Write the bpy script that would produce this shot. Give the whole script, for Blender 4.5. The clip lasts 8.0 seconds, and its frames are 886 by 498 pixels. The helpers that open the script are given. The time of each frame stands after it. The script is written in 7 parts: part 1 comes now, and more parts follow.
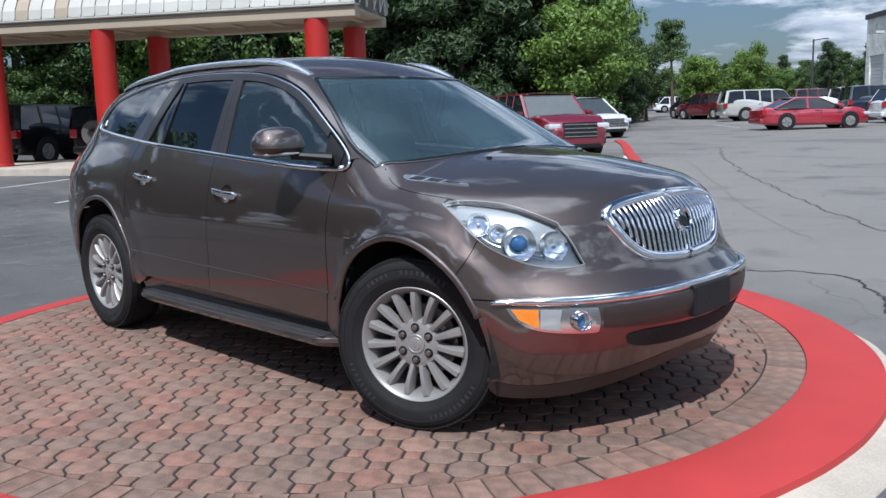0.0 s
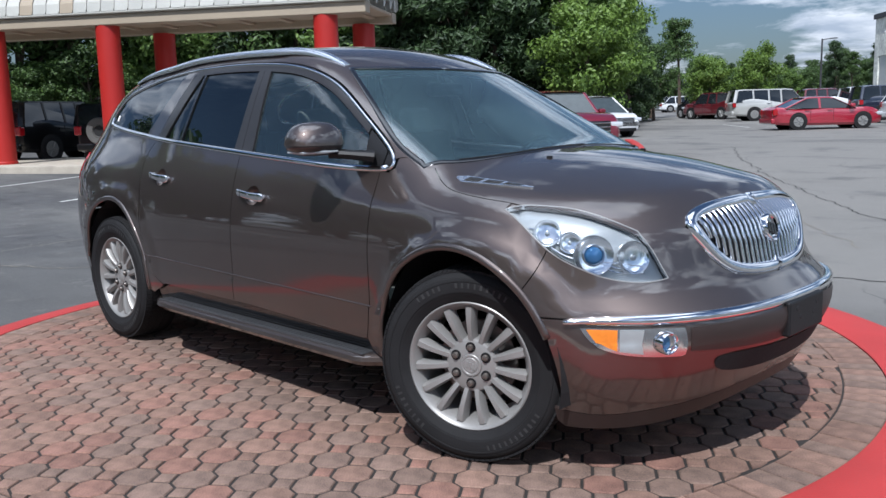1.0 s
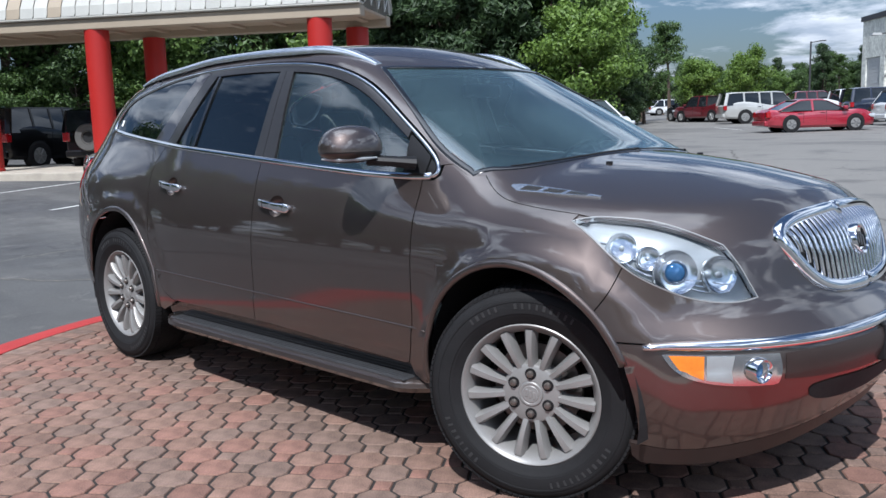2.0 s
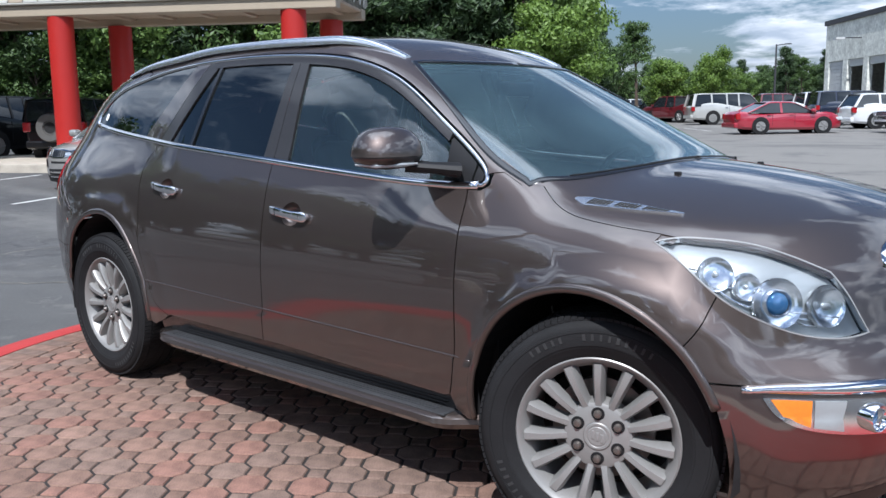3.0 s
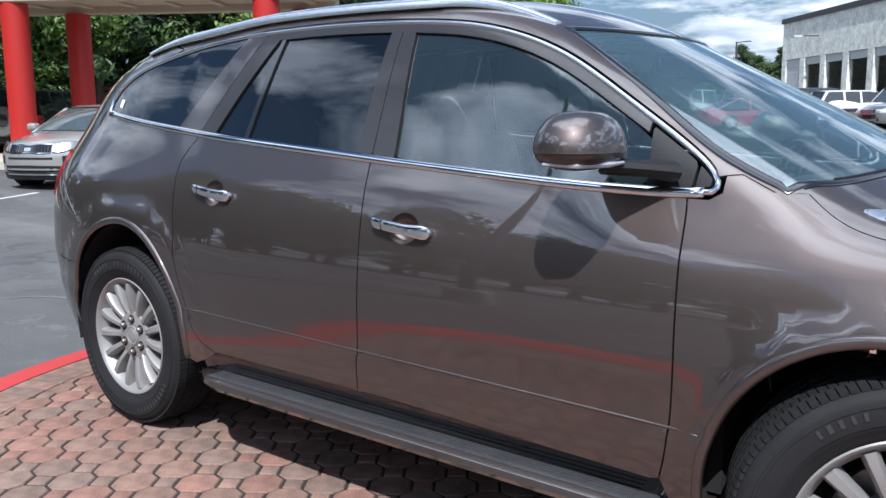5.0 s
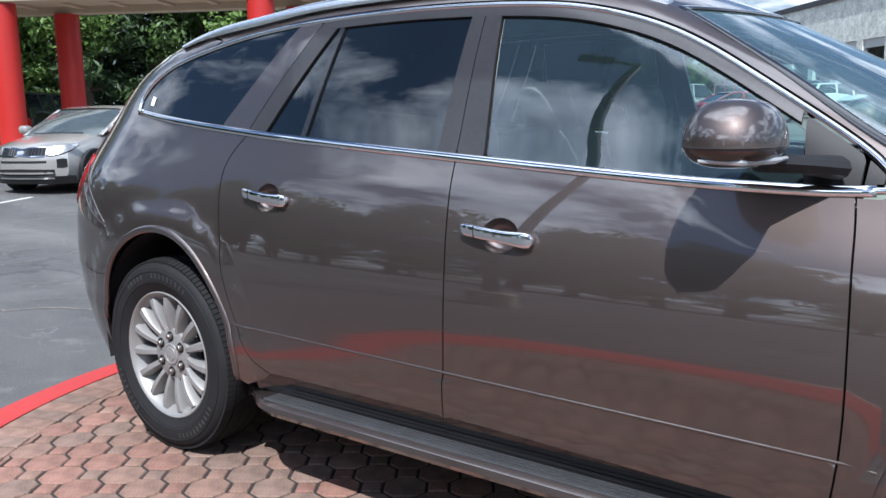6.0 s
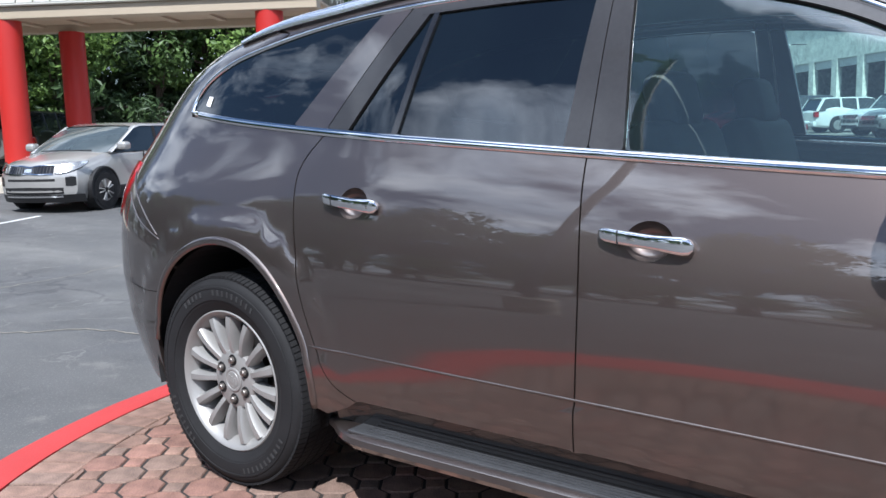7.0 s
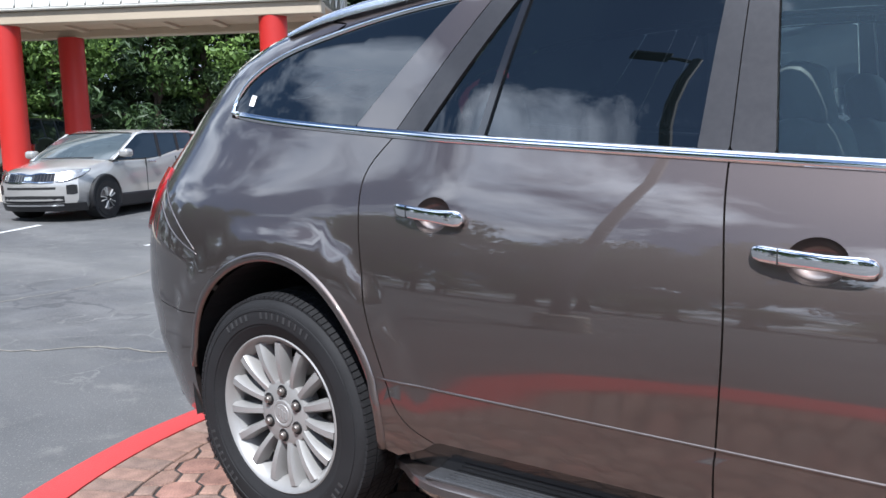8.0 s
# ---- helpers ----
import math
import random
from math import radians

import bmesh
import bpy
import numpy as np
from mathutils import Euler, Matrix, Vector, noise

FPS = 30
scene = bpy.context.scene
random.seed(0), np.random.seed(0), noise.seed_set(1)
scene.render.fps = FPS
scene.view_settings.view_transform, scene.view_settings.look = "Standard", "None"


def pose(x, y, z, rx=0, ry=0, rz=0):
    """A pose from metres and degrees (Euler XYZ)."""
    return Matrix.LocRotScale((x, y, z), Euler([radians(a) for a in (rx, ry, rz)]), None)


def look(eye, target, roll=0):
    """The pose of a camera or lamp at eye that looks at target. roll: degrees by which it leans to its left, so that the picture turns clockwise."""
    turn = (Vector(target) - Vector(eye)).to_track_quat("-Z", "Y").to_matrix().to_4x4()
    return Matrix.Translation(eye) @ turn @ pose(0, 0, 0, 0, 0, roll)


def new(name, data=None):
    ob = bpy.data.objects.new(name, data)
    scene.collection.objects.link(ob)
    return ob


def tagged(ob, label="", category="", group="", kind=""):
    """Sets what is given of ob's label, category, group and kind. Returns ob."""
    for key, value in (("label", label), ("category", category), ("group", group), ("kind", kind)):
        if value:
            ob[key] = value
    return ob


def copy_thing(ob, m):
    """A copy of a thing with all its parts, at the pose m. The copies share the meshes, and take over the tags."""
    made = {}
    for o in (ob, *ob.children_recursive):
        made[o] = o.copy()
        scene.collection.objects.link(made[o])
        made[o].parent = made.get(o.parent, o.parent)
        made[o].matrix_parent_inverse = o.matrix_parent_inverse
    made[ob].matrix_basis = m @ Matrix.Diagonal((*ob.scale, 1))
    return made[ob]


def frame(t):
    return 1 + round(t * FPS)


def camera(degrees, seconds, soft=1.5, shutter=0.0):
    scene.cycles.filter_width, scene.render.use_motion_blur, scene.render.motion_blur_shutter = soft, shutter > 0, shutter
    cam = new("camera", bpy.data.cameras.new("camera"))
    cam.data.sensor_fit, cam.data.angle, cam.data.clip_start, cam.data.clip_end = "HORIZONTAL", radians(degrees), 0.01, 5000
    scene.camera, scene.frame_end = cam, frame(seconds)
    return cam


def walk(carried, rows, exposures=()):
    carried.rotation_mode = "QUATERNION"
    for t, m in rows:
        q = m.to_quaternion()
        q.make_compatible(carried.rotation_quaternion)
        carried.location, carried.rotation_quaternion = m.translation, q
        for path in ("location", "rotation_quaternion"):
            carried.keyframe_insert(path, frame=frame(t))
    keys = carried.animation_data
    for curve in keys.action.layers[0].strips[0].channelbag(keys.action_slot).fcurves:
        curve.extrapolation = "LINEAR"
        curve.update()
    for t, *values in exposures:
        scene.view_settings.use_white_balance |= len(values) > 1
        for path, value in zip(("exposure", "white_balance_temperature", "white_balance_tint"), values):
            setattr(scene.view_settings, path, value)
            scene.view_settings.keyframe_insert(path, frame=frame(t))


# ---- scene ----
cam = camera(54.5, 8.0)
PATH = [
    (0, (4.137, -3.368, 1.353), (2.744, -1.965, 1.05), -1.6),
    (0.5, (3.921, -3.275, 1.349), (2.523, -1.877, 1.046), -1.6),
    (1, (3.697, -3.236, 1.34), (2.301, -1.837, 1.035), -1.4),
    (1.5, (3.494, -3.211, 1.35), (2.106, -1.805, 1.04), -1.4),
    (1.7, (3.418, -3.194, 1.339), (2.034, -1.782, 1.038), -1.7),
    (2.8, (2.92, -3.103, 1.354), (1.583, -1.649, 1.046), -0.7),
    (3, (2.817, -3.084, 1.365), (1.504, -1.607, 1.058), -0.7),
    (3.5, (2.594, -3.071, 1.358), (1.31, -1.569, 1.05), -0.6),
    (4, (2.313, -2.978, 1.351), (1.046, -1.461, 1.044), -0.7),
    (4.5, (2.065, -2.938, 1.344), (0.818, -1.405, 1.035), -0.7),
    (4.7, (1.947, -2.912, 1.339), (0.71, -1.371, 1.026), -0.4),
    (6, (1.358, -2.834, 1.322), (0.15, -1.273, 1.0), -1.2),
    (6.5, (1.133, -2.846, 1.312), (-0.072, -1.281, 0.995), -1.5),
    (7, (0.898, -2.786, 1.256), (-0.309, -1.216, 0.976), -1.6),
    (7.5, (0.691, -2.683, 1.24), (-0.522, -1.114, 0.981), -1.6),
    (8, (0.486, -2.67, 1.243), (-0.713, -1.091, 0.981), -1.6),
]
walk(cam, [(t, look(eye, target, roll)) for t, eye, target, roll in PATH],
     exposures=[(0, 0.20, 5800, 10), (1.5, 0.25, 5800, 10), (3.5, 0.49, 5800, 10), (4.5, 0.57, 5800, 10), (6.0, 0.73, 5800, 10), (7.0, 0.82, 5800, 10), (8.0, 0.95, 5800, 10)])

# ---- daylight: sun ahead and on the near side of the displayed car, broken cloud ----
SUN_WAY = Vector((0.38, -0.64, 1.0)).normalized()
sun_data = bpy.data.lights.new("sun", "SUN")
sun_data.energy, sun_data.angle, sun_data.color = 5.0, radians(0.53), (1.0, 0.955, 0.89)
sun = new("sun", sun_data)
sun.matrix_basis = look(SUN_WAY * 60, (0, 0, 0))

world = bpy.data.worlds.new("sky")
scene.world = world
world.use_nodes = True
wn, wl = world.node_tree.nodes, world.node_tree.links
sky = wn.new("ShaderNodeTexSky")
sky.sky_type, sky.sun_disc = "NISHITA", False
sky.sun_elevation = math.asin(SUN_WAY.z)
sky.sun_rotation = math.atan2(SUN_WAY.x, SUN_WAY.y)
sky.air_density, sky.dust_density, sky.ozone_density = 1.0, 0.8, 3.0
coords = wn.new("ShaderNodeTexCoord")
split = wn.new("ShaderNodeSeparateXYZ")
wl.new(coords.outputs["Generated"], split.inputs[0])
# cloud layer on a flat ceiling: direction divided by its height
lift = wn.new("ShaderNodeMath"); lift.operation = "MAXIMUM"; lift.inputs[1].default_value = 0.0
wl.new(split.outputs["Z"], lift.inputs[0])
lift2 = wn.new("ShaderNodeMath"); lift2.operation = "ADD"; lift2.inputs[1].default_value = 0.16
wl.new(lift.outputs[0], lift2.inputs[0])
flat = wn.new("ShaderNodeVectorMath"); flat.operation = "DIVIDE"
wl.new(coords.outputs["Generated"], flat.inputs[0])
wl.new(lift2.outputs[0], flat.inputs[1])
puffs = wn.new("ShaderNodeTexNoise")
puffs.inputs["Scale"].default_value, puffs.inputs["Detail"].default_value, puffs.inputs["Roughness"].default_value = 1.5, 10, 0.60
puffs.inputs["Distortion"].default_value = 0.25
drift = wn.new("ShaderNodeVectorMath"); drift.operation = "ADD"; drift.inputs[1].default_value = (5.3, 2.6, 0.0)
wl.new(flat.outputs[0], drift.inputs[0])
wl.new(drift.outputs[0], puffs.inputs["Vector"])
cover = wn.new("ShaderNodeValToRGB")
cover.color_ramp.elements[0].position, cover.color_ramp.elements[1].position = 0.54, 0.645
facing = wn.new("ShaderNodeVectorMath"); facing.operation = "DOT_PRODUCT"
facing.inputs[1].default_value = tuple(SUN_WAY)
wl.new(coords.outputs["Generated"], facing.inputs[0])
# cloud banks pile up towards the horizon, open blue overhead
height_curve = wn.new("ShaderNodeValToRGB")
height_curve.color_ramp.interpolation = "EASE"
for e, (at, v) in zip([*height_curve.color_ramp.elements, *(height_curve.color_ramp.elements.new(.5) for _ in range(2))], ((0.0, .62), (0.45, .78), (0.56, .72), (0.72, .20))):
    e.position, e.color = at, (v, v, v, 1)
wl.new(split.outputs["Z"], height_curve.inputs[0])
thin = wn.new("ShaderNodeMath"); thin.operation = "MULTIPLY_ADD"; thin.inputs[1].default_value = 0.4; thin.inputs[2].default_value = -0.2
wl.new(height_curve.outputs[0], thin.inputs[0])
bank = wn.new("ShaderNodeMath"); bank.operation = "ADD"
wl.new(puffs.outputs["Fac"], bank.inputs[0]); wl.new(thin.outputs[0], bank.inputs[1])
# the clouds stand open round the sun
opening = wn.new("ShaderNodeMapRange"); opening.interpolation_type = "SMOOTHSTEP"
opening.inputs["From Min"].default_value, opening.inputs["From Max"].default_value = 0.66, 0.93
opening.inputs["To Min"].default_value, opening.inputs["To Max"].default_value = 0.0, -0.06
wl.new(facing.outputs["Value"], opening.inputs["Value"])
open_bank = wn.new("ShaderNodeMath"); open_bank.operation = "ADD"
wl.new(bank.outputs[0], open_bank.inputs[0]); wl.new(opening.outputs[0], open_bank.inputs[1])
wl.new(open_bank.outputs[0], cover.inputs[0])
shade_noise = wn.new("ShaderNodeTexNoise")
shade_noise.inputs["Scale"].default_value, shade_noise.inputs["Detail"].default_value = 4.5, 6
wl.new(flat.outputs[0], shade_noise.inputs["Vector"])
cloud_tint = wn.new("ShaderNodeValToRGB")
cloud_tint.color_ramp.elements[0].position, cloud_tint.color_ramp.elements[0].color = 0.36, (6.4, 7.2, 8.3, 1)
cloud_tint.color_ramp.elements[1].position, cloud_tint.color_ramp.elements[1].color = 0.66, (11.6, 11.9, 12.3, 1)
wl.new(shade_noise.outputs["Fac"], cloud_tint.inputs[0])
# thin cloud scatters more light towards the sun
glow = wn.new("ShaderNodeMapRange"); glow.interpolation_type = "SMOOTHSTEP"
glow.inputs["From Min"].default_value, glow.inputs["From Max"].default_value = 0.15, 1.0
glow.inputs["To Min"].default_value, glow.inputs["To Max"].default_value = 1.45, 3.3
wl.new(facing.outputs["Value"], glow.inputs["Value"])
bright_cloud = wn.new("ShaderNodeVectorMath"); bright_cloud.operation = "SCALE"
wl.new(cloud_tint.outputs[0], bright_cloud.inputs[0])
wl.new(glow.outputs[0], bright_cloud.inputs["Scale"])
blend = wn.new("ShaderNodeMix"); blend.data_type = "RGBA"
wl.new(cover.outputs[0], blend.inputs["Factor"])
wl.new(sky.outputs[0], blend.inputs["A"])
wl.new(bright_cloud.outputs[0], blend.inputs["B"])
wn["Background"].inputs["Strength"].default_value = 0.068
# haze: cloud bases and far air are duller low over the horizon
haze = wn.new("ShaderNodeMapRange")
haze.inputs["From Min"].default_value, haze.inputs["From Max"].default_value = 0.03, 0.24
haze.inputs["To Min"].default_value, haze.inputs["To Max"].default_value = 0.56, 1.0
wl.new(split.outputs["Z"], haze.inputs["Value"])
hazed = wn.new("ShaderNodeVectorMath"); hazed.operation = "SCALE"
wl.new(blend.outputs["Result"], hazed.inputs[0])
wl.new(haze.outputs[0], hazed.inputs["Scale"])
wl.new(hazed.outputs[0], wn["Background"].inputs["Color"])

# ---- materials ----
def surface(name, color, rough=0.5, metal=0.0, vary=0.15, scale=4.0, fine=70.0, bump=0.0, coat=0.0, tint=None, pieces=0.0, spec=0.5, bump_size=None):
    """A procedural surface: colour varied at two scales, roughness too, fine relief, and a tint per piece."""
    m = bpy.data.materials.new(name)
    m.use_nodes = True
    n, l = m.node_tree.nodes, m.node_tree.links
    b = n["Principled BSDF"]
    tc = n.new("ShaderNodeTexCoord")
    big = n.new("ShaderNodeTexNoise"); big.inputs["Scale"].default_value = scale; big.inputs["Detail"].default_value = 6
    small = n.new("ShaderNodeTexNoise"); small.inputs["Scale"].default_value = fine; small.inputs["Detail"].default_value = 4
    for t in (big, small):
        l.new(tc.outputs["Object"], t.inputs["Vector"])
    add = n.new("ShaderNodeMath"); add.operation = "ADD"
    l.new(big.outputs["Fac"], add.inputs[0]); l.new(small.outputs["Fac"], add.inputs[1])
    rng = n.new("ShaderNodeMapRange")
    rng.inputs["From Min"].default_value, rng.inputs["From Max"].default_value = 0.65, 1.35
    l.new(add.outputs[0], rng.inputs["Value"])
    mix = n.new("ShaderNodeMix"); mix.data_type = "RGBA"
    dark = [c * (1 - vary) for c in color]
    lite = [min(1, c * (1 + vary)) for c in (tint or color)]
    mix.inputs["A"].default_value, mix.inputs["B"].default_value = (*dark, 1), (*lite, 1)
    l.new(rng.outputs[0], mix.inputs["Factor"])
    out = mix.outputs["Result"]
    if pieces:
        info = n.new("ShaderNodeObjectInfo")
        hsv = n.new("ShaderNodeHueSaturation")
        r2 = n.new("ShaderNodeMapRange")
        r2.inputs["To Min"].default_value, r2.inputs["To Max"].default_value = 1 - pieces, 1 + pieces
        l.new(info.outputs["Random"], r2.inputs["Value"])
        l.new(r2.outputs[0], hsv.inputs["Value"]); l.new(out, hsv.inputs["Color"])
        out = hsv.outputs[0]
    l.new(out, b.inputs["Base Color"])
    r3 = n.new("ShaderNodeMapRange")
    r3.inputs["To Min"].default_value, r3.inputs["To Max"].default_value = max(0.02, rough * 0.85), min(1, rough * 1.15)
    l.new(small.outputs["Fac"], r3.inputs["Value"]); l.new(r3.outputs[0], b.inputs["Roughness"])
    b.inputs["Metallic"].default_value = metal
    b.inputs["Specular IOR Level"].default_value = spec
    b.inputs["Coat Weight"].default_value = coat
    b.inputs["Coat Roughness"].default_value = 0.03
    if bump:
        bp = n.new("ShaderNodeBump"); bp.inputs["Strength"].default_value = bump; bp.inputs["Distance"].default_value = 0.004
        if bump_size:
            bs = n.new("ShaderNodeTexNoise"); bs.inputs["Scale"].default_value = bump_size; bs.inputs["Detail"].default_value = 5
            l.new(tc.outputs["Object"], bs.inputs["Vector"]); l.new(bs.outputs["Fac"], bp.inputs["Height"])
        else:
            l.new(small.outputs["Fac"], bp.inputs["Height"])
        l.new(bp.outputs[0], b.inputs["Normal"])
    return m


def glass(name, color, ior, rough=0.0, dust=0.0):
    """Tinted glass: a mirror-smooth coat over a see-through tint, with a thin uneven teal film that paints in bright
    haze.
    """
    m = bpy.data.materials.new(name)
    m.use_nodes = True
    n, l = m.node_tree.nodes, m.node_tree.links
    n.remove(n["Principled BSDF"])
    tr = n.new("ShaderNodeBsdfTransparent"); tr.inputs["Color"].default_value = (*color, 1)
    gl = n.new("ShaderNodeBsdfGlossy"); gl.inputs["Roughness"].default_value = rough
    gl.inputs["Color"].default_value = (0.95, 0.97, 1.0, 1)
    fr = n.new("ShaderNodeFresnel"); fr.inputs["IOR"].default_value = ior
    mx = n.new("ShaderNodeMixShader")
    l.new(fr.outputs[0], mx.inputs[0]); l.new(tr.outputs[0], mx.inputs[1]); l.new(gl.outputs[0], mx.inputs[2])
    last = mx.outputs[0]
    # teal diffuse layer: the bright haze of the glass is put in as colour
    if dust:
        tc = n.new("ShaderNodeTexCoord")
        tex = n.new("ShaderNodeTexNoise"); tex.inputs["Scale"].default_value, tex.inputs["Detail"].default_value = 2.2, 6
        l.new(tc.outputs["Object"], tex.inputs["Vector"])
        amount = n.new("ShaderNodeMapRange")
        amount.inputs["From Min"].default_value, amount.inputs["From Max"].default_value = 0.3, 0.7
        amount.inputs["To Min"].default_value, amount.inputs["To Max"].default_value = dust * 0.6, dust * 1.4
        l.new(tex.outputs["Fac"], amount.inputs["Value"])
        film = n.new("ShaderNodeBsdfDiffuse"); film.inputs["Color"].default_value = (0.42, 0.68, 0.74, 1)
        mx2 = n.new("ShaderNodeMixShader")
        l.new(amount.outputs[0], mx2.inputs[0]); l.new(last, mx2.inputs[1]); l.new(film.outputs[0], mx2.inputs[2])
        last = mx2.outputs[0]
    l.new(last, n["Material Output"].inputs["Surface"])
    return m


def car_paint(name, color, metal=0.55, rough=0.38):
    m = surface(name, color, rough=rough, metal=metal, vary=0.10, scale=1.5, fine=900, coat=1.0)
    n, l = m.node_tree.nodes, m.node_tree.links
    b = n["Principled BSDF"]
    b.inputs["Coat IOR"].default_value = 1.78
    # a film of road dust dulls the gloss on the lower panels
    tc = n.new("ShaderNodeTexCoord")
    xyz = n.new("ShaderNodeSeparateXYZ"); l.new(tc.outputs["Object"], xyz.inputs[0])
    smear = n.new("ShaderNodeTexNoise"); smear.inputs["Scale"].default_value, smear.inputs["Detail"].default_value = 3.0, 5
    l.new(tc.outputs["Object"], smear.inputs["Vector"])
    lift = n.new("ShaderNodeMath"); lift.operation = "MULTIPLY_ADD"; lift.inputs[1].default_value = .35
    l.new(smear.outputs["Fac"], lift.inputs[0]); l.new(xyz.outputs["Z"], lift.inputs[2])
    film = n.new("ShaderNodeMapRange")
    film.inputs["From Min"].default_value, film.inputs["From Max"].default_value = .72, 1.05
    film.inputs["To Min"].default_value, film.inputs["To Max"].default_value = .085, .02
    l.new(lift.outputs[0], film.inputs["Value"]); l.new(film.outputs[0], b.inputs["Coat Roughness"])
    return m


M = {}
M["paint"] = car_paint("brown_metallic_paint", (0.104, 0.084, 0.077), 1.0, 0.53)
M["chrome"] = surface("chrome", (0.75, 0.76, 0.78), rough=0.07, metal=1.0, vary=0.05)
M["satin"] = surface("satin_chrome", (0.62, 0.63, 0.65), rough=0.22, metal=1.0, vary=0.06)
M["alloy"] = surface("silver_alloy", (0.255, 0.25, 0.243), rough=0.42, metal=0.35, vary=0.06, fine=300)
M["black"] = surface("black_plastic", (0.010, 0.010, 0.011), rough=0.5, vary=0.25, fine=400, bump=0.08, spec=0.3)
M["gloss_black"] = surface("gloss_black", (0.012, 0.012, 0.013), rough=0.16, vary=0.2, coat=0.6)
M["frame"] = surface("window_frame_paint", (0.046, 0.044, 0.045), rough=0.40, metal=0.6, vary=0.12, coat=0.35)
M["rubber"] = surface("tyre_rubber", (0.013, 0.013, 0.014), rough=0.72, vary=0.3, scale=7, fine=160, bump=0.12, spec=0.22)
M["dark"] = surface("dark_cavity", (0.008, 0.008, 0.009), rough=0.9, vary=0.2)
M["glass_dark"] = glass("privacy_glass", (0.05, 0.056, 0.062), 1.78, dust=0.004)
M["glass_front"] = glass("side_glass", (0.76, 0.94, 0.91), 1.95, dust=0.020)
M["windshield"] = glass("windshield_glass", (0.80, 0.96, 0.93), 2.4, dust=0.055)
M["lens"] = glass("clear_lens", (0.93, 0.95, 0.97), 1.45)
M["amber"] = surface("amber_lens", (0.75, 0.22, 0.02), rough=0.12, vary=0.1, coat=0.8)
M["red_lens"] = surface("red_lens", (0.30, 0.006, 0.010), rough=0.12, vary=0.12, coat=0.9)
M["trim_cloth"] = surface("grey_leather", (0.055, 0.055, 0.052), rough=0.7, vary=0.06)
M["dash"] = surface("dash_plastic", (0.34, 0.34, 0.31), rough=0.7, vary=0.06)
M["lug"] = surface("lug_nut_steel", (0.20, 0.18, 0.165), rough=0.32, metal=0.8, vary=0.2)
M["disc"] = surface("brake_iron", (0.22, 0.20, 0.19), rough=0.45, metal=0.9, vary=0.2)
M["white"] = surface("white_sticker", (0.8, 0.8, 0.8), rough=0.5, vary=0.05)
M["tread"] = surface("step_tread_plastic", (0.040, 0.041, 0.044), rough=0.34, vary=0.25, scale=9, bump=0.1)
M["cup"] = surface("handle_cup_paint", (0.028, 0.021, 0.019), rough=0.35, metal=0.4, vary=0.1, coat=1.0)
M["valance"] = surface("valance_paint", (0.026, 0.017, 0.015), rough=0.5, metal=0.0, vary=0.15, coat=0.1)
M["housing"] = surface("lamp_housing", (0.36, 0.38, 0.39), rough=0.30, metal=0.3, vary=0.03)
M["lamp_chrome"] = surface("lamp_reflector", (0.88, 0.90, 0.92), rough=0.14, metal=0.95, vary=0.03)
M["head_rim"] = surface("lamp_rim_plastic", (0.25, 0.25, 0.25), rough=0.35, vary=0.08)
M["blue_lens"] = surface("projector_glass", (0.05, 0.16, 0.34), rough=0.05, metal=0.3, vary=0.1, coat=1.0)
M["rail"] = surface("satin_rail", (0.78, 0.82, 0.88), rough=0.22, metal=0.9, vary=0.05)
M["liner"] = surface("grey_headliner", (0.33, 0.32, 0.30), rough=0.9, vary=0.08)

# ---- building helpers ----
def thing(name, label, category, group="", kind="", at=None):
    ob = new(name)
    ob.empty_display_size = 0.2
    if at is not None:
        ob.matrix_basis = at
    return tagged(ob, label, category, group, kind)


def finish(ob, parent, label, smooth):
    if smooth:
        ob.data.shade_smooth()
    if parent is not None:
        ob.parent = parent
    if label:
        ob["label"] = label
    return ob


def part(name, bm, material, parent, label="", smooth=False, sharp=35):
    """Links a bmesh as one mesh object under a thing or a part."""
    me = bpy.data.meshes.new(name)
    bmesh.ops.recalc_face_normals(bm, faces=bm.faces)
    if smooth:
        for e in bm.edges:
            if len(e.link_faces) == 2 and e.calc_face_angle(0) > radians(sharp):
                e.smooth = False
        for f in bm.faces:
            f.smooth = True
    bm.to_mesh(me)
    bm.free()
    me.materials.append(material)
    return finish(new(name, me), parent, label, False)


def raw(name, verts, faces, material, parent, label="", normals=None, smooth=True):
    me = bpy.data.meshes.new(name)
    me.from_pydata([tuple(map(float, v)) for v in verts], [], [tuple(map(int, f)) for f in faces])
    me.materials.append(material)
    if smooth:
        me.shade_smooth()
    if normals is not None:
        me.normals_split_custom_set_from_vertices([tuple(map(float, v)) for v in normals])
    return finish(new(name, me), parent, label, False)


def box(bm, x0, y0, z0, x1, y1, z1, bevel=0.0, seg=2):
    c = ((x0 + x1) / 2, (y0 + y1) / 2, (z0 + z1) / 2)
    made = bmesh.ops.create_cube(bm, size=1, matrix=Matrix.Translation(c) @ Matrix.Diagonal((abs(x1 - x0), abs(y1 - y0), abs(z1 - z0), 1)))
    if bevel:
        es = {e for v in made["verts"] for e in v.link_edges}
        bmesh.ops.bevel(bm, geom=list(es), offset=bevel, segments=seg, affect="EDGES", profile=0.5)
    return bm


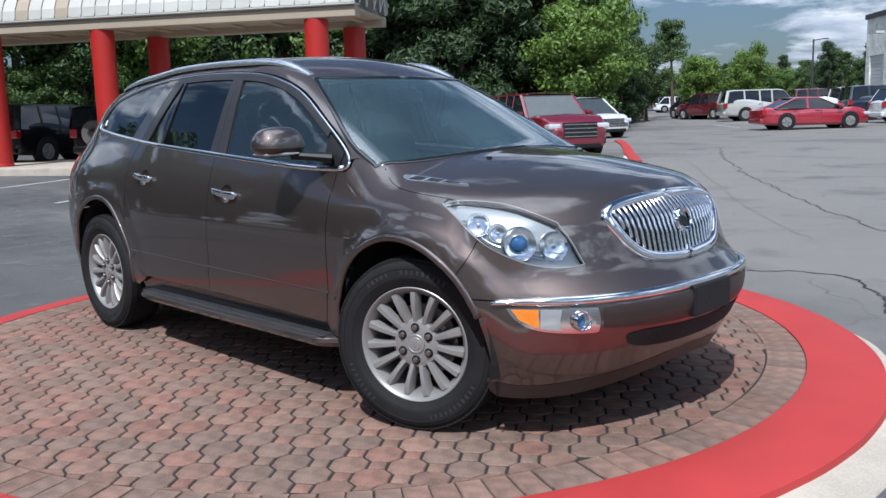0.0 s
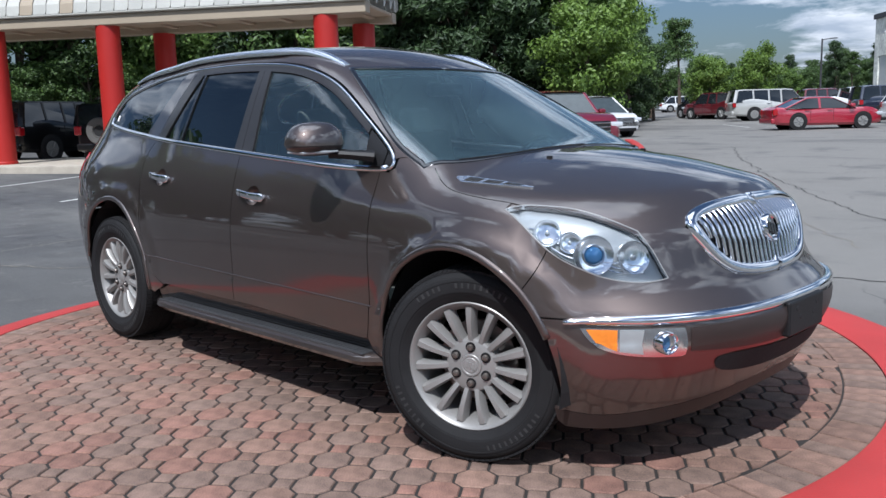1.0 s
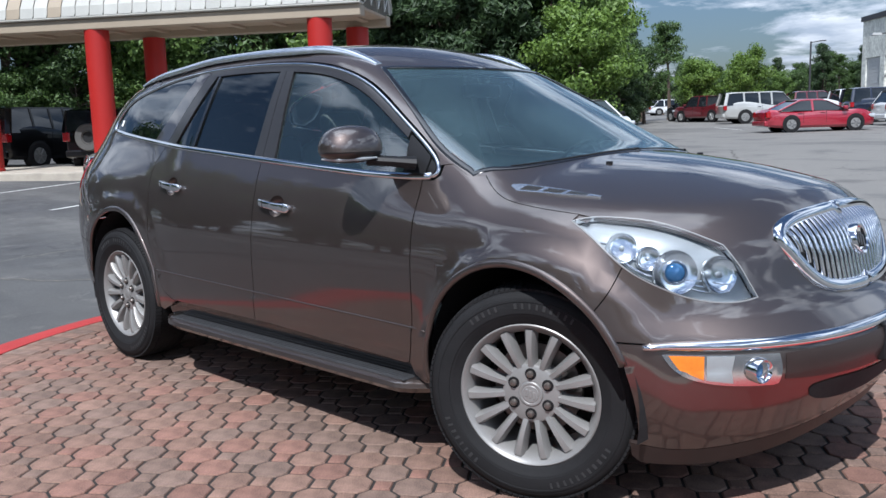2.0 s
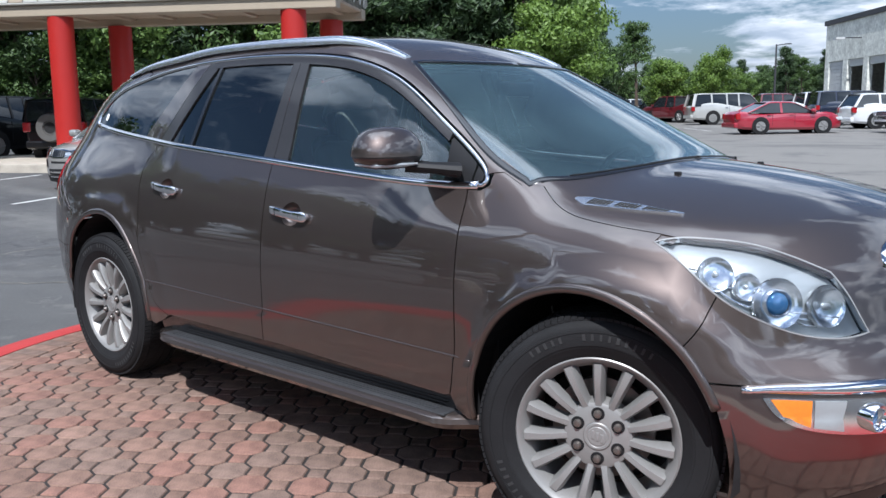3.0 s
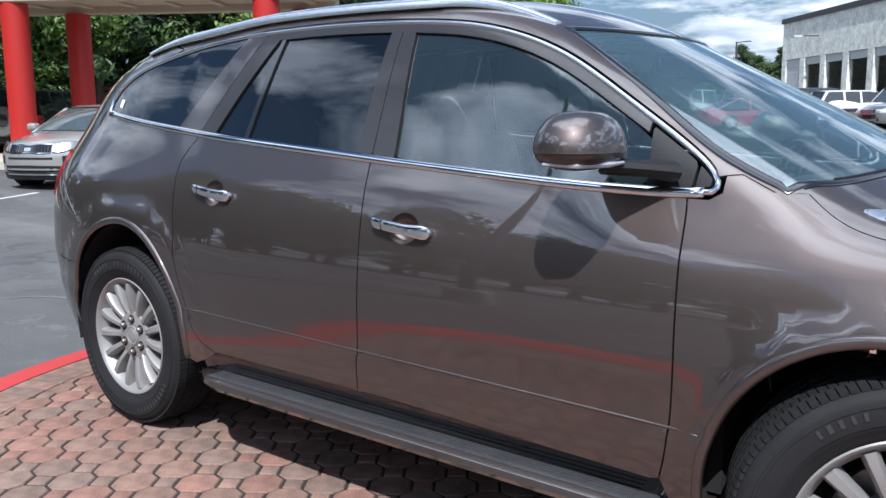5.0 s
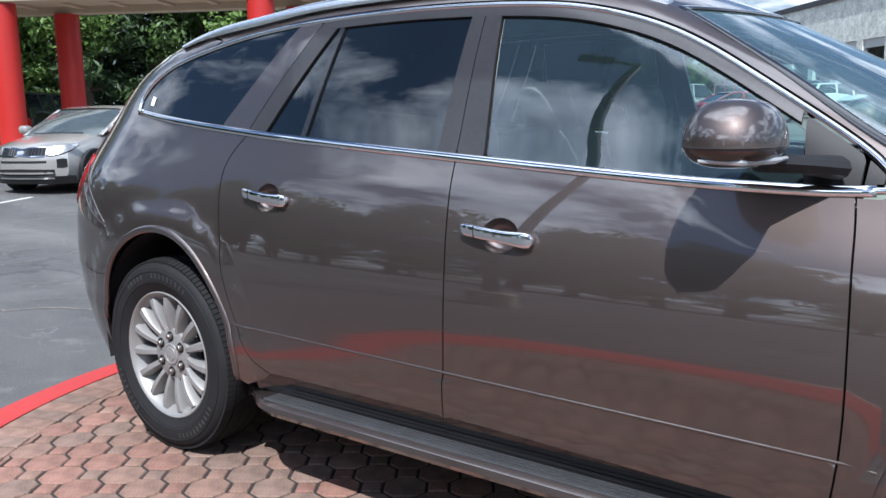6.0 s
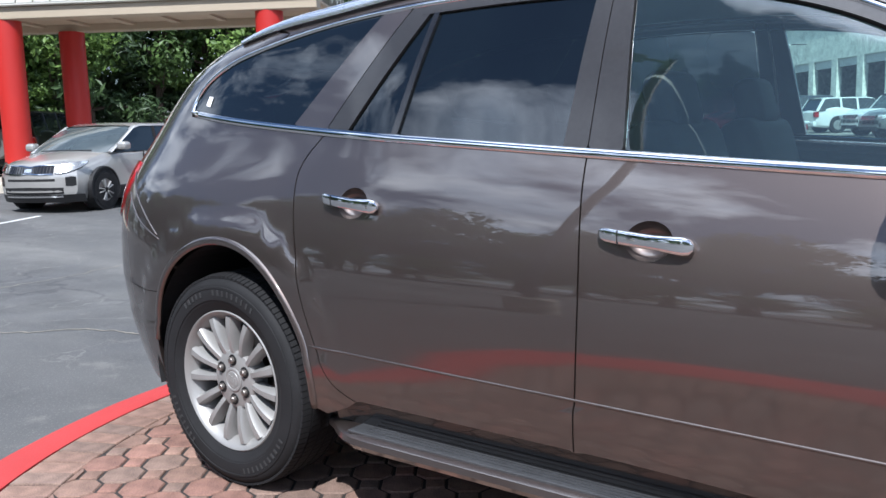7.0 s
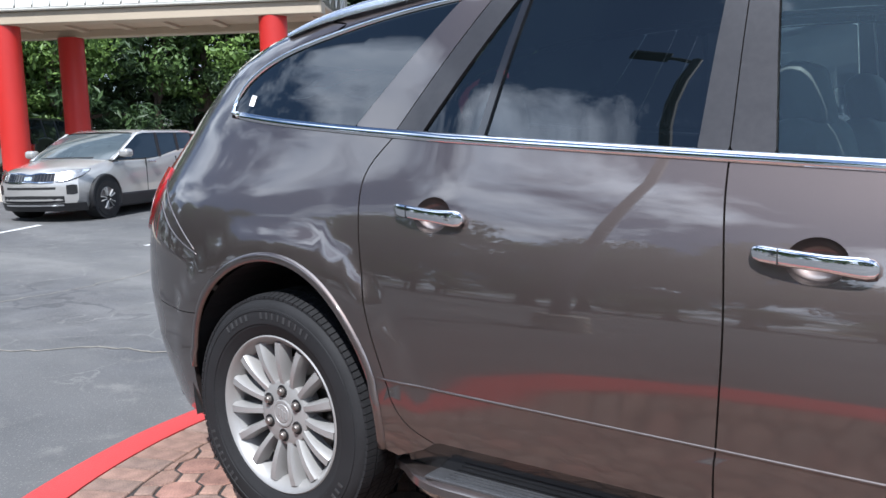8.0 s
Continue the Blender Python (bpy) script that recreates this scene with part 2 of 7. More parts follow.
def lathe(bm, profile, seg, axis="y", centre=(0, 0, 0), closed=False):
    """Turns (radius, along) pairs round an axis."""
    rings = []
    for r, a in profile:
        ring = []
        for i in range(seg):
            t = 2 * math.pi * i / seg
            c, s = r * math.cos(t), r * math.sin(t)
            p = {"y": (c, a, s), "z": (c, s, a), "x": (a, c, s)}[axis]
            ring.append(bm.verts.new([p[k] + centre[k] for k in range(3)]))
        rings.append(ring)
    pairs = list(zip(rings, rings[1:])) + ([(rings[-1], rings[0])] if closed else [])
    for a, b in pairs:
        for i in range(seg):
            bm.faces.new((a[i], a[(i + 1) % seg], b[(i + 1) % seg], b[i]))
    return rings


def tube(bm, pts, radius, seg=8, caps=True, flat=1.0):
    """A round bar along points; radius may be a list."""
    pts = [Vector(p) for p in pts]
    rad = radius if isinstance(radius, (list, tuple)) else [radius] * len(pts)
    rings = []
    for i, p in enumerate(pts):
        d = (pts[min(i + 1, len(pts) - 1)] - pts[max(i - 1, 0)]).normalized()
        u = d.cross((0, 0, 1)) if abs(d.z) < 0.95 else d.cross((0, 1, 0))
        u.normalize()
        v = u.cross(d)
        rings.append([bm.verts.new(p + (u * math.cos(2 * math.pi * k / seg) + v * flat * math.sin(2 * math.pi * k / seg)) * rad[i]) for k in range(seg)])
    for a, b in zip(rings, rings[1:]):
        for k in range(seg):
            bm.faces.new((a[k], a[(k + 1) % seg], b[(k + 1) % seg], b[k]))
    if caps:
        bm.faces.new(rings[0][::-1])
        bm.faces.new(rings[-1])
    return bm


def prism(bm, pts, z0, z1, bevel=0.0):
    """A flat polygon in plan, raised from z0 to z1, with its upper edge eased."""
    n = len(pts)
    c = np.mean(np.array(pts), axis=0)
    lo = [bm.verts.new((x, y, z0)) for x, y in pts]
    if bevel:
        mid = [bm.verts.new((x, y, z1 - bevel)) for x, y in pts]
        def inset(x, y):
            d = math.hypot(x - c[0], y - c[1]) or 1
            return x - (x - c[0]) / d * bevel, y - (y - c[1]) / d * bevel
        hi = [bm.verts.new((*inset(x, y), z1)) for x, y in pts]
        for a, b in ((lo, mid), (mid, hi)):
            for i in range(n):
                bm.faces.new((a[i], a[(i + 1) % n], b[(i + 1) % n], b[i]))
    else:
        hi = [bm.verts.new((x, y, z1)) for x, y in pts]
        for i in range(n):
            bm.faces.new((lo[i], lo[(i + 1) % n], hi[(i + 1) % n], hi[i]))
    bm.faces.new(hi)
    return bm

# ---- the displayed car: one smooth skin, cut into panels ----
def spline(pts):
    """Natural cubic spline through (x, y) pairs, held flat outside."""
    xs = np.array([p[0] for p in pts], float)
    ys = np.array([p[1] for p in pts], float)
    n = len(xs)
    h = np.diff(xs)
    A = np.eye(n)
    r = np.zeros(n)
    for i in range(1, n - 1):
        A[i, i - 1], A[i, i], A[i, i + 1] = h[i - 1], 2 * (h[i - 1] + h[i]), h[i]
        r[i] = 6 * ((ys[i + 1] - ys[i]) / h[i] - (ys[i] - ys[i - 1]) / h[i - 1])
    m = np.linalg.solve(A, r)
    def f(x):
        x = np.clip(np.asarray(x, float), xs[0], xs[-1])
        i = np.clip(np.searchsorted(xs, x) - 1, 0, n - 2)
        a, b, d = xs[i + 1] - x, x - xs[i], h[i]
        return (m[i] * a**3 + m[i + 1] * b**3) / (6 * d) + (ys[i] / d - m[i] * d / 6) * a + (ys[i + 1] / d - m[i + 1] * d / 6) * b
    return f
def smax(a, b, k):
    h = np.maximum(k - np.abs(a - b), 0) / k
    return np.maximum(a, b) + h * h * k / 4
def smin(a, b, k):
    return -smax(-a, -b, k)
def step(a, b, x):
    t = np.clip((x - a) / (b - a), 0, 1)
    return t * t * (3 - 2 * t)

half_width = spline([(0.15, .86), (.3, .905), (.45, .928), (.6, .935), (.75, .942), (.9, .928), (1.0, .902), (1.1, .867), (1.2, .825), (1.4, .745), (1.6, .652), (1.8, .54)])
nose = spline([(.15, .735), (.25, .80), (.35, .862), (.45, .915), (.57, .963), (.64, .94), (.70, .87), (.76, .83), (.85, .80), (.95, .76), (1.05, .70), (1.2, .65), (1.8, .6)])
tail = spline([(.15, .88), (.3, .98), (.5, 1.09), (.64, 1.14), (.8, 1.145), (1.0, 1.145), (1.1, 1.12), (1.3, 1.0), (1.5, .80), (1.65, .60), (1.8, .35)])
hood_line = spline([(.6, 1.26), (1.2, 1.205), (1.6, 1.165), (1.9, 1.11), (2.1, 1.05), (2.3, .95), (2.5, .82)])
roof_line = spline([(-2.6, 1.40), (-2.2, 1.55), (-1.6, 1.683), (-1.0, 1.735), (-.4, 1.745), (.1, 1.72), (.5, 1.675), (1.0, 1.58)])
AXLE, WHEEL_Z = 1.51, .39
def body(x, y, z):
    """Below zero inside the car's outer skin, in metres."""
    a = np.abs(y)
    r = np.where(x > 0, np.hypot(x - AXLE, z - WHEEL_Z) + .065, np.hypot(x + AXLE, z - WHEEL_Z))
    w = half_width(z) + .032 * (.45 * step(.64, .52, r) + .55 * step(.612, .560, r) * step(.45, .80, z)) * step(.2, .5, z) * (.55 + .45 * step(-1.0, 1.0, x)) + .006 * step(.552, .538, z)
    w = w - .05 * step(-.9, -2.0, x) * step(1.0, 1.3, z) - .03 * step(.5, 1.1, x) * step(.95, 1.12, z) - .022 * step(-.8, -1.3, x)
    f = np.maximum(x - 1.45, 0) / nose(z)
    b = np.maximum(-1.5 - x, 0) / tail(z)
    q = (f**2.4 + (a / w)**2.4)**(1 / 2.4)
    q2 = (b**3.0 + (a / w)**3.0)**(1 / 3.0)
    side = w * (np.where(x > 0, q, q2) - 1)
    deck = .95 * (z - hood_line(x) + .17 * a * a)
    wind = (x + 2.05 * (z - 1.17) + .35 * a * a - 1.364) / 2.28
    roof = z - roof_line(x) + .12 * a * a
    top = smin(deck, smax(wind, roof, .10), .03)
    return smax(side, top, .10)
def normal(p, e=.002):
    g = np.stack([body(*(p + d).T) - body(*(p - d).T) for d in np.eye(3) * e], 1)
    return g / np.linalg.norm(g, axis=1)[:, None]
def cast(o, d, near=0.0, far=8.0, n=160):
    """First crossing of the skin from points o along directions d."""
    o, d = np.atleast_2d(np.asarray(o, float)), np.atleast_2d(np.asarray(d, float))
    lo = np.full(len(o), near); hi = np.full(len(o), np.nan)
    prev = lo.copy()
    for s in np.linspace(near, far, n)[1:]:
        p = o + d * s
        inside = (body(*p.T) < 0) & np.isnan(hi)
        hi[inside] = s
        lo = np.where(np.isnan(hi), s, lo)
    for _ in range(22):
        mid = (lo + hi) / 2
        p = o + d * mid[:, None]
        ins = body(*p.T) < 0
        hi = np.where(ins, mid, hi); lo = np.where(ins, lo, mid)
    return o + d * hi[:, None]


# ---- panels: outlines in a projection, filled and laid on the skin ----
class Flat:
    """Parallel projection along d; a point is (p.u, p.v)."""
    def __init__(self, d, u, v):
        self.d, self.u, self.v = (np.array(k, float) / np.linalg.norm(k) for k in (d, u, v))
    def rays(self, q):
        return q[:, :1] * self.u + q[:, 1:] * self.v - self.d * 4, np.repeat(self.d[None], len(q), 0)
    def drop(self, p):
        return np.stack([p @ self.u, p @ self.v], 1)


class Round:
    """Projection towards an upright axis at (cx, 0); a point is (degrees from ahead * 0.015, z)."""
    def __init__(self, cx, sign):
        self.cx, self.s = cx, sign
    def rays(self, q):
        t = np.radians(q[:, 0] / .015)
        d = np.stack([self.s * np.cos(t), np.sin(t), t * 0], 1)
        o = np.stack([np.full(len(q), self.cx), t * 0, q[:, 1]], 1) + d * 3
        return o, -d
    def drop(self, p):
        return np.stack([np.degrees(np.arctan2(p[:, 1], self.s * (p[:, 0] - self.cx))) * .015, p[:, 2]], 1)


SIDE = Flat((0, 1, 0), (1, 0, 0), (0, 0, 1))
TOP = Flat((0, 0, -1), (1, 0, 0), (0, 1, 0))
FRONT = Round(1.3, 1)
REAR = Round(-1.35, -1)
SHOULDER = Flat((0, .62, -.78), (1, 0, 0), (0, .78, .62))


def curve(pts, n=60, closed=False, power=0.5):
    """A smooth line through control points, even along its length."""
    p = np.array(pts, float)
    if closed:
        p = np.vstack([p, p[:1]])
    s = np.r_[0, np.cumsum(np.linalg.norm(np.diff(p, axis=0), axis=1)**power)]
    if closed:
        k = len(p) - 1
        s3 = np.r_[s[:-1] - s[-1], s[:-1], s + s[-1]]
        p3 = np.vstack([p[:-1], p[:-1], p])
        f = [spline(list(zip(s3, p3[:, i]))) for i in range(p.shape[1])]
    else:
        f = [spline(list(zip(s, p[:, i]))) for i in range(p.shape[1])]
    t = np.linspace(s[0], s[-1], 400)
    q = np.stack([g(t) for g in f], 1)
    a = np.r_[0, np.cumsum(np.linalg.norm(np.diff(q, axis=0), axis=1))]
    u = np.linspace(0, a[-1], n + 1 if closed else n)
    q = np.stack([np.interp(u, a, q[:, i]) for i in range(q.shape[1])], 1)
    return q[:-1] if closed else q


def ang(*pts):
    """(degrees, z) pairs for the round projections."""
    return [(d * .015, z) for d, z in pts]


def on_skin(proj, q):
    o, d = proj.rays(np.asarray(q, float))
    return cast(o, d, .6, 5.2, 56)


def inside(pts, poly):
    x, y = pts[:, 0], pts[:, 1]
    r = np.zeros(len(pts), bool)
    for (x0, y0), (x1, y1) in zip(poly, np.roll(poly, -1, 0)):
        hit = (y0 > y) != (y1 > y)
        r ^= hit & (x < (x1 - x0) * (y - y0) / ((y1 - y0) or 1e-9) + x0)
    return r


def edge_gap(pts, poly):
    best = np.full(len(pts), 9.0)
    for a, b in zip(poly, np.roll(poly, -1, 0)):
        d = b - a
        t = np.clip(((pts - a) @ d) / (d @ d + 1e-12), 0, 1)
        best = np.minimum(best, np.linalg.norm(pts - a - t[:, None] * d, axis=1))
    return best


def resample(poly, gap):
    out = []
    for a, b in zip(poly, np.roll(poly, -1, 0)):
        k = max(1, int(np.ceil(np.linalg.norm(b - a) / gap)))
        out += [a + (b - a) * i / k for i in range(k)]
    return np.array(out)


def shrink(poly, g):
    """Moves a closed outline inwards by g."""
    p = np.asarray(poly, float)
    area = np.sum(p[:, 0] * np.roll(p[:, 1], -1) - np.roll(p[:, 0], -1) * p[:, 1])
    e = np.roll(p, -1, 0) - p
    nrm = np.stack([-e[:, 1], e[:, 0]], 1) * np.sign(area)
    nrm /= np.linalg.norm(nrm, axis=1)[:, None] + 1e-12
    m = nrm + np.roll(nrm, 1, 0)
    m /= (np.sum(m * nrm, 1))[:, None].clip(.5) + 1e-9
    return p + m * g


from mathutils.geometry import delaunay_2d_cdt


def fill(poly, gap, holes=()):
    """Triangles inside a closed outline, less the holes."""
    lo, hi = poly.min(0), poly.max(0)
    g = np.stack(np.meshgrid(np.arange(lo[0], hi[0] + gap, gap), np.arange(lo[1], hi[1] + gap, gap)), -1).reshape(-1, 2)
    g = g[inside(g, poly)]
    g = g[edge_gap(g, poly) > gap * .45]
    for hole in holes:
        g = g[~inside(g, hole)]
        g = g[edge_gap(g, hole) > .012]
    loops, edges, start = [poly, *holes], [], 0
    for loop in loops:
        k = len(loop)
        edges += [(start + i, start + (i + 1) % k) for i in range(k)]
        start += k
    v, _, f, _, _, _ = delaunay_2d_cdt([Vector(map(float, p)) for p in np.vstack([*loops, g])], edges, [], 1, 1e-6)
    v = np.array([tuple(p) for p in v])
    f = [tuple(t) for t in f]
    for hole in holes:
        cut = inside(np.array([v[list(t)].mean(0) for t in f]), np.asarray(hole))
        f = [t for t, c in zip(f, cut) if not c]
    return v, f


def panel(name, outline, proj, material, parent, label="", gap=.05, seam=.0015, lift=0.0, thick=.016, mirror=False, finer=.02, holes=()):
    """A sheet of the skin inside an outline, with turned-in edges. mirror: on the car's other side."""
    poly = shrink(resample(np.asarray(outline, float), finer), seam)
    v2, tri = fill(poly, gap, holes)
    p = on_skin(proj, v2)
    ok = ~np.isnan(p[:, 0])
    p[~ok] = 0
    n = normal(p)
    p = p + n * lift
    tri = [t for t in tri if all(ok[list(t)])]
    count = {}
    for t in tri:
        for a, b in ((t[0], t[1]), (t[1], t[2]), (t[2], t[0])):
            count[(a, b)] = 1
    rim = [e for e in count if (e[1], e[0]) not in count]
    fl = n[tri[0][0]]
    a, b, c = (p[i] for i in tri[0])
    if np.cross(b - a, c - a) @ fl < 0:
        tri = [t[::-1] for t in tri]
        rim = [e[::-1] for e in rim]
    verts, faces, nor = [*p], list(tri), [*n]
    if thick:
        ids = {}
        for e in rim:
            for i in e:
                if i not in ids:
                    ids[i] = len(verts)
                    verts += [p[i] - n[i] * .0004, p[i] - n[i] * thick]
                    nor += [np.zeros(3)] * 2
        faces += [(ids[a], ids[a] + 1, ids[b] + 1, ids[b]) for a, b in rim]
    if mirror:
        verts = [v * (1, -1, 1) for v in verts]
        nor = [v * (1, -1, 1) for v in nor]
        faces = [f[::-1] for f in faces]
    return raw(name, verts, faces, material, parent, label, nor)


def molding(name, line, proj, width, proud, material, parent, label="", closed=False, mirror=False, lift=0.0, pts3=None, taper=None):
    """A rounded strip laid along a line on the skin."""
    if pts3 is None:
        p = on_skin(proj, line)
    else:
        p = np.asarray(pts3, float)
    n = normal(p)
    t = (np.roll(p, -1, 0) - np.roll(p, 1, 0)) if closed else np.gradient(p, axis=0)
    t /= np.linalg.norm(t, axis=1)[:, None]
    s = np.cross(n, t)
    k = 7
    verts, faces = [], []
    m = len(p)
    for i in range(m):
        w = width * (1 if taper is None else taper[i])
        for j in range(k):
            a = math.pi * j / (k - 1)
            verts.append(p[i] + s[i] * math.cos(a) * w / 2 + n[i] * (lift + proud * math.sin(a)))
    for i in range(m if closed else m - 1):
        i2 = (i + 1) % m
        for j in range(k - 1):
            faces.append((i * k + j, i2 * k + j, i2 * k + j + 1, i * k + j + 1))
    if not closed:
        faces += [tuple(range(k)), tuple((m - 1) * k + j for j in reversed(range(k)))]
    if mirror:
        verts = [v * (1, -1, 1) for v in verts]
        faces = [f[::-1] for f in faces]
    me_faces = [f[::-1] for f in faces]
    return raw(name, verts, me_faces, material, parent, label)


# ---- the displayed car ----
car = thing("suv", "dark brown metallic crossover SUV parked on a round brick display pad", "car")
belt = curve([(-1.93, 1.337), (-1.66, 1.302), (-1.12, 1.252), (-.4, 1.20), (.2, 1.16), (.65, 1.134), (.90, 1.127), (.975, 1.130)], 90)
brow = curve([(-1.94, 1.36), (-1.90, 1.43), (-1.77, 1.505), (-1.58, 1.555), (-1.34, 1.597), (-1.08, 1.622), (-.5, 1.638), (0, 1.615), (.23, 1.58), (.47, 1.50), (.71, 1.365), (.90, 1.245), (.985, 1.180), (1.003, 1.155)], 120)
def belt_z(x): return np.interp(x, belt[:, 0], belt[:, 1])
def brow_z(x): return np.interp(x, brow[:, 0], brow[:, 1])
dlo = np.vstack([belt, brow[::-1]])


def dlo_strip(b0, t0, b1, t1, low=.014, high=.03):
    """A window or post between two leaning lines (x at the belt and x at the top)."""
    def end(b, t):
        k = np.linspace(0, 1, 60)
        x, z = b + (t - b) * k, 1.1 + .6 * k
        ok = (z > belt_z(x) + low) & (z < brow_z(x) - high)
        return np.stack([x[ok], z[ok]], 1)
    l0, l1 = end(b0, t0), end(b1, t1)
    xb = np.linspace(l0[0, 0], l1[0, 0], 24)[1:-1]
    xt = np.linspace(l1[-1, 0], l0[-1, 0], 24)[1:-1]
    return np.vstack([l0[::-1], np.stack([xb, belt_z(xb) + low], 1), l1, np.stack([xt, brow_z(xt) - high], 1)])


def arch(cx, cz, rx, rz, a0, a1, n=40):
    t = np.radians(np.linspace(a0, a1, n))
    return np.stack([cx + rx * np.cos(t), cz + rz * np.sin(t)], 1)


gap_front = curve([(.935, 1.115), (.945, 1.04), (.955, .87), (.955, .66), (.94, .48), (.925, .41)], 30)
gap_mid = curve([(-.135, 1.17), (-.13, 1.08), (-.11, .87), (-.115, .67), (-.125, .5), (-.125, .425)], 30)
gap_rear = curve([(-1.11, 1.238), (-1.175, 1.16), (-1.185, 1.08), (-1.12, .83), (-1.06, .62), (-.99, .48), (-.88, .425)], 36)
FRONT_ARCH, REAR_ARCH = (1.462, .40, .432, .455), (-1.512, .42, .432, .470)
low_line = lambda x: .43 - .03 * np.clip(x, 0, 1)

lamp_line = ang((-67.8, 1.0), (-64, .96), (-60, .90), (-56, .845), (-51, .80), (-45.5, .765), (-38.5, .75), (-34, .76))
LAMP_CUT = 10
lamp_curve = curve(lamp_line, 30)
arch_end = FRONT.drop(on_skin(SIDE, arch(*FRONT_ARCH, 44, 44, 1)))[0]
seam_line = curve([arch_end, (-60.2 * .015, .785), lamp_curve[LAMP_CUT]], 12)

HANDLES = ((.059, .976), (-.906, 1.033))


def cup_line(hx, hz):
    return arch(hx + .004, hz + .002, .060, .047, 0, 348, 30)


for mir in (False, True):
    # doors, their glass and posts
    xs = np.linspace(.90, -.10, 30)
    front_door = np.vstack([gap_front, np.stack([xs, low_line(xs)], 1), gap_mid[::-1], np.stack([np.linspace(-.12, .92, 40), belt_z(np.linspace(-.12, .92, 40)) - .012], 1)])
    fd = panel("front_door", front_door, SIDE, M["paint"], car, mirror=mir, holes=[cup_line(*HANDLES[0])])
    xs = np.linspace(-.14, -.86, 24)
    rear_door = np.vstack([gap_mid + (-.0015, 0), np.stack([xs, low_line(xs)], 1), gap_rear[::-1], np.stack([np.linspace(-1.09, -.15, 40), belt_z(np.linspace(-1.09, -.15, 40)) - .012], 1)])
    rd = panel("rear_door", rear_door, SIDE, M["paint"], car, mirror=mir, holes=[cup_line(*HANDLES[1])])
    panel("window", dlo_strip(-.03, -.10, .83, .76, .012, .034), SIDE, M["glass_front"], fd, "clear side window", mirror=mir, lift=-.010, thick=.004)
    panel("window", dlo_strip(-.805, -.715, -.215, -.195, .012, .034), SIDE, M["glass_dark"], rd, "dark tinted window", mirror=mir, lift=-.008, thick=.004)
    panel("small_window", dlo_strip(-1.10, -.70, -.83, -.735, .012, .034), SIDE, M["glass_dark"], rd, "dark tinted window", mirror=mir, lift=-.008, thick=.004)
    panel("window_divider", dlo_strip(-.83, -.735, -.805, -.715, .012, .034), SIDE, M["gloss_black"], rd, mirror=mir, seam=0)
    panel("rear_post", dlo_strip(-1.216, -.792, -1.10, -.70, .012, .006), SIDE, M["frame"], rd, mirror=mir)
    panel("door_post", dlo_strip(-.215, -.195, -.136, -.15, .012, .006), SIDE, M["frame"], rd, mirror=mir)
    panel("door_post", dlo_strip(-.136, -.15, -.03, -.10, .012, .006), SIDE, M["frame"], fd, mirror=mir)
    panel("sail_panel", dlo_strip(.83, .76, .94, .98, .012, .012), SIDE, M["black"], fd, mirror=mir)
    panel("corner_trim", dlo_strip(.945, .99, .985, 1.03, .012, .012), SIDE, M["black"], car, mirror=mir)
    k = np.linspace(-.80, .80, 80)
    panel("upper_frame", np.vstack([np.stack([k, brow_z(k) - .006], 1), np.stack([k, brow_z(k) - .034], 1)[::-1]]), SIDE, M["frame"], car, mirror=mir, seam=0, gap=.02)
    # quarter window and its post
    zq = np.linspace(1.1, 1.7, 200)
    xq = -1.4425 + .905 * (zq - 1.1)
    ok = (zq > belt_z(xq) + .004) & (zq < brow_z(xq) - .004)
    xq, zq = xq[ok], zq[ok]
    quarter = np.vstack([belt[belt[:, 0] < xq[0]] + (0, .004), np.stack([xq, zq], 1)[::6], (brow[brow[:, 0] < xq[-1]] + (0, -.004))[::-1]])
    panel("quarter_window", quarter, SIDE, M["glass_dark"], car, "dark tinted quarter window", mirror=mir, lift=-.002, thick=.004)
    panel("quarter_post", dlo_strip(-1.4425, -.8995, -1.216, -.792, .008, .006), SIDE, M["paint"], car, mirror=mir)
    # chrome line round the windows
    molding("belt_chrome", belt[1:], SIDE, .028, .009, M["chrome"], car, "chrome belt strip", mirror=mir)
    molding("brow_chrome", np.vstack([belt[:2][::-1] + (-.004, .003), brow[1:], [(1.004, 1.142), (.994, 1.131)], belt[-2:][::-1]]), SIDE, .017, .008, M["chrome"], car, "chrome window surround", mirror=mir)
    # fender, cut round the wheel and the lamp
    f_arch = arch(*FRONT_ARCH, 188, 44, 50)
    lamp_back = np.vstack([seam_line[1:], lamp_curve[:LAMP_CUT][::-1]])
    hood_side = [(1.66, -.832), (1.58, -.842), (1.51, -.845), (1.44, -.842), (1.36, -.833), (1.29, -.815), (1.235, -.79), (1.19, -.765)]
    f3 = np.vstack([on_skin(SIDE, gap_front + (.002, 0)), on_skin(SIDE, [(.95, .36), (1.0, .335)]), on_skin(SIDE, f_arch), on_skin(FRONT, lamp_back),
                    on_skin(TOP, curve(hood_side, 16)), on_skin(TOP, [(1.135, -.803)]), on_skin(SIDE, [(1.042, 1.168), (1.026, 1.135), (.99, 1.114)])])
    panel("fender", SHOULDER.drop(f3), SHOULDER, M["paint"], car, mirror=mir)
    # painted gusset behind the tip of the lamp
    panel("lamp_gusset", np.array([(1.60, .790), (1.60, .850), (1.70, .846), (1.72, .790)]) * (1, 1 if mir else -1), TOP, M["paint"], car, lift=-.004, thick=0, seam=0, gap=.03)
    # painted foot of the windshield pillar, under the joint of fender and roof
    panel("pillar_foot", np.array([(1.02, .755), (1.02, .850), (1.15, .835), (1.15, .775)]) * (1, 1 if mir else -1), TOP, M["paint"], car, lift=-.003, thick=0, seam=0, gap=.03)
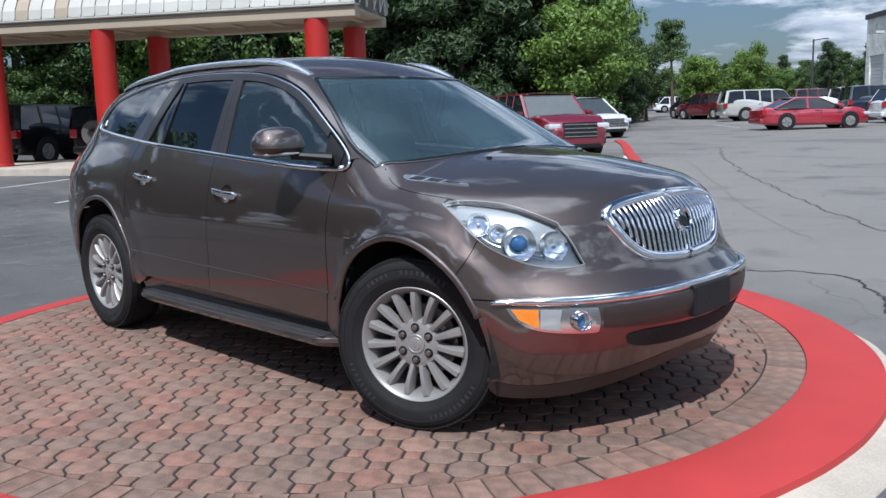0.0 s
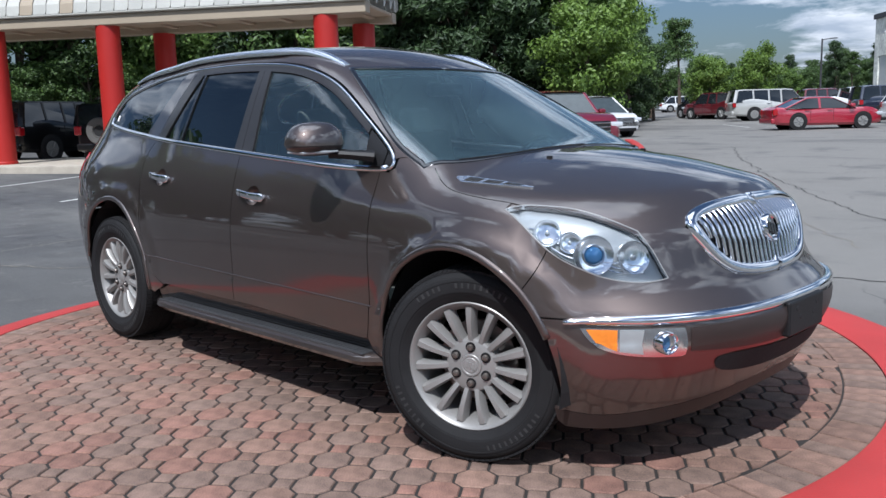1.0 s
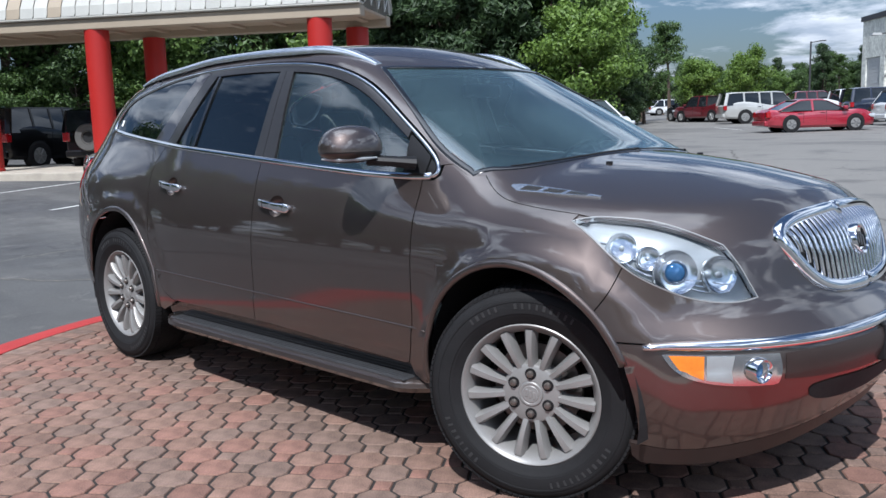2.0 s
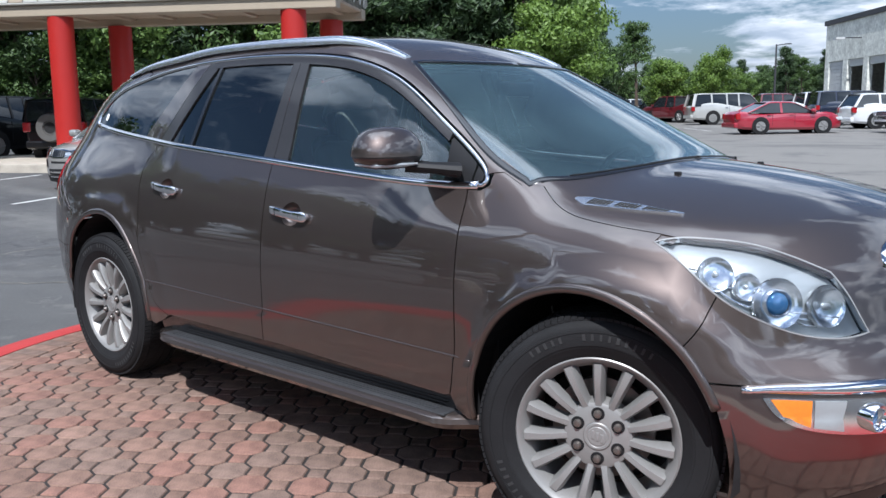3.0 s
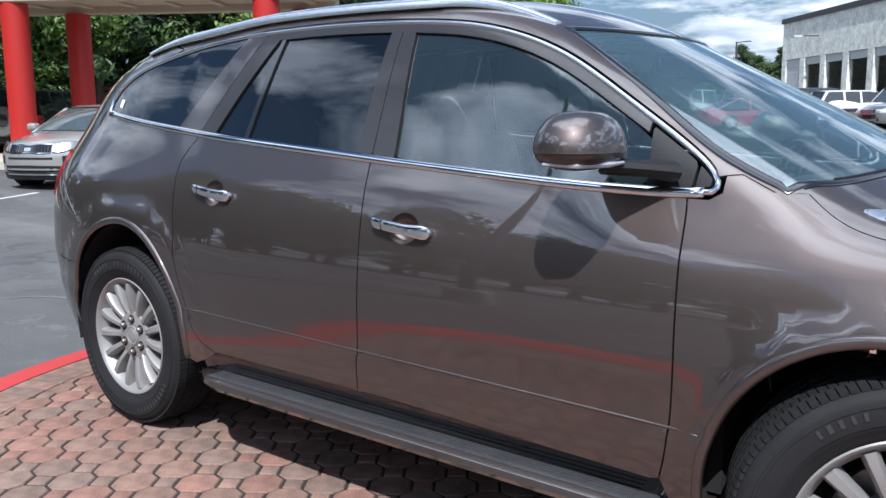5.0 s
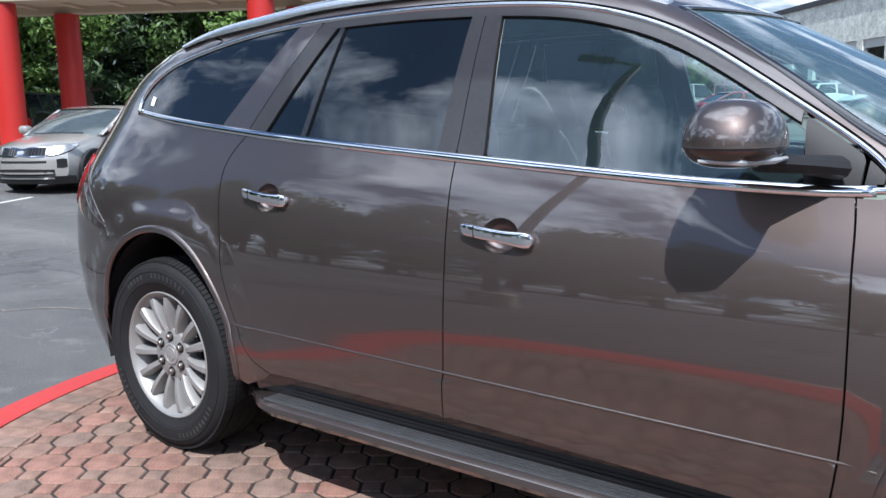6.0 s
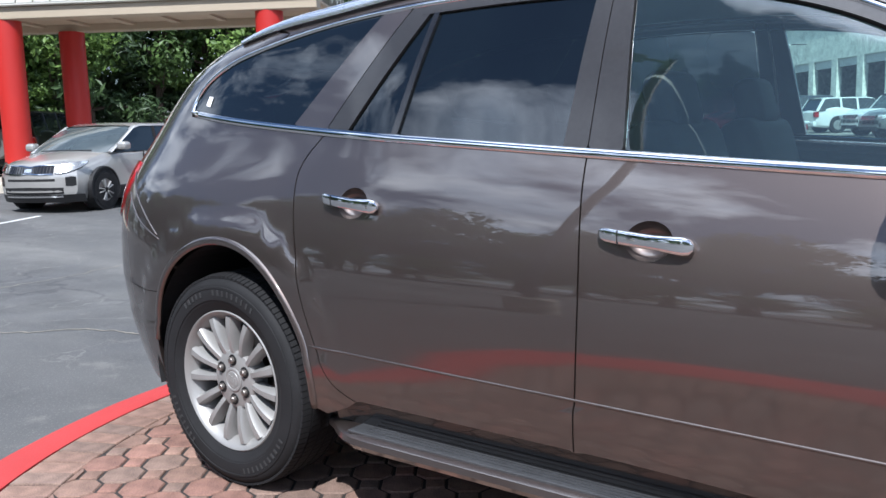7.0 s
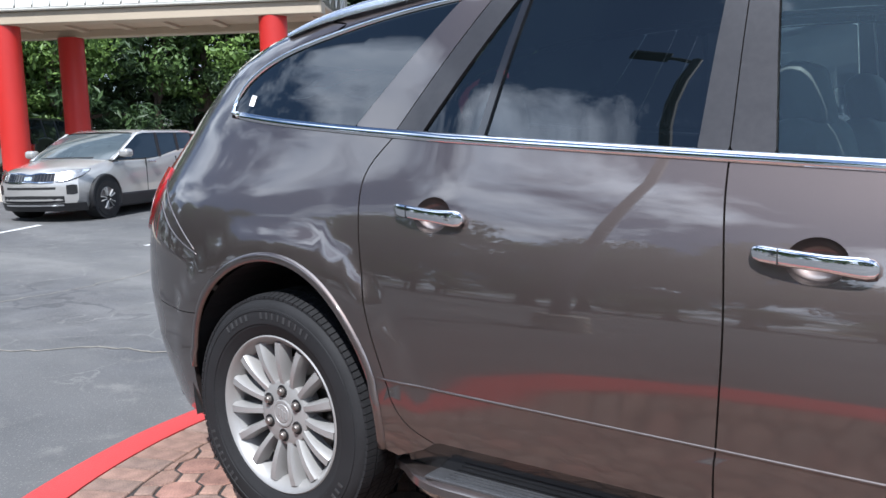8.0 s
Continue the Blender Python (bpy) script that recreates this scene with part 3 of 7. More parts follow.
    # quarter panel
    r_arch = arch(*REAR_ARCH, -6, 147, 46)
    seam_rear = curve([tuple(r_arch[-1]), (-2.1, .672), (-2.3, .70), (-2.46, .73)], 14)
    roof_join = [(-1.45, 1.604), (-1.62, 1.632), (-1.85, 1.60), (-2.03, 1.535)]
    q2 = np.vstack([gap_rear + (-.002, 0), [(-.92, .40), (-1.02, .36)], r_arch[:-1], seam_rear, [(-2.43, .95), (-2.36, 1.13), (-2.25, 1.28), (-2.12, 1.43)], roof_join[::-1],
                    brow[brow[:, 0] < -1.46][::-1] + (-.004, .012), belt[belt[:, 0] < -1.12] + (-.002, -.012)])
    panel("quarter_panel", q2, SIDE, M["paint"], car, mirror=mir)
    # black sill and step board
    sill = np.vstack([np.stack([np.linspace(-1.02, .99, 40), low_line(np.linspace(-1.02, .99, 40)) - .004], 1), np.stack([np.linspace(.98, -1.0, 40), np.full(40, .29)], 1)])
    panel("sill", sill, SIDE, M["gloss_black"], car, "gloss black sill", mirror=mir, lift=-.03)
    sgn = 1 if mir else -1
    bm = bmesh.new()
    xs = np.linspace(-1.06, 1.03, 44)
    rings = []
    for x in xs:
        e = min(1, (x + 1.06) / .22, (1.03 - x) / .16)
        e = max(.12, math.sin(e * math.pi / 2))
        out, z = .86 + .115 * e, .333
        sec = [(.80, z - .03), (.80, z + .008), (out - .02, z + .006), (out, z - .006), (out + .004, z - .024), (out - .015, z - .045), (.84, z - .055)]
        rings.append([bm.verts.new((x, sgn * y, zz)) for y, zz in sec])
    for a, b in zip(rings, rings[1:]):
        for i in range(len(a)):
            bm.faces.new((a[i], a[(i + 1) % len(a)], b[(i + 1) % len(a)], b[i]))
    bm.faces.new(rings[0]); bm.faces.new(rings[-1])
    board = part("step_board", bm, M["paint"], car, "brown step board with a dark ribbed tread", smooth=True)
    bm = bmesh.new()
    box(bm, -.90, sgn * .83, .336, .92, sgn * .958, .3435, .006)
    part("step_tread", bm, M["tread"], board, "dark grey ribbed tread")
    for i in range(5):
        bm = bmesh.new()
        box(bm, -.84, sgn * (.862 + i * .017), .342, .86, sgn * (.870 + i * .017), .3465)
        part("tread_rib", bm, M["tread"], board)

    # door handles over their hollow cups
    for (hx, hz), name_door in zip(HANDLES, (fd, rd)):
        flipy = np.array((1, -1 if mir else 1, 1))
        line = cup_line(hx, hz)
        mid = np.array((hx + .004, hz + .002))
        verts, faces, m = [], [], len(line)
        for k, depth in ((1.0, .001), (.97, .008), (.88, .020), (.70, .030), (.42, .036), (.12, .038)):
            p = on_skin(SIDE, mid + (line - mid) * k)
            verts += [q * flipy for q in p - normal(p) * depth]
        for r in range(5):
            for i in range(m):
                f = (r * m + i, r * m + (i + 1) % m, (r + 1) * m + (i + 1) % m, (r + 1) * m + i)
                faces.append(f if not mir else f[::-1])
        last = tuple(5 * m + i for i in range(m))
        faces.append(last if not mir else last[::-1])
        raw("handle_cup", verts, faces, M["paint"], name_door, "hollow brown handle cup")
        bm = bmesh.new()
        rings = []
        for x in np.r_[-.120, -.118, np.linspace(-.112, .112, 17), .118, .120]:
            e = min(1, max(.12, ((.1205 - abs(x)) / .012))) ** .5
            q = on_skin(SIDE, [(hx + x, hz + .006 - .085 * x)])[0]
            up, out = (.0175 + .004 * step(.02, .10, x)) * e, .0105 * e
            cy = q[1] - .015 - .013 * (1 - (x / .12)**2)
            ring_pts = []
            for k in range(16):
                t = 2 * math.pi * k / 16
                c, d = math.cos(t), math.sin(t)
                ring_pts.append(bm.verts.new((q[0], (cy + math.copysign(abs(c)**.55, c) * out) * flipy[1], q[2] + math.copysign(abs(d)**.55, d) * up)))
            rings.append(ring_pts)
        for a, b in zip(rings, rings[1:]):
            for k in range(16):
                bm.faces.new((a[k], a[(k + 1) % 16], b[(k + 1) % 16], b[k]))
        bm.faces.new(rings[0]); bm.faces.new(rings[-1])
        bar = part("handle", bm, M["chrome"], name_door, "chrome door handle", smooth=True, sharp=60)
        bm = bmesh.new()
        q = on_skin(SIDE, [(hx - .062, hz + .011)])[0]
        cy = q[1] - .015 - .013 * .72 - .0085
        box(bm, q[0] - .001, (cy - .003) * flipy[1], q[2] - .0165, q[0] + .001, (cy + .004) * flipy[1], q[2] + .0165)
        part("handle_seam", bm, M["dark"], bar)
        for x in (-.098, .098):
            bm = bmesh.new()
            q = on_skin(SIDE, [(hx + x, hz + .006 - .085 * x)])[0]
            tube(bm, [(q[0], (q[1] + .004) * flipy[1], q[2]), (q[0], (q[1] - .015) * flipy[1], q[2])], .012, 10)
            part("handle_mount", bm, M["chrome"], name_door)

# roof with its windshield pillars
ws_side = [(1.165, .79), (.96, .762), (.71, .672), (.55, .606), (.42, .55)]
ws_top = [(.42, .55), (.46, .42), (.505, .22), (.52, 0)]
cowl = [(1.165, .79), (1.225, .70), (1.28, .56), (1.345, .30), (1.37, 0)]
def both(half):
    h = np.array(half, float)
    return np.vstack([h, (h * (1, -1))[::-1]])
wsA, wsB, wsC = curve(ws_side, 30), curve(ws_top, 16), curve(cowl, 24)
half = np.vstack([wsC[::-1] - (.012, 0), (wsA - (0.004, .014))[1:], (wsB - (.010, 0))[1:]])
panel("windshield", both(np.vstack([half])), TOP, M["windshield"], car, "raked laminated windshield", lift=-.004, thick=.005)
dlo_top = TOP.drop(on_skin(SIDE, brow[(brow[:, 0] > -1.46)] + (0, .012))) * (1, -1)
join3 = TOP.drop(on_skin(SIDE, roof_join)) * (1, -1)
roof_half = np.vstack([wsB[::-1], wsA[::-1][1:], [(1.14, .803)], TOP.drop(on_skin(SIDE, [(1.056, 1.174)])) * (1, -1), dlo_top[::-1], join3, [(-2.12, .40), (-2.15, 0)]])
panel("roof", both(roof_half), TOP, M["paint"], car)
molding("windshield_seal", np.vstack([(wsC[::-1] - (.004, 0)), wsA[1:] - (0, .004), wsB[1:] - (.004, 0)])[::1] * (1, -1), TOP, .026, .003, M["gloss_black"], car)
molding("windshield_seal", np.vstack([(wsC[::-1] - (.004, 0)), wsA[1:] - (0, .004), wsB[1:] - (.004, 0)]), TOP, .026, .003, M["gloss_black"], car)

# hood
hood_edge = curve([(1.19, .765), (1.235, .79), (1.29, .815), (1.36, .833), (1.44, .842), (1.51, .845), (1.58, .842), (1.66, .832)], 24)
hood_lamp = curve([(1.66, .832), (1.74, .818), (1.82, .785), (1.91, .742), (2.0, .695), (2.075, .64)], 20)
hood_nose = curve([(2.075, .64), (2.12, .55), (2.155, .455)], 8)
hood_grille = curve([(2.155, .455), (2.14, .40), (2.145, .30), (2.16, .15), (2.165, 0)], 16)
hood_half = np.vstack([wsC[::-1] + (.012, 0), hood_edge[1:], hood_lamp[1:], hood_nose[1:], hood_grille[1:]])
panel("hood", both(hood_half), TOP, M["paint"], car, gap=.04)

# front end
def sym(right):
    """A closed outline from the right half, from the bottom centre to the top centre."""
    r = np.array(right, float)
    return np.vstack([r, (r * (-1, 1))[::-1]])


lamp_in = ang((-34, .76), (-35.5, .81), (-37, .86), (-39.6, .925))
lamp_top = ang((-39.6, .925), (-45, .965), (-51.8, 1.0), (-59, 1.012), (-64, 1.012), (-67.8, 1.0))
lamp_out = np.vstack([curve(lamp_line, 30), curve(lamp_in, 8)[1:], curve(lamp_top, 20)[1:-1]])
grille_low = curve(ang((0, .722), (-9, .728), (-18.4, .762), (-25, .86), (-27.8, .935)), 24)
grille_top = curve(ang((-27.8, .935), (-26.5, .965), (-20.5, .995), (-10, 1.008), (0, 1.012)), 16)
arch_up = FRONT.drop(on_skin(SIDE, arch(*FRONT_ARCH, 30.7, 44, 8)))
arch_down = FRONT.drop(on_skin(SIDE, arch(*FRONT_ARCH, 30.2, -16, 14)))
fascia = np.vstack([ang((0, .633), (-30, .633), (-54, .633)), arch_up[:-1], seam_line, curve(lamp_line, 30)[LAMP_CUT + 1:], curve(lamp_in, 8)[1:], curve(ang((-39.6, .922), (-34, .927), (-28.5, .93)), 6), grille_low[::-1][1:]])
panel("upper_bumper", sym(fascia), FRONT, M["paint"], car, gap=.03)
low_edge = curve(ang((-56.6, .285), (-48, .262), (-40, .27), (-26, .30), (-12, .335), (0, .345)), 24)
lower = np.vstack([ang((0, .630), (-30, .630), (-54, .630)), arch_down, low_edge[1:]])
panel("lower_bumper", sym(lower), FRONT, M["paint"], car, gap=.03)
val = np.vstack([low_edge[::-1], curve(ang((-56.3, .27), (-55.5, .215), (-52, .20), (-40, .20), (-24, .235), (-10, .27), (0, .275)), 24)])
panel("valance", sym(val), FRONT, M["valance"], car, "dark lower valance", gap=.03)
panel("bumper_backing", sym(np.vstack([ang((0, .60), (-50, .60), (-57, .60)), ang((-57, .70), (0, .70))])), FRONT, M["black"], car, lift=-.012)
# chrome strip across the bumper
strip = curve(ang((-54.4, .622), (-45, .628), (-30, .634), (-15, .638), (0, .64), (15, .638), (30, .634), (45, .628), (54.4, .622)), 90)
molding("bumper_chrome", strip, FRONT, .040, .020, M["chrome"], car, "chrome strip across the bumper", taper=[.55 + .45 * min(1, i / 12, (89 - i) / 12) for i in range(90)])
# dark insert between the fog lamps
insert = np.vstack([curve(ang((-31.5, .515), (-20, .505), (-8, .500), (8, .500), (20, .505), (31.5, .515)), 24), curve(ang((31.8, .60), (15, .614), (0, .617), (-15, .614), (-31.8, .60)), 24)])
panel("bumper_insert", insert, FRONT, M["valance"], car, "dark insert under the chrome strip", lift=.002, thick=.006, seam=0, gap=.03)
# slot and plate holder
slot = np.vstack([curve(ang((-26, .462), (-24.5, .425), (-12, .395), (0, .39)), 14), curve(ang((0, .478), (-12, .484), (-22, .487), (-25.5, .478)), 14)])
slot_full = np.vstack([slot[:14], (slot[:13] * (-1, 1))[::-1], (slot[14:] * (-1, 1))[::-1], slot[15:]])
panel("air_slot", slot_full, FRONT, M["dark"], car, "black lower air slot", lift=.0025, thick=0)
bm = bmesh.new()
box(bm, 2.372, -.155, .50, 2.418, .155, .632, .008)
holder = part("plate_holder", bm, M["black"], car, "empty black plate holder")
for y, z in ((-.09, .60), (.09, .60), (-.06, .565), (.06, .565)):
    bm = bmesh.new()
    lathe(bm, [(.0001, 2.419), (.009, 2.419), (.011, 2.417)], 12, "x", (0, y, z))
    part("plate_hole", bm, M["dark"], holder)

for s in (-1, 1):
    flip = lambda q: np.asarray(q) * (-s, 1)
    # headlamp: clear lens over a hollow bright bowl with its reflectors
    lamp = panel("headlight", flip(lamp_out), FRONT, M["lens"], car, "clear headlight lens", lift=.002, thick=.004, gap=.03)
    panel("lamp_housing", flip(shrink(lamp_out, .002)), FRONT, M["housing"], lamp, "pale grey lamp housing", lift=-.025, thick=0, gap=.03)
    edge = on_skin(FRONT, flip(lamp_out))
    en = normal(edge)
    m = len(edge)
    wall = [*(edge - en * .002), *(edge - en * .027)]
    raw("lamp_wall", wall, [(i, (i + 1) % m, m + (i + 1) % m, m + i) for i in range(m)], M["lamp_chrome"], lamp, "bright inner wall of the lamp")
    molding("lamp_rim", flip(lamp_out), FRONT, .006, .002, M["head_rim"], lamp, "thin grey lens border", closed=True)
    for a, z, r, nm in ((-48.5, .848, .072, "projector"), (-57.8, .925, .050, "reflector"), (-40.6, .836, .060, "reflector"), (-53.2, .892, .040, "reflector")):
        c = on_skin(FRONT, flip(ang((a, z))))[0]
        ax = (Vector(normal(c[None])[0]) * .8 + Vector((.93, .36 * s, 0)) * .2).normalized()
        at = Matrix.Translation(Vector(c) - ax * .026) @ ax.to_track_quat("X", "Z").to_matrix().to_4x4()
        bm = bmesh.new()
        lathe(bm, [(r * 1.01, .004), (r, .014), (r * .97, .018), (r * .92, .0165), (r * .80, .0135), (r * .60, .0115), (r * .40, .0105), (r * .16, .010)], 28, "x")
        bm.transform(at)
        rl = part(nm, bm, M["lamp_chrome"], lamp, "round chrome reflector bowl", smooth=True, sharp=50)
        bm = bmesh.new()
        if nm == "projector":
            lathe(bm, [(r * .54, .010), (r * .54, .018), (r * .50, .022), (r * .45, .019)], 24, "x")
            bm.transform(at)
            part("projector_ring", bm, M["satin"], rl, "bright projector ring", smooth=True, sharp=50)
            bm = bmesh.new()
            lathe(bm, [(r * .44 * math.cos(x), .012 + .014 * math.sin(x)) for x in np.linspace(0, 1.55, 8)], 24, "x")
            bm.transform(at)
            part("projector_lens", bm, M["blue_lens"], rl, "blue glass projector lens", smooth=True)
        else:
            lathe(bm, [(r * .17, .009), (r * .17, .016), (r * .12, .020), (.0005, .022)], 14, "x")
            bm.transform(at)
            part("bulb", bm, M["housing"], rl, smooth=True)
    # stepped bright trim between the bowls
    for k in range(3):
        line = curve(ang((-62 + k, .945 - .012 * k), (-54, .905 - .03 * k), (-46, .80 + .012 * k), (-38.5, .785 + .01 * k)), 20)
        q = on_skin(FRONT, flip(line))
        bm = bmesh.new()
        tube(bm, q - normal(q) * (.022 - .003 * k), .003, 6)
        part("lamp_trim", bm, M["lamp_chrome"], lamp, smooth=True)
    # fog lamp in its chrome bezel
    fog = np.vstack([curve(ang((-51.5, .602), (-49, .545), (-45, .515), (-40, .503), (-33.5, .500)), 16), curve(ang((-32.6, .505), (-32.4, .55), (-33.0, .602)), 6)])
    bez = panel("fog_lamp", flip(fog), FRONT, M["satin"], car, "fog lamp in a chrome bezel", lift=.006, thick=.012, seam=0, gap=.03)
    panel("turn_signal", flip(np.vstack([ang((-50.4, .598), (-48.6, .552), (-44.8, .524), (-44.8, .598))])), FRONT, M["amber"], bez, "amber turn signal", lift=.009, seam=0, gap=.03)
    panel("side_lens", flip(np.vstack([ang((-44.4, .598), (-44.4, .523), (-40.2, .513), (-40.6, .55), (-40.2, .598))])), FRONT, M["housing"], bez, "clear reflector", lift=.009, seam=0, gap=.03)
    c = Vector(on_skin(FRONT, flip(ang((-36.6, .553))))[0])
    ax = Vector((.95, .31 * s, 0)).normalized()
    bm = bmesh.new()
    lathe(bm, [(.040, -.03), (.040, .024), (.036, .032), (.031, .028), (.028, .006), (.001, .002)], 24, "x")
    bm.transform(Matrix.Translation(c) @ ax.to_track_quat("X", "Z").to_matrix().to_4x4())
    fog_ring = part("fog_light", bm, M["chrome"], bez, "round fog light in a chrome ring", smooth=True, sharp=50)
    bm = bmesh.new()
    lathe(bm, [(.027, .007), (.018, .013), (.001, .015)], 20, "x")
    bm.transform(Matrix.Translation(c) @ ax.to_track_quat("X", "Z").to_matrix().to_4x4())
    part("fog_lens", bm, M["blue_lens"], fog_ring, "dark blue lens", smooth=True)

# waterfall grille
gr_out = sym(np.vstack([grille_low, grille_top[1:]]))
grille = panel("grille", shrink(gr_out, .006), FRONT, M["dark"], car, "chrome waterfall grille", lift=-.02, thick=0, seam=0, gap=.04)
molding("grille_surround", shrink(gr_out, .018), FRONT, .050, .022, M["chrome"], grille, "chrome surround", closed=True, lift=-.002)
gl, gt = np.vstack([grille_low[::-1] , grille_low * (-1, 1)]), np.vstack([grille_top, (grille_top * (-1, 1))[::-1]])
gl, gt = gl[np.argsort(gl[:, 0])], gt[np.argsort(gt[:, 0])]
for a in np.linspace(-24.6, 24.6, 25) * .015:
    z0, z1 = np.interp(a, gl[:, 0], gl[:, 1]) + .03, np.interp(a, gt[:, 0], gt[:, 1]) - .024
    q = on_skin(FRONT, [(a * (1 - .10 * (1 - (z - z0) / (z1 - z0))), z) for z in np.linspace(z0, z1, 9)])
    n = normal(q)
    q = q + n * (.012 * np.sin(np.linspace(.15, math.pi - .15, 9)))[:, None]
    bm = bmesh.new()
    tube(bm, q, .0085, 8)
    part("grille_bar", bm, M["chrome"], grille, smooth=True, sharp=60)
c = on_skin(FRONT, [(0, .885)])[0]
tilt = Matrix.Translation((c[0] + .028, 0, .885)) @ pose(0, 0, 0, 0, -14, 0)
bm = bmesh.new()
lathe(bm, [(.056, -.02), (.056, .004), (.052, .010), (.046, .006), (.045, -.004), (.001, -.004)], 32, "x")
bm.transform(tilt)
emblem = part("emblem", bm, M["chrome"], grille, "round chrome emblem", smooth=True, sharp=40)
for i in (-1, 0, 1):
    bm = bmesh.new()
    box(bm, -.004, i * .022 - .009, -.024 - i * .008, .006, i * .022 + .009, .022 - i * .008, .005)
    bm.transform(tilt)
    part("emblem_bar", bm, M["gloss_black"], emblem)

# rear end
gate_side = ang((-27, .70), (-29, .95), (-31, 1.12), (-36, 1.30), (-44, 1.45), (-52, 1.545))
for s in (-1, 1):
    flip = lambda q: np.asarray(q) * (-s, 1)
    tl = np.vstack([curve(ang((-30, .90), (-35, .93), (-38.5, 1.0), (-39, 1.08), (-37, 1.15)), 14), curve(ang((-31, 1.15), (-29.5, 1.02), (-29.5, .95)), 10)])
    tail_lamp = panel("taillight", flip(tl), REAR, M["red_lens"], car, "deep red tail light", lift=.008, gap=.03)
r_low = REAR.drop(on_skin(SIDE, arch(*REAR_ARCH, 196, 147.5, 14)))
r_seam = REAR.drop(on_skin(SIDE, seam_rear))
rb = sym(np.vstack([ang((0, .36), (-20, .33), (-38, .29)), r_low, r_seam, ang((-26, .735), (0, .735))]))
panel("rear_bumper", rb, REAR, M["paint"], car)
gate = sym(np.vstack([ang((0, .74)), ang((-30, .74), (-29, .80), (-29, 1.14), (-31, 1.17)), ang((-20, 1.17), (0, 1.17))]))
panel("tailgate", gate, REAR, M["paint"], car)
rw = sym(np.vstack([ang((0, 1.18), (-20, 1.18), (-31, 1.18)), ang((-35, 1.28), (-42, 1.42), (-48, 1.52)), ang((-30, 1.57), (0, 1.59))]))
panel("rear_window", rw, REAR, M["glass_dark"], car, "dark tinted rear window", lift=-.004, thick=.004)

# creases that run from the tail lights to the rear wheel arches
for mir in (False, True):
    for line in ([(-2.27, 1.11), (-2.11, 1.01), (-1.91, .885)], [(-2.22, 1.03), (-2.07, .935), (-1.89, .87)]):
        molding("corner_crease", curve(line, 24), SIDE, .007, .003, M["paint"], car, mirror=mir)

# floor, wheel housings, and dark sheets that stand for the shade in the panel gaps
bm = bmesh.new()
box(bm, -2.35, -.70, .24, 2.05, .70, .40, .05)
part("underbody", bm, M["dark"], car)
for s in (-1, 1):
    for cx in (1.46, -1.515):
        bm = bmesh.new()
        rr = []
        for t in np.radians(np.linspace(-12, 192, 30)):
            rr.append([bm.verts.new((cx + .462 * math.cos(t), s * y, .40 + .475 * math.sin(t))) for y in (.55, .885)])
        for a, b in zip(rr, rr[1:]):
            bm.faces.new((a[0], a[1], b[1], b[0]))
        part("wheel_housing", bm, M["dark"], car, "black wheel housing lining")
    # near-black sheet behind the doors, added so the shut lines read as shaded
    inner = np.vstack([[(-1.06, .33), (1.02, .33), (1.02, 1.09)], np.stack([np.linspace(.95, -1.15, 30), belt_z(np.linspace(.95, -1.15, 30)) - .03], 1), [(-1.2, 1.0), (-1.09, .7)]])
    panel("gap_shade_sheet", inner, SIDE, M["dark"], car, lift=-.048, thick=0, mirror=s > 0, seam=0)
bm = bmesh.new()
box(bm, .98, -.80, .35, 1.04, .80, 1.09)
part("firewall", bm, M["dark"], car)

# wheel arch lips
for mir in (False, True):
    molding("arch_lip", arch(*FRONT_ARCH, 186, 20, 60), SIDE, .03, .010, M["paint"], car, mirror=mir)
    molding("arch_lip", arch(*REAR_ARCH, -6, 172, 60), SIDE, .03, .010, M["paint"], car, mirror=mir)


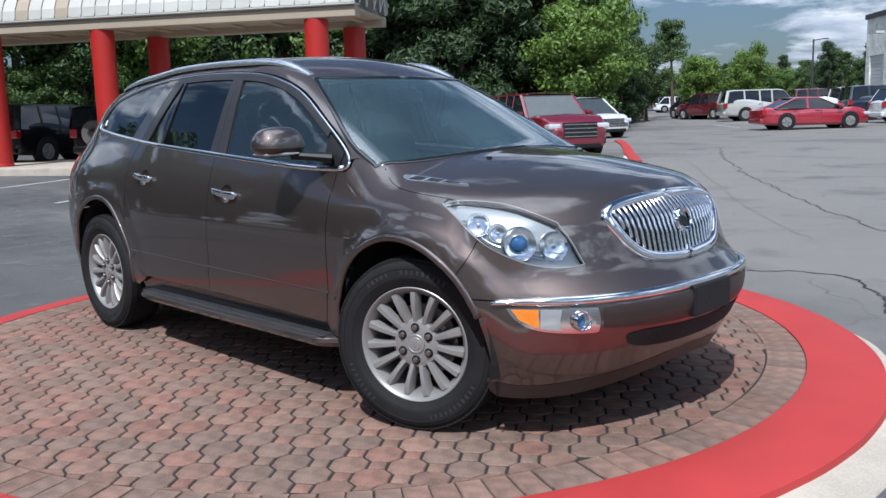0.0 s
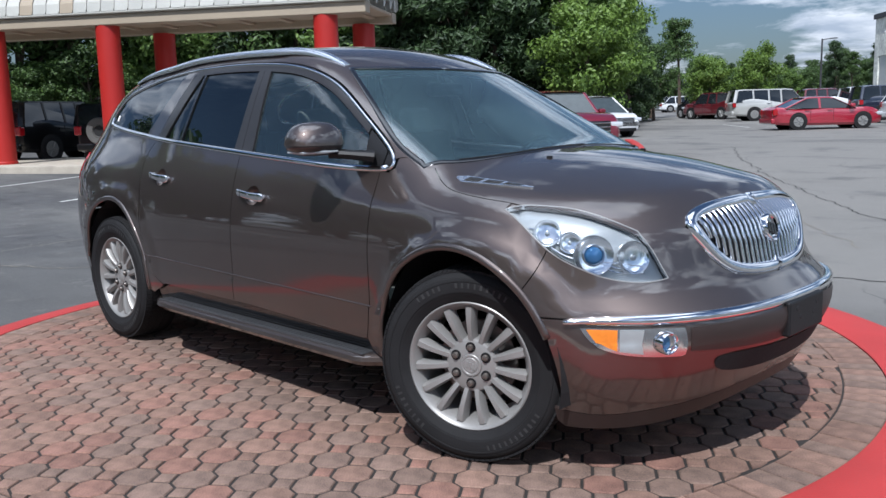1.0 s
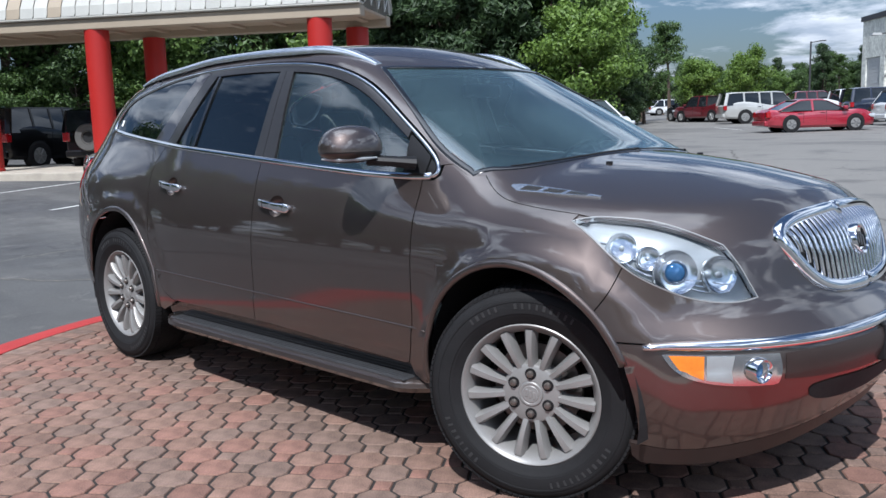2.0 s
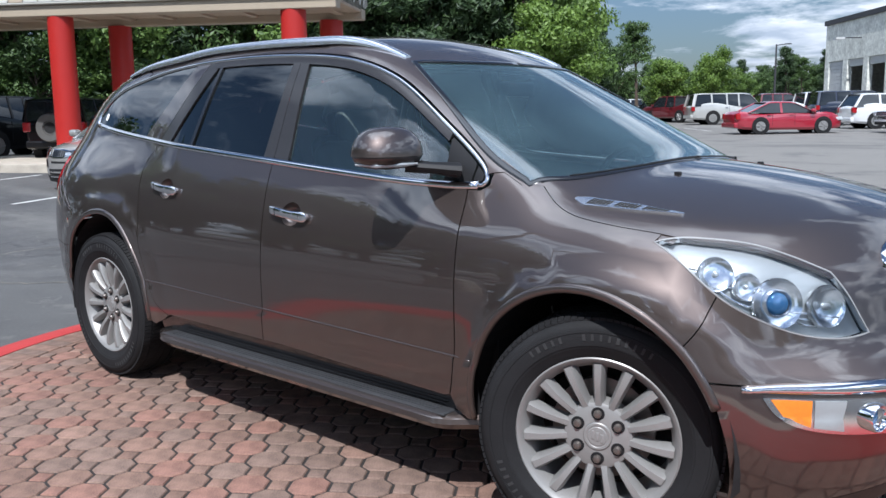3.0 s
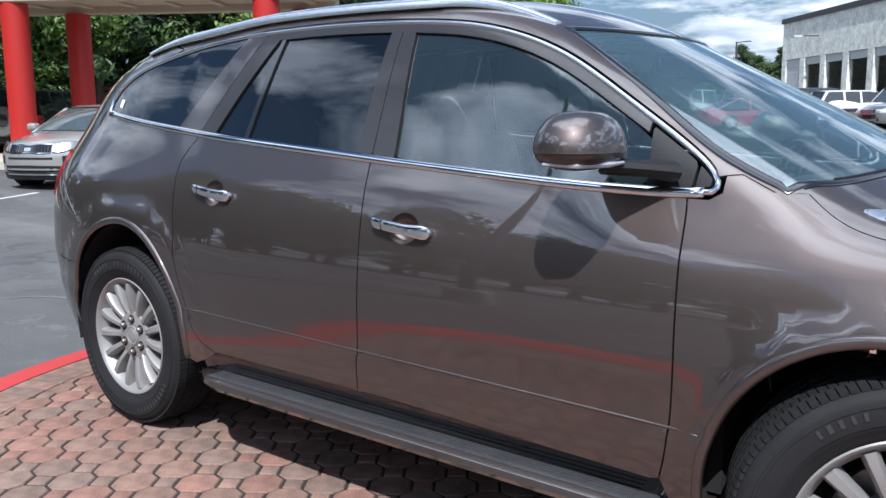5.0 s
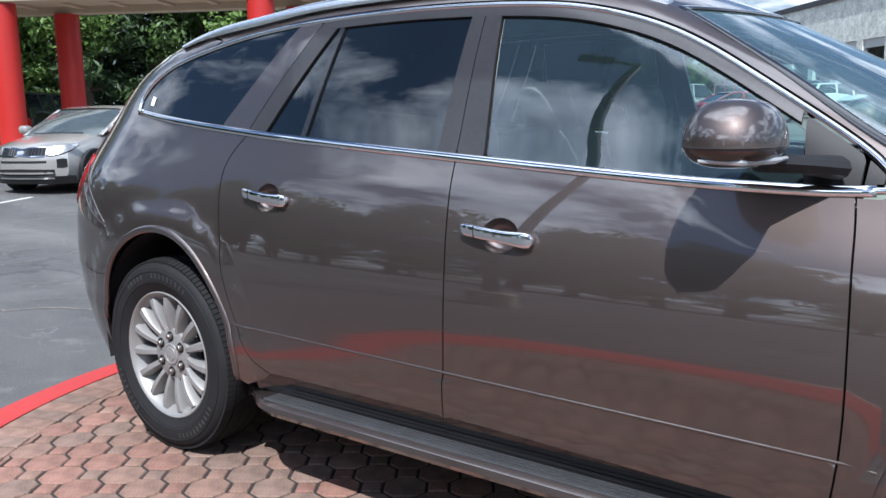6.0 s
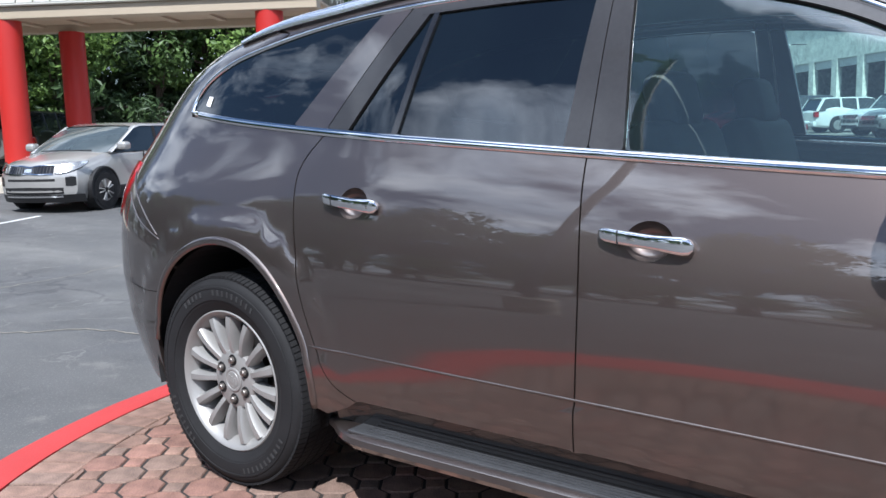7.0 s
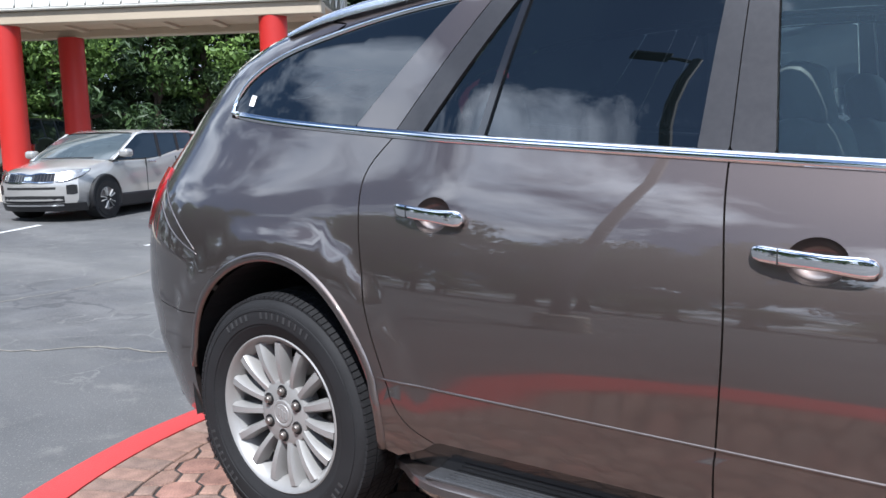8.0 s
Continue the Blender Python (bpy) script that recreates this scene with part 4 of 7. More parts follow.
# ---- wheels ----
def wheel(at):
    """A fifteen-spoke alloy wheel; its outer face looks along -y."""
    hub = new("wheel")
    hub.matrix_basis = at
    hub.parent = car
    R, W = .39, .125
    bm = bmesh.new()
    prof = [(.255, .105), (.275, .115), (.33, .128), (.365, .118), (.382, .100), (.388, .07), (.39, 0), (.388, -.07), (.382, -.100), (.368, -.114), (.358, -.121), (.350, -.1225), (.349, -.1255), (.342, -.1265), (.341, -.1245), (.322, -.1265), (.300, -.124), (.299, -.1215), (.292, -.1205), (.290, -.119), (.272, -.112), (.258, -.104), (.245, -.09), (.245, .09)]
    lathe(bm, prof, 96, "y", closed=True)
    tyre = part("tyre", bm, M["rubber"], hub, "worn all-terrain tyre", smooth=True, sharp=40)
    # tread blocks
    verts, faces = [], []
    for row, (ya, yb) in enumerate(((-.108, -.074), (-.066, -.026), (-.018, .018), (.026, .066), (.074, .108))):
        for k in range(110):
            t0 = 2 * math.pi * (k + .5 * (row % 2)) / 110
            t1 = t0 + 2 * math.pi / 110 * .84
            b = len(verts)
            for r in (.384, .3925):
                for t in (t0, t1):
                    for y in (ya, yb):
                        rr = r - (.007 if abs(y) > .1 else 0)
                        verts.append((rr * math.cos(t + y * .3), y, rr * math.sin(t + y * .3)))
            faces += [(b + 4, b + 5, b + 7, b + 6), (b, b + 4, b + 6, b + 2), (b + 1, b + 3, b + 7, b + 5), (b, b + 1, b + 5, b + 4), (b + 2, b + 6, b + 7, b + 3)]
    tagged(raw("tread_block", verts, faces, M["rubber"], tyre, "", smooth=False), kind="stuff")
    # raised bars where the sidewall carries lettering
    for start, count in ((60, 9), (200, 8), (110, 5), (285, 11)):
        for k in range(count):
            t = radians(start + k * 4.6)
            bm = bmesh.new()
            wide = .0035 + .003 * abs(noise.noise((start * .37, k * .71, .5)))
            box(bm, -wide, -.0012, -.010, wide, .0012, .010)
            bm.transform(pose(0, 0, 0, 0, -math.degrees(t) + 90, 0) @ Matrix.Translation((0, -.1265, .327)))
            part("sidewall_mark", bm, M["rubber_mark"], tyre)
    bm = bmesh.new()
    lathe(bm, [(.250, .10), (.232, .09), (.228, -.06), (.236, -.085), (.250, -.098), (.258, -.103), (.260, -.107), (.256, -.110), (.250, -.107), (.243, -.098), (.226, -.075), (.222, -.03), (.222, .09)], 80, "y")
    rim = part("rim", bm, M["alloy"], hub, "silver fifteen-spoke alloy rim", smooth=True, sharp=50)
    for k in range(15):
        t = 2 * math.pi * (k + .5) / 15
        bm = bmesh.new()
        secs = []
        for u in np.linspace(0, 1, 7):
            r = .070 + (.236 - .070) * u
            w = .0145 + .010 * abs(u - .35)**1.2
            y = -.070 - .022 * math.sin(u * 2.2) - .006 * u
            secs.append([bm.verts.new((r, y + dy, s * w * f)) for s, f, dy in ((-1, 1.15, .040), (-1, 1.0, .010), (-1, .55, -.004), (1, .55, -.004), (1, 1.0, .010), (1, 1.15, .040))])
        for a, b in zip(secs, secs[1:]):
            for i in range(6):
                bm.faces.new((a[i], a[(i + 1) % 6], b[(i + 1) % 6], b[i]))
        bm.faces.new(secs[0]); bm.faces.new(secs[-1])
        bm.transform(Matrix.Rotation(-t + math.pi / 2, 4, "Y"))
        part("spoke", bm, M["alloy"], rim, smooth=True, sharp=50)
    bm = bmesh.new()
    lathe(bm, [(.112, -.02), (.110, -.070), (.106, -.079), (.098, -.083), (.046, -.085)], 48, "y")
    part("hub_plate", bm, M["alloy"], rim, smooth=True, sharp=30)
    bm = bmesh.new()
    lathe(bm, [(.046, -.080), (.045, -.0875), (.042, -.0895), (.036, -.0895), (.0345, -.088), (.031, -.088), (.029, -.090), (.001, -.0905)], 40, "y")
    cap = part("hub_cap", bm, M["alloy"], rim, "flat round hub cap", smooth=True, sharp=30)
    for i in (-1, 0, 1):
        bm = bmesh.new()
        box(bm, i * .014 - .005, -.0925, -.014 - i * .005, i * .014 + .005, -.089, .014 - i * .005, .002)
        part("cap_relief", bm, M["alloy"], cap)
    for k in range(6):
        t = 2 * math.pi * (k + .5) / 6
        bm = bmesh.new()
        lathe(bm, [(.013, -.080), (.013, -.094), (.0095, -.099), (.0001, -.1005)], 12, "y", (.073 * math.cos(t), 0, .073 * math.sin(t)))
        part("lug_nut", bm, M["lug"], rim, smooth=True, sharp=40)
        # flat black disc just proud of the plate: recess shade given as colour
        bm = bmesh.new()
        lathe(bm, [(.0215, -.0845), (.0205, -.0862), (.0195, -.0856), (.0001, -.0852)], 18, "y", (.073 * math.cos(t), 0, .073 * math.sin(t)))
        part("lug_recess_shade", bm, M["black"], rim, "black disc painted as the shaded recess of a lug nut")
    bm = bmesh.new()
    lathe(bm, [(.06, .03), (.165, .03), (.165, .0), (.06, .0)], 40, "y", closed=True)
    part("brake_disc", bm, M["disc"], hub, smooth=True, sharp=40)
    bm = bmesh.new()
    lathe(bm, [(.20, .06), (.001, .06)], 32, "y")
    part("hub_shield", bm, M["dark"], hub)
    return hub


M["rubber_mark"] = surface("raised_rubber", (0.024, 0.024, 0.025), rough=0.7, vary=0.2)
SIZE = Matrix.Scale(.982, 4)
wheel(pose(1.462, -.809, .385, 0, 0, 20) @ SIZE)
wheel(pose(-1.521, -.804, .385, 0, 1, 0) @ SIZE)
wheel(pose(1.462, .809, .385, 0, 0, 200) @ SIZE)
wheel(pose(-1.521, .804, .385, 0, 0, 180) @ SIZE)

# ---- mirrors, rails, vents, wipers and cabin ----
def dome(bm, centre, rx, ry, up, down, flat=0.0, seg=28, rings=16, lo=-1.0, hi=1.0):
    """A rounded housing, flatter below than above, between two heights of its own shape."""
    rows = []
    for i in range(rings + 1):
        s = lo + (hi - lo) * i / rings
        a = math.asin(max(-1, min(1, s)))
        rows.append([])
        for k in range(seg):
            t = 2 * math.pi * k / seg
            c, d = math.cos(t), math.sin(t)
            e = math.cos(a)**.72
            x = rx * math.copysign(abs(c)**.85, c) * e
            x = max(x, -rx * (1 - flat)) 
            rows[-1].append(bm.verts.new((centre[0] + x, centre[1] + ry * math.copysign(abs(d)**.9, d) * e, centre[2] + (up if s > 0 else down) * s)))
    for a, b in zip(rows, rows[1:]):
        for k in range(seg):
            bm.faces.new((a[k], a[(k + 1) % seg], b[(k + 1) % seg], b[k]))
    bm.faces.new(rows[0][::-1])
    bm.faces.new(rows[-1])


for s in (-1, 1):
    mc = (.735, s * 1.02, 1.234)
    mirror = new("door_mirror"); mirror.parent = car
    if s > 0:
        mirror.location = (-.15, -.075, 0)
    bm = bmesh.new(); dome(bm, mc, .102, .132, .098, .045, .10, lo=-.05)
    part("mirror_cap", bm, M["paint"], mirror, "brown painted mirror cap", smooth=True, sharp=60)
    bm = bmesh.new(); dome(bm, mc, .099, .128, .08, .048, .10, lo=-1, hi=-.07)
    part("mirror_base", bm, M["cup"], mirror, "dark lower mirror shell", smooth=True, sharp=60)
    bm = bmesh.new()
    tube(bm, [(mc[0] - .035, mc[1] + s * .114, 1.206), (mc[0] + .045, mc[1] + s * .096, 1.204), (mc[0] + .088, mc[1] + s * .02, 1.205), (mc[0] + .092, mc[1] - s * .05, 1.206)], [.004, .008, .008, .004], 8)
    part("mirror_signal", bm, M["housing"], mirror, "clear turn signal lens", smooth=True)
    bm = bmesh.new()
    box(bm, mc[0] - .094, mc[1] - .055, 1.222, mc[0] - .089, mc[1] + .055, 1.262, .002)
    part("mirror_glass", bm, M["chrome"], mirror)
    bm = bmesh.new()
    tube(bm, [(.77, s * .97, 1.197), (.84, s * .90, 1.188), (.89, s * .83, 1.178)], [.042, .038, .05], 10, flat=.55)
    part("mirror_arm", bm, M["black"], mirror, smooth=True)

    # roof rail, rising from the roof and falling back to it
    xs = np.linspace(-1.76, .38, 46)
    yr = .570 - .03 * step(-1.0, -2.0, xs) - .035 * step(-.2, .4, xs)
    q = on_skin(TOP, np.stack([xs, -yr], 1))
    f = np.clip(np.minimum((xs + 1.76) / .40, (.38 - xs) / .40), 0, 1)
    q[:, 1] *= -s
    bm = bmesh.new()
    rings = []
    for p, k in zip(q, np.sin(f * math.pi / 2)):
        tall, wide = .006 + .020 * k, .018 + .013 * k
        sec = ((1.0, -.010), (1.0, .45 * tall), (.82, .80 * tall), (.45, .97 * tall), (-.45, tall), (-.82, .80 * tall), (-1.0, .45 * tall), (-1.0, -.010))
        rings.append([bm.verts.new((p[0], p[1] + s * u * wide, p[2] + v)) for u, v in sec])
    for a, b in zip(rings, rings[1:]):
        for k in range(8):
            bm.faces.new((a[k], a[(k + 1) % 8], b[(k + 1) % 8], b[k]))
    bm.faces.new(rings[0]); bm.faces.new(rings[-1])
    part("roof_rail", bm, M["rail"], car, "satin silver roof rail", smooth=True, sharp=60)
    # hood vent with slots
    vent_c = curve([(1.325, -.768 * -s), (1.45, -.757 * -s), (1.56, -.744 * -s), (1.672, -.722 * -s)], 30)
    vent_c = np.stack([np.abs(vent_c[:, 0]), s * np.abs(vent_c[:, 1])], 1)
    wv = np.interp(np.linspace(0, 1, 30), [0, .12, .6, 1], [.006, .026, .022, .004])
    t = np.gradient(vent_c, axis=0); t /= np.linalg.norm(t, axis=1)[:, None]
    nn = np.stack([-t[:, 1], t[:, 0]], 1)
    vent = panel("hood_vent", np.vstack([vent_c + nn * wv[:, None], (vent_c - nn * wv[:, None])[::-1]]), TOP, M["rail"], car, "chrome hood vent with dark slots", lift=.006, thick=.010, seam=0, gap=.02)
    for g0 in (4.6, 12.2, 19.6):
        for k in range(6):
            u = g0 + k * 1.02
            i = int(u)
            c0 = vent_c[i] + (vent_c[min(i + 1, 29)] - vent_c[i]) * (u - i)
            w = wv[i] * .70
            d = t[i] * .0037
            e = nn[i] * w + t[i] * .006
            panel("vent_slot", np.array([c0 - d - e, c0 + d - e, c0 + d + e, c0 - d + e]), TOP, M["dark"], vent, lift=.0075, thick=0, seam=0, gap=.03)
    # washer jet
    j = on_skin(TOP, [(1.47, s * .36)])[0]
    bm = bmesh.new()
    box(bm, j[0] - .011, j[1] - .009, j[2] - .004, j[0] + .011, j[1] + .009, j[2] + .008, .003)
    part("washer_jet", bm, M["black"], car)
    # fine crease along the doors
    kx = np.linspace(-1.075, 1.03, 70)
    molding("door_crease", np.stack([kx, .578 - .028 * (kx + 1.05) / 2.08], 1), SIDE, .008, .0035, M["paint"], car, mirror=s > 0)

# black cowl and wipers
cow = np.vstack([wsC[::-1] - (.016, 0), (wsC + (.010, 0))])
panel("cowl", np.vstack([cow, ]), TOP, M["black"], car, seam=0, lift=-.006, thick=0, gap=.03)
panel("cowl", cow * (1, -1), TOP, M["black"], car, seam=0, lift=-.006, thick=0, gap=.03)
for y0, y1 in ((.62, -.02), (.02, -.66)):
    k = np.linspace(0, 1, 16)
    yw = y0 + (y1 - y0) * k
    q = on_skin(TOP, np.stack([np.interp(np.abs(yw), wsC[::-1][:, 1], wsC[::-1][:, 0]) - .012, yw], 1))
    q[:, 2] += .003
    bm = bmesh.new()
    tube(bm, q, [.003 + .004 * (1 - v) for v in k], 6)
    wiper = part("wiper", bm, M["black"], car, "black windshield wiper")
    bm = bmesh.new()
    tube(bm, [q[0] - (0, 0, .010), q[0] + (0, 0, .006)], .013, 10)
    part("wiper_pivot", bm, M["black"], wiper)
# inspection sticker in the quarter window
panel("sticker", [(-1.842, 1.362), (-1.812, 1.357), (-1.808, 1.392), (-1.838, 1.397)], SIDE, M["white"], car, "small white window sticker", lift=.0008, thick=0, seam=0)

# cabin
bm = bmesh.new()
rows = []
for y in np.linspace(-.70, .70, 13):
    e = 1 - abs(y / .74)**4
    rows.append([bm.verts.new((x, y, z)) for x, z in ((1.22, .80), (1.20, 1.06 + .02 * e), (1.02, 1.10 + .02 * e), (.90, 1.07 + .03 * e), (.86, .98), (.90, .72))])
for a, b in zip(rows, rows[1:]):
    for i in range(5):
        bm.faces.new((a[i], a[i + 1], b[i + 1], b[i]))
part("dashboard", bm, M["dash"], car, smooth=True)
bm = bmesh.new()
tube(bm, [(.80 + .06 * math.sin(t) * .0 + .075 * math.sin(t), .36 + .185 * math.cos(t), 1.045 + .17 * math.sin(t)) for t in np.linspace(0, 2 * math.pi, 33)], .015, 8, False)
wheel_ob = part("steering_wheel", bm, M["black"], car, smooth=True)
bm = bmesh.new()
tube(bm, [(.80, .36, 1.045), (.98, .36, .97)], [.06, .04], 10)
part("steering_hub", bm, M["dash"], wheel_ob)
bm = bmesh.new()
box(bm, -2.0, -.72, .42, .95, .72, .50, .02)
part("cabin_floor", bm, M["dash"], car)


def seat(x, y, w, mat, rest=True):
    st = new("seat"); st.parent = car
    bm = bmesh.new(); box(bm, x - .05, y - w / 2, .55, x + .46, y + w / 2, .72, .06, 3)
    part("seat_cushion", bm, mat, st, smooth=True)
    bm = bmesh.new(); box(bm, -.07, -w / 2, 0, .07, w / 2, .62, .06, 3)
    bm.transform(pose(x - .04, y, .66, 0, -16, 0))
    part("seat_back", bm, mat, st, smooth=True)
    for dy in ((0,) if rest else (-w / 4, w / 4)):
        bm = bmesh.new(); box(bm, -.05, -.115, .58, .05, .115, .76, .045, 3)
        bm.transform(pose(x - .04, y + dy, .66, 0, -14, 0))
        part("headrest", bm, mat, st, smooth=True)
    return st


for y in (-.37, .37):
    seat(.10, y, .50, M["trim_cloth"])
    seat(-.82, y, .48, M["trim_cloth"])
seat(-1.55, 0, 1.15, M["trim_cloth"], False)
# headliner and inside posts of the far flank
panel("headliner", both(roof_half * (.985, .96)), TOP, M["liner"], car, lift=-.035, thick=0, seam=0, gap=.08)
bm = bmesh.new()
box(bm, .50, -.13, 1.44, .53, .13, 1.51, .015)
mir_in = part("inner_mirror", bm, M["black"], car)

# ---- ground ----
PAD = (-0.06, 0.12)
def asphalt():
    m = surface("worn_asphalt", (0.040, 0.042, 0.045), rough=0.88, vary=0.50, scale=2.4, fine=110, bump=0.8, tint=(0.058, 0.058, 0.060))
    n, l = m.node_tree.nodes, m.node_tree.links
    b = n["Principled BSDF"]
    base = b.inputs["Base Color"].links[0].from_socket
    tc = n.new("ShaderNodeTexCoord")
    mp = n.new("ShaderNodeMapping"); mp.inputs["Rotation"].default_value = (0, 0, .7); mp.inputs["Scale"].default_value = (.05, .22, 1)
    l.new(tc.outputs["Object"], mp.inputs["Vector"])
    # older, sun-bleached paving on the building's side of the lot
    xyz = n.new("ShaderNodeSeparateXYZ"); l.new(tc.outputs["Object"], xyz.inputs[0])
    lean = n.new("ShaderNodeMath"); lean.operation = "MULTIPLY_ADD"; lean.inputs[1].default_value = .5
    l.new(xyz.outputs["X"], lean.inputs[0]); l.new(xyz.outputs["Y"], lean.inputs[2])
    edge_n = n.new("ShaderNodeTexNoise"); edge_n.inputs["Scale"].default_value = .5; edge_n.inputs["Detail"].default_value = 6
    l.new(tc.outputs["Object"], edge_n.inputs["Vector"])
    wob = n.new("ShaderNodeMath"); wob.operation = "MULTIPLY_ADD"; wob.inputs[1].default_value = 4.0
    l.new(edge_n.outputs["Fac"], wob.inputs[0]); l.new(lean.outputs[0], wob.inputs[2])
    old = n.new("ShaderNodeMapRange"); old.inputs["From Min"].default_value, old.inputs["From Max"].default_value, old.inputs["To Max"].default_value = 3.2, 6.5, .75
    l.new(wob.outputs[0], old.inputs["Value"])
    aged = n.new("ShaderNodeMix"); aged.data_type = "RGBA"; aged.inputs["B"].default_value = (.20, .192, .178, 1)
    l.new(old.outputs[0], aged.inputs["Factor"]); l.new(base, aged.inputs["A"])
    last = aged.outputs["Result"]
    for vec, sc, lo, hi, col, amount in ((tc.outputs["Object"], .11, .46, .62, (0.12, 0.117, 0.110), .42), (mp.outputs[0], 1.6, .50, .66, (0.18, 0.174, 0.164), .42), (tc.outputs["Object"], .6, .54, .66, (0.045, 0.046, 0.05), .50), (mp.outputs[0], .7, .53, .60, (0.055, 0.055, 0.056), .55), (tc.outputs["Object"], 3.2, .60, .72, (0.20, 0.19, 0.175), .32)):
        t = n.new("ShaderNodeTexNoise"); t.inputs["Scale"].default_value = sc; t.inputs["Detail"].default_value = 7; t.inputs["Roughness"].default_value = .62
        l.new(vec, t.inputs["Vector"])
        r = n.new("ShaderNodeMapRange"); r.inputs["From Min"].default_value, r.inputs["From Max"].default_value, r.inputs["To Max"].default_value = lo, hi, amount
        l.new(t.outputs["Fac"], r.inputs["Value"])
        x = n.new("ShaderNodeMix"); x.data_type = "RGBA"; x.inputs["B"].default_value = (*col, 1)
        l.new(r.outputs[0], x.inputs["Factor"]); l.new(last, x.inputs["A"])
        last = x.outputs["Result"]
    # pale stone grains and a net of hairline cracks, broken up by noise
    grain = n.new("ShaderNodeTexVoronoi"); grain.inputs["Scale"].default_value = 55
    l.new(tc.outputs["Object"], grain.inputs["Vector"])
    r = n.new("ShaderNodeMapRange"); r.inputs["From Min"].default_value, r.inputs["From Max"].default_value, r.inputs["To Min"].default_value, r.inputs["To Max"].default_value = .05, .30, .40, 0
    l.new(grain.outputs["Distance"], r.inputs["Value"])
    x = n.new("ShaderNodeMix"); x.data_type = "RGBA"; x.inputs["B"].default_value = (.24, .23, .215, 1)
    l.new(r.outputs[0], x.inputs["Factor"]); l.new(last, x.inputs["A"])
    last = x.outputs["Result"]
    warp = n.new("ShaderNodeTexNoise"); warp.inputs["Scale"].default_value = 1.3; warp.inputs["Detail"].default_value = 5
    l.new(tc.outputs["Object"], warp.inputs["Vector"])
    bent = n.new("ShaderNodeVectorMath"); bent.operation = "MULTIPLY_ADD"; bent.inputs[1].default_value = (.9, .9, .9)
    l.new(warp.outputs["Color"], bent.inputs[0]); l.new(tc.outputs["Object"], bent.inputs[2])
    for sc, width, amount, col in ((.42, .009, .55, (.030, .030, .032)), (1.15, .010, .45, (.17, .165, .155))):
        net = n.new("ShaderNodeTexVoronoi"); net.feature = "DISTANCE_TO_EDGE"; net.inputs["Scale"].default_value = sc
        l.new(bent.outputs[0], net.inputs["Vector"])
        r = n.new("ShaderNodeMapRange"); r.inputs["From Min"].default_value, r.inputs["From Max"].default_value, r.inputs["To Min"].default_value, r.inputs["To Max"].default_value = width * .4, width, amount, 0
        l.new(net.outputs["Distance"], r.inputs["Value"])
        gate_n = n.new("ShaderNodeTexNoise"); gate_n.inputs["Scale"].default_value = sc * .8; gate_n.inputs["Detail"].default_value = 4
        l.new(tc.outputs["Object"], gate_n.inputs["Vector"])
        g2 = n.new("ShaderNodeMapRange"); g2.inputs["From Min"].default_value, g2.inputs["From Max"].default_value = .48, .60
        l.new(gate_n.outputs["Fac"], g2.inputs["Value"])
        mu = n.new("ShaderNodeMath"); mu.operation = "MULTIPLY"
        l.new(r.outputs[0], mu.inputs[0]); l.new(g2.outputs[0], mu.inputs[1])
        x = n.new("ShaderNodeMix"); x.data_type = "RGBA"; x.inputs["B"].default_value = (*col, 1)
        l.new(mu.outputs[0], x.inputs["Factor"]); l.new(last, x.inputs["A"])
        last = x.outputs["Result"]
    l.new(last, b.inputs["Base Color"])
    return m


M["asphalt"] = asphalt()
M["red_paint"] = surface("red_concrete_paint", (0.36, 0.030, 0.028), rough=0.65, vary=0.18, scale=2.0, fine=120, bump=0.35)
M["concrete"] = surface("old_concrete", (0.40, 0.36, 0.30), rough=0.85, vary=0.22, scale=3.0, fine=110, bump=0.3)
M["mortar"] = surface("dirty_joint_sand", (0.022, 0.018, 0.016), rough=0.95, vary=0.3, scale=8, fine=200, bump=0.3)


def lot_z(x, y):
    r = math.hypot(x, y)
    t = max(0.0, min(r, 95) - 10)
    return -0.045 + 0.0145 * t * min(1, t / 6)


bm = bmesh.new()
radii = [2.75, 3.02, 3.5, 4, 5, 6, 8, 10, 12, 14, 17, 20, 24, 28, 33, 40, 50, 60, 75, 95, 130, 200, 400, 900, 2500]
rings = []
for r in radii:
    rings.append([bm.verts.new((PAD[0] + r * math.cos(2 * math.pi * k / 96), PAD[1] + r * math.sin(2 * math.pi * k / 96), lot_z(r * math.cos(2 * math.pi * k / 96), r * math.sin(2 * math.pi * k / 96)))) for k in range(96)])
for a, b in zip(rings, rings[1:]):
    for k in range(96):
        bm.faces.new((a[k], a[(k + 1) % 96], b[(k + 1) % 96], b[k]))
bm.faces.new(rings[0][::-1])
ground = part("ground", bm, M["asphalt"], None, smooth=True)
tagged(ground, "worn grey asphalt car park, patched and faded", "car park", kind="structure")

# display pad: concrete bed, painted kerb ring
def ring_out(t):
    return 2.915 + .125 * math.cos(t + .12)


bm = bmesh.new()
rows = []
for k in range(200):
    t = 2 * math.pi * k / 200
    R = ring_out(t) + .006 * noise.noise((math.cos(t) * 9, math.sin(t) * 9, 2))
    rows.append([bm.verts.new((PAD[0] + r * math.cos(t), PAD[1] + r * math.sin(t), z)) for r, z in ((2.64, -.03), (2.64, .003), (2.655, .008), (R - .03, .008), (R - .006, .001), (R, -.02), (R + .006, -.12))])
for a, b in zip(rows, rows[1:] + rows[:1]):
    for i in range(6):
        bm.faces.new((a[i], a[i + 1], b[i + 1], b[i]))
ring = part("kerb", bm, M["red_paint"], None, smooth=True, sharp=50)
tagged(ring, "red painted concrete ring round the brick pad", "kerb", kind="structure")
bm = bmesh.new()
rr = []
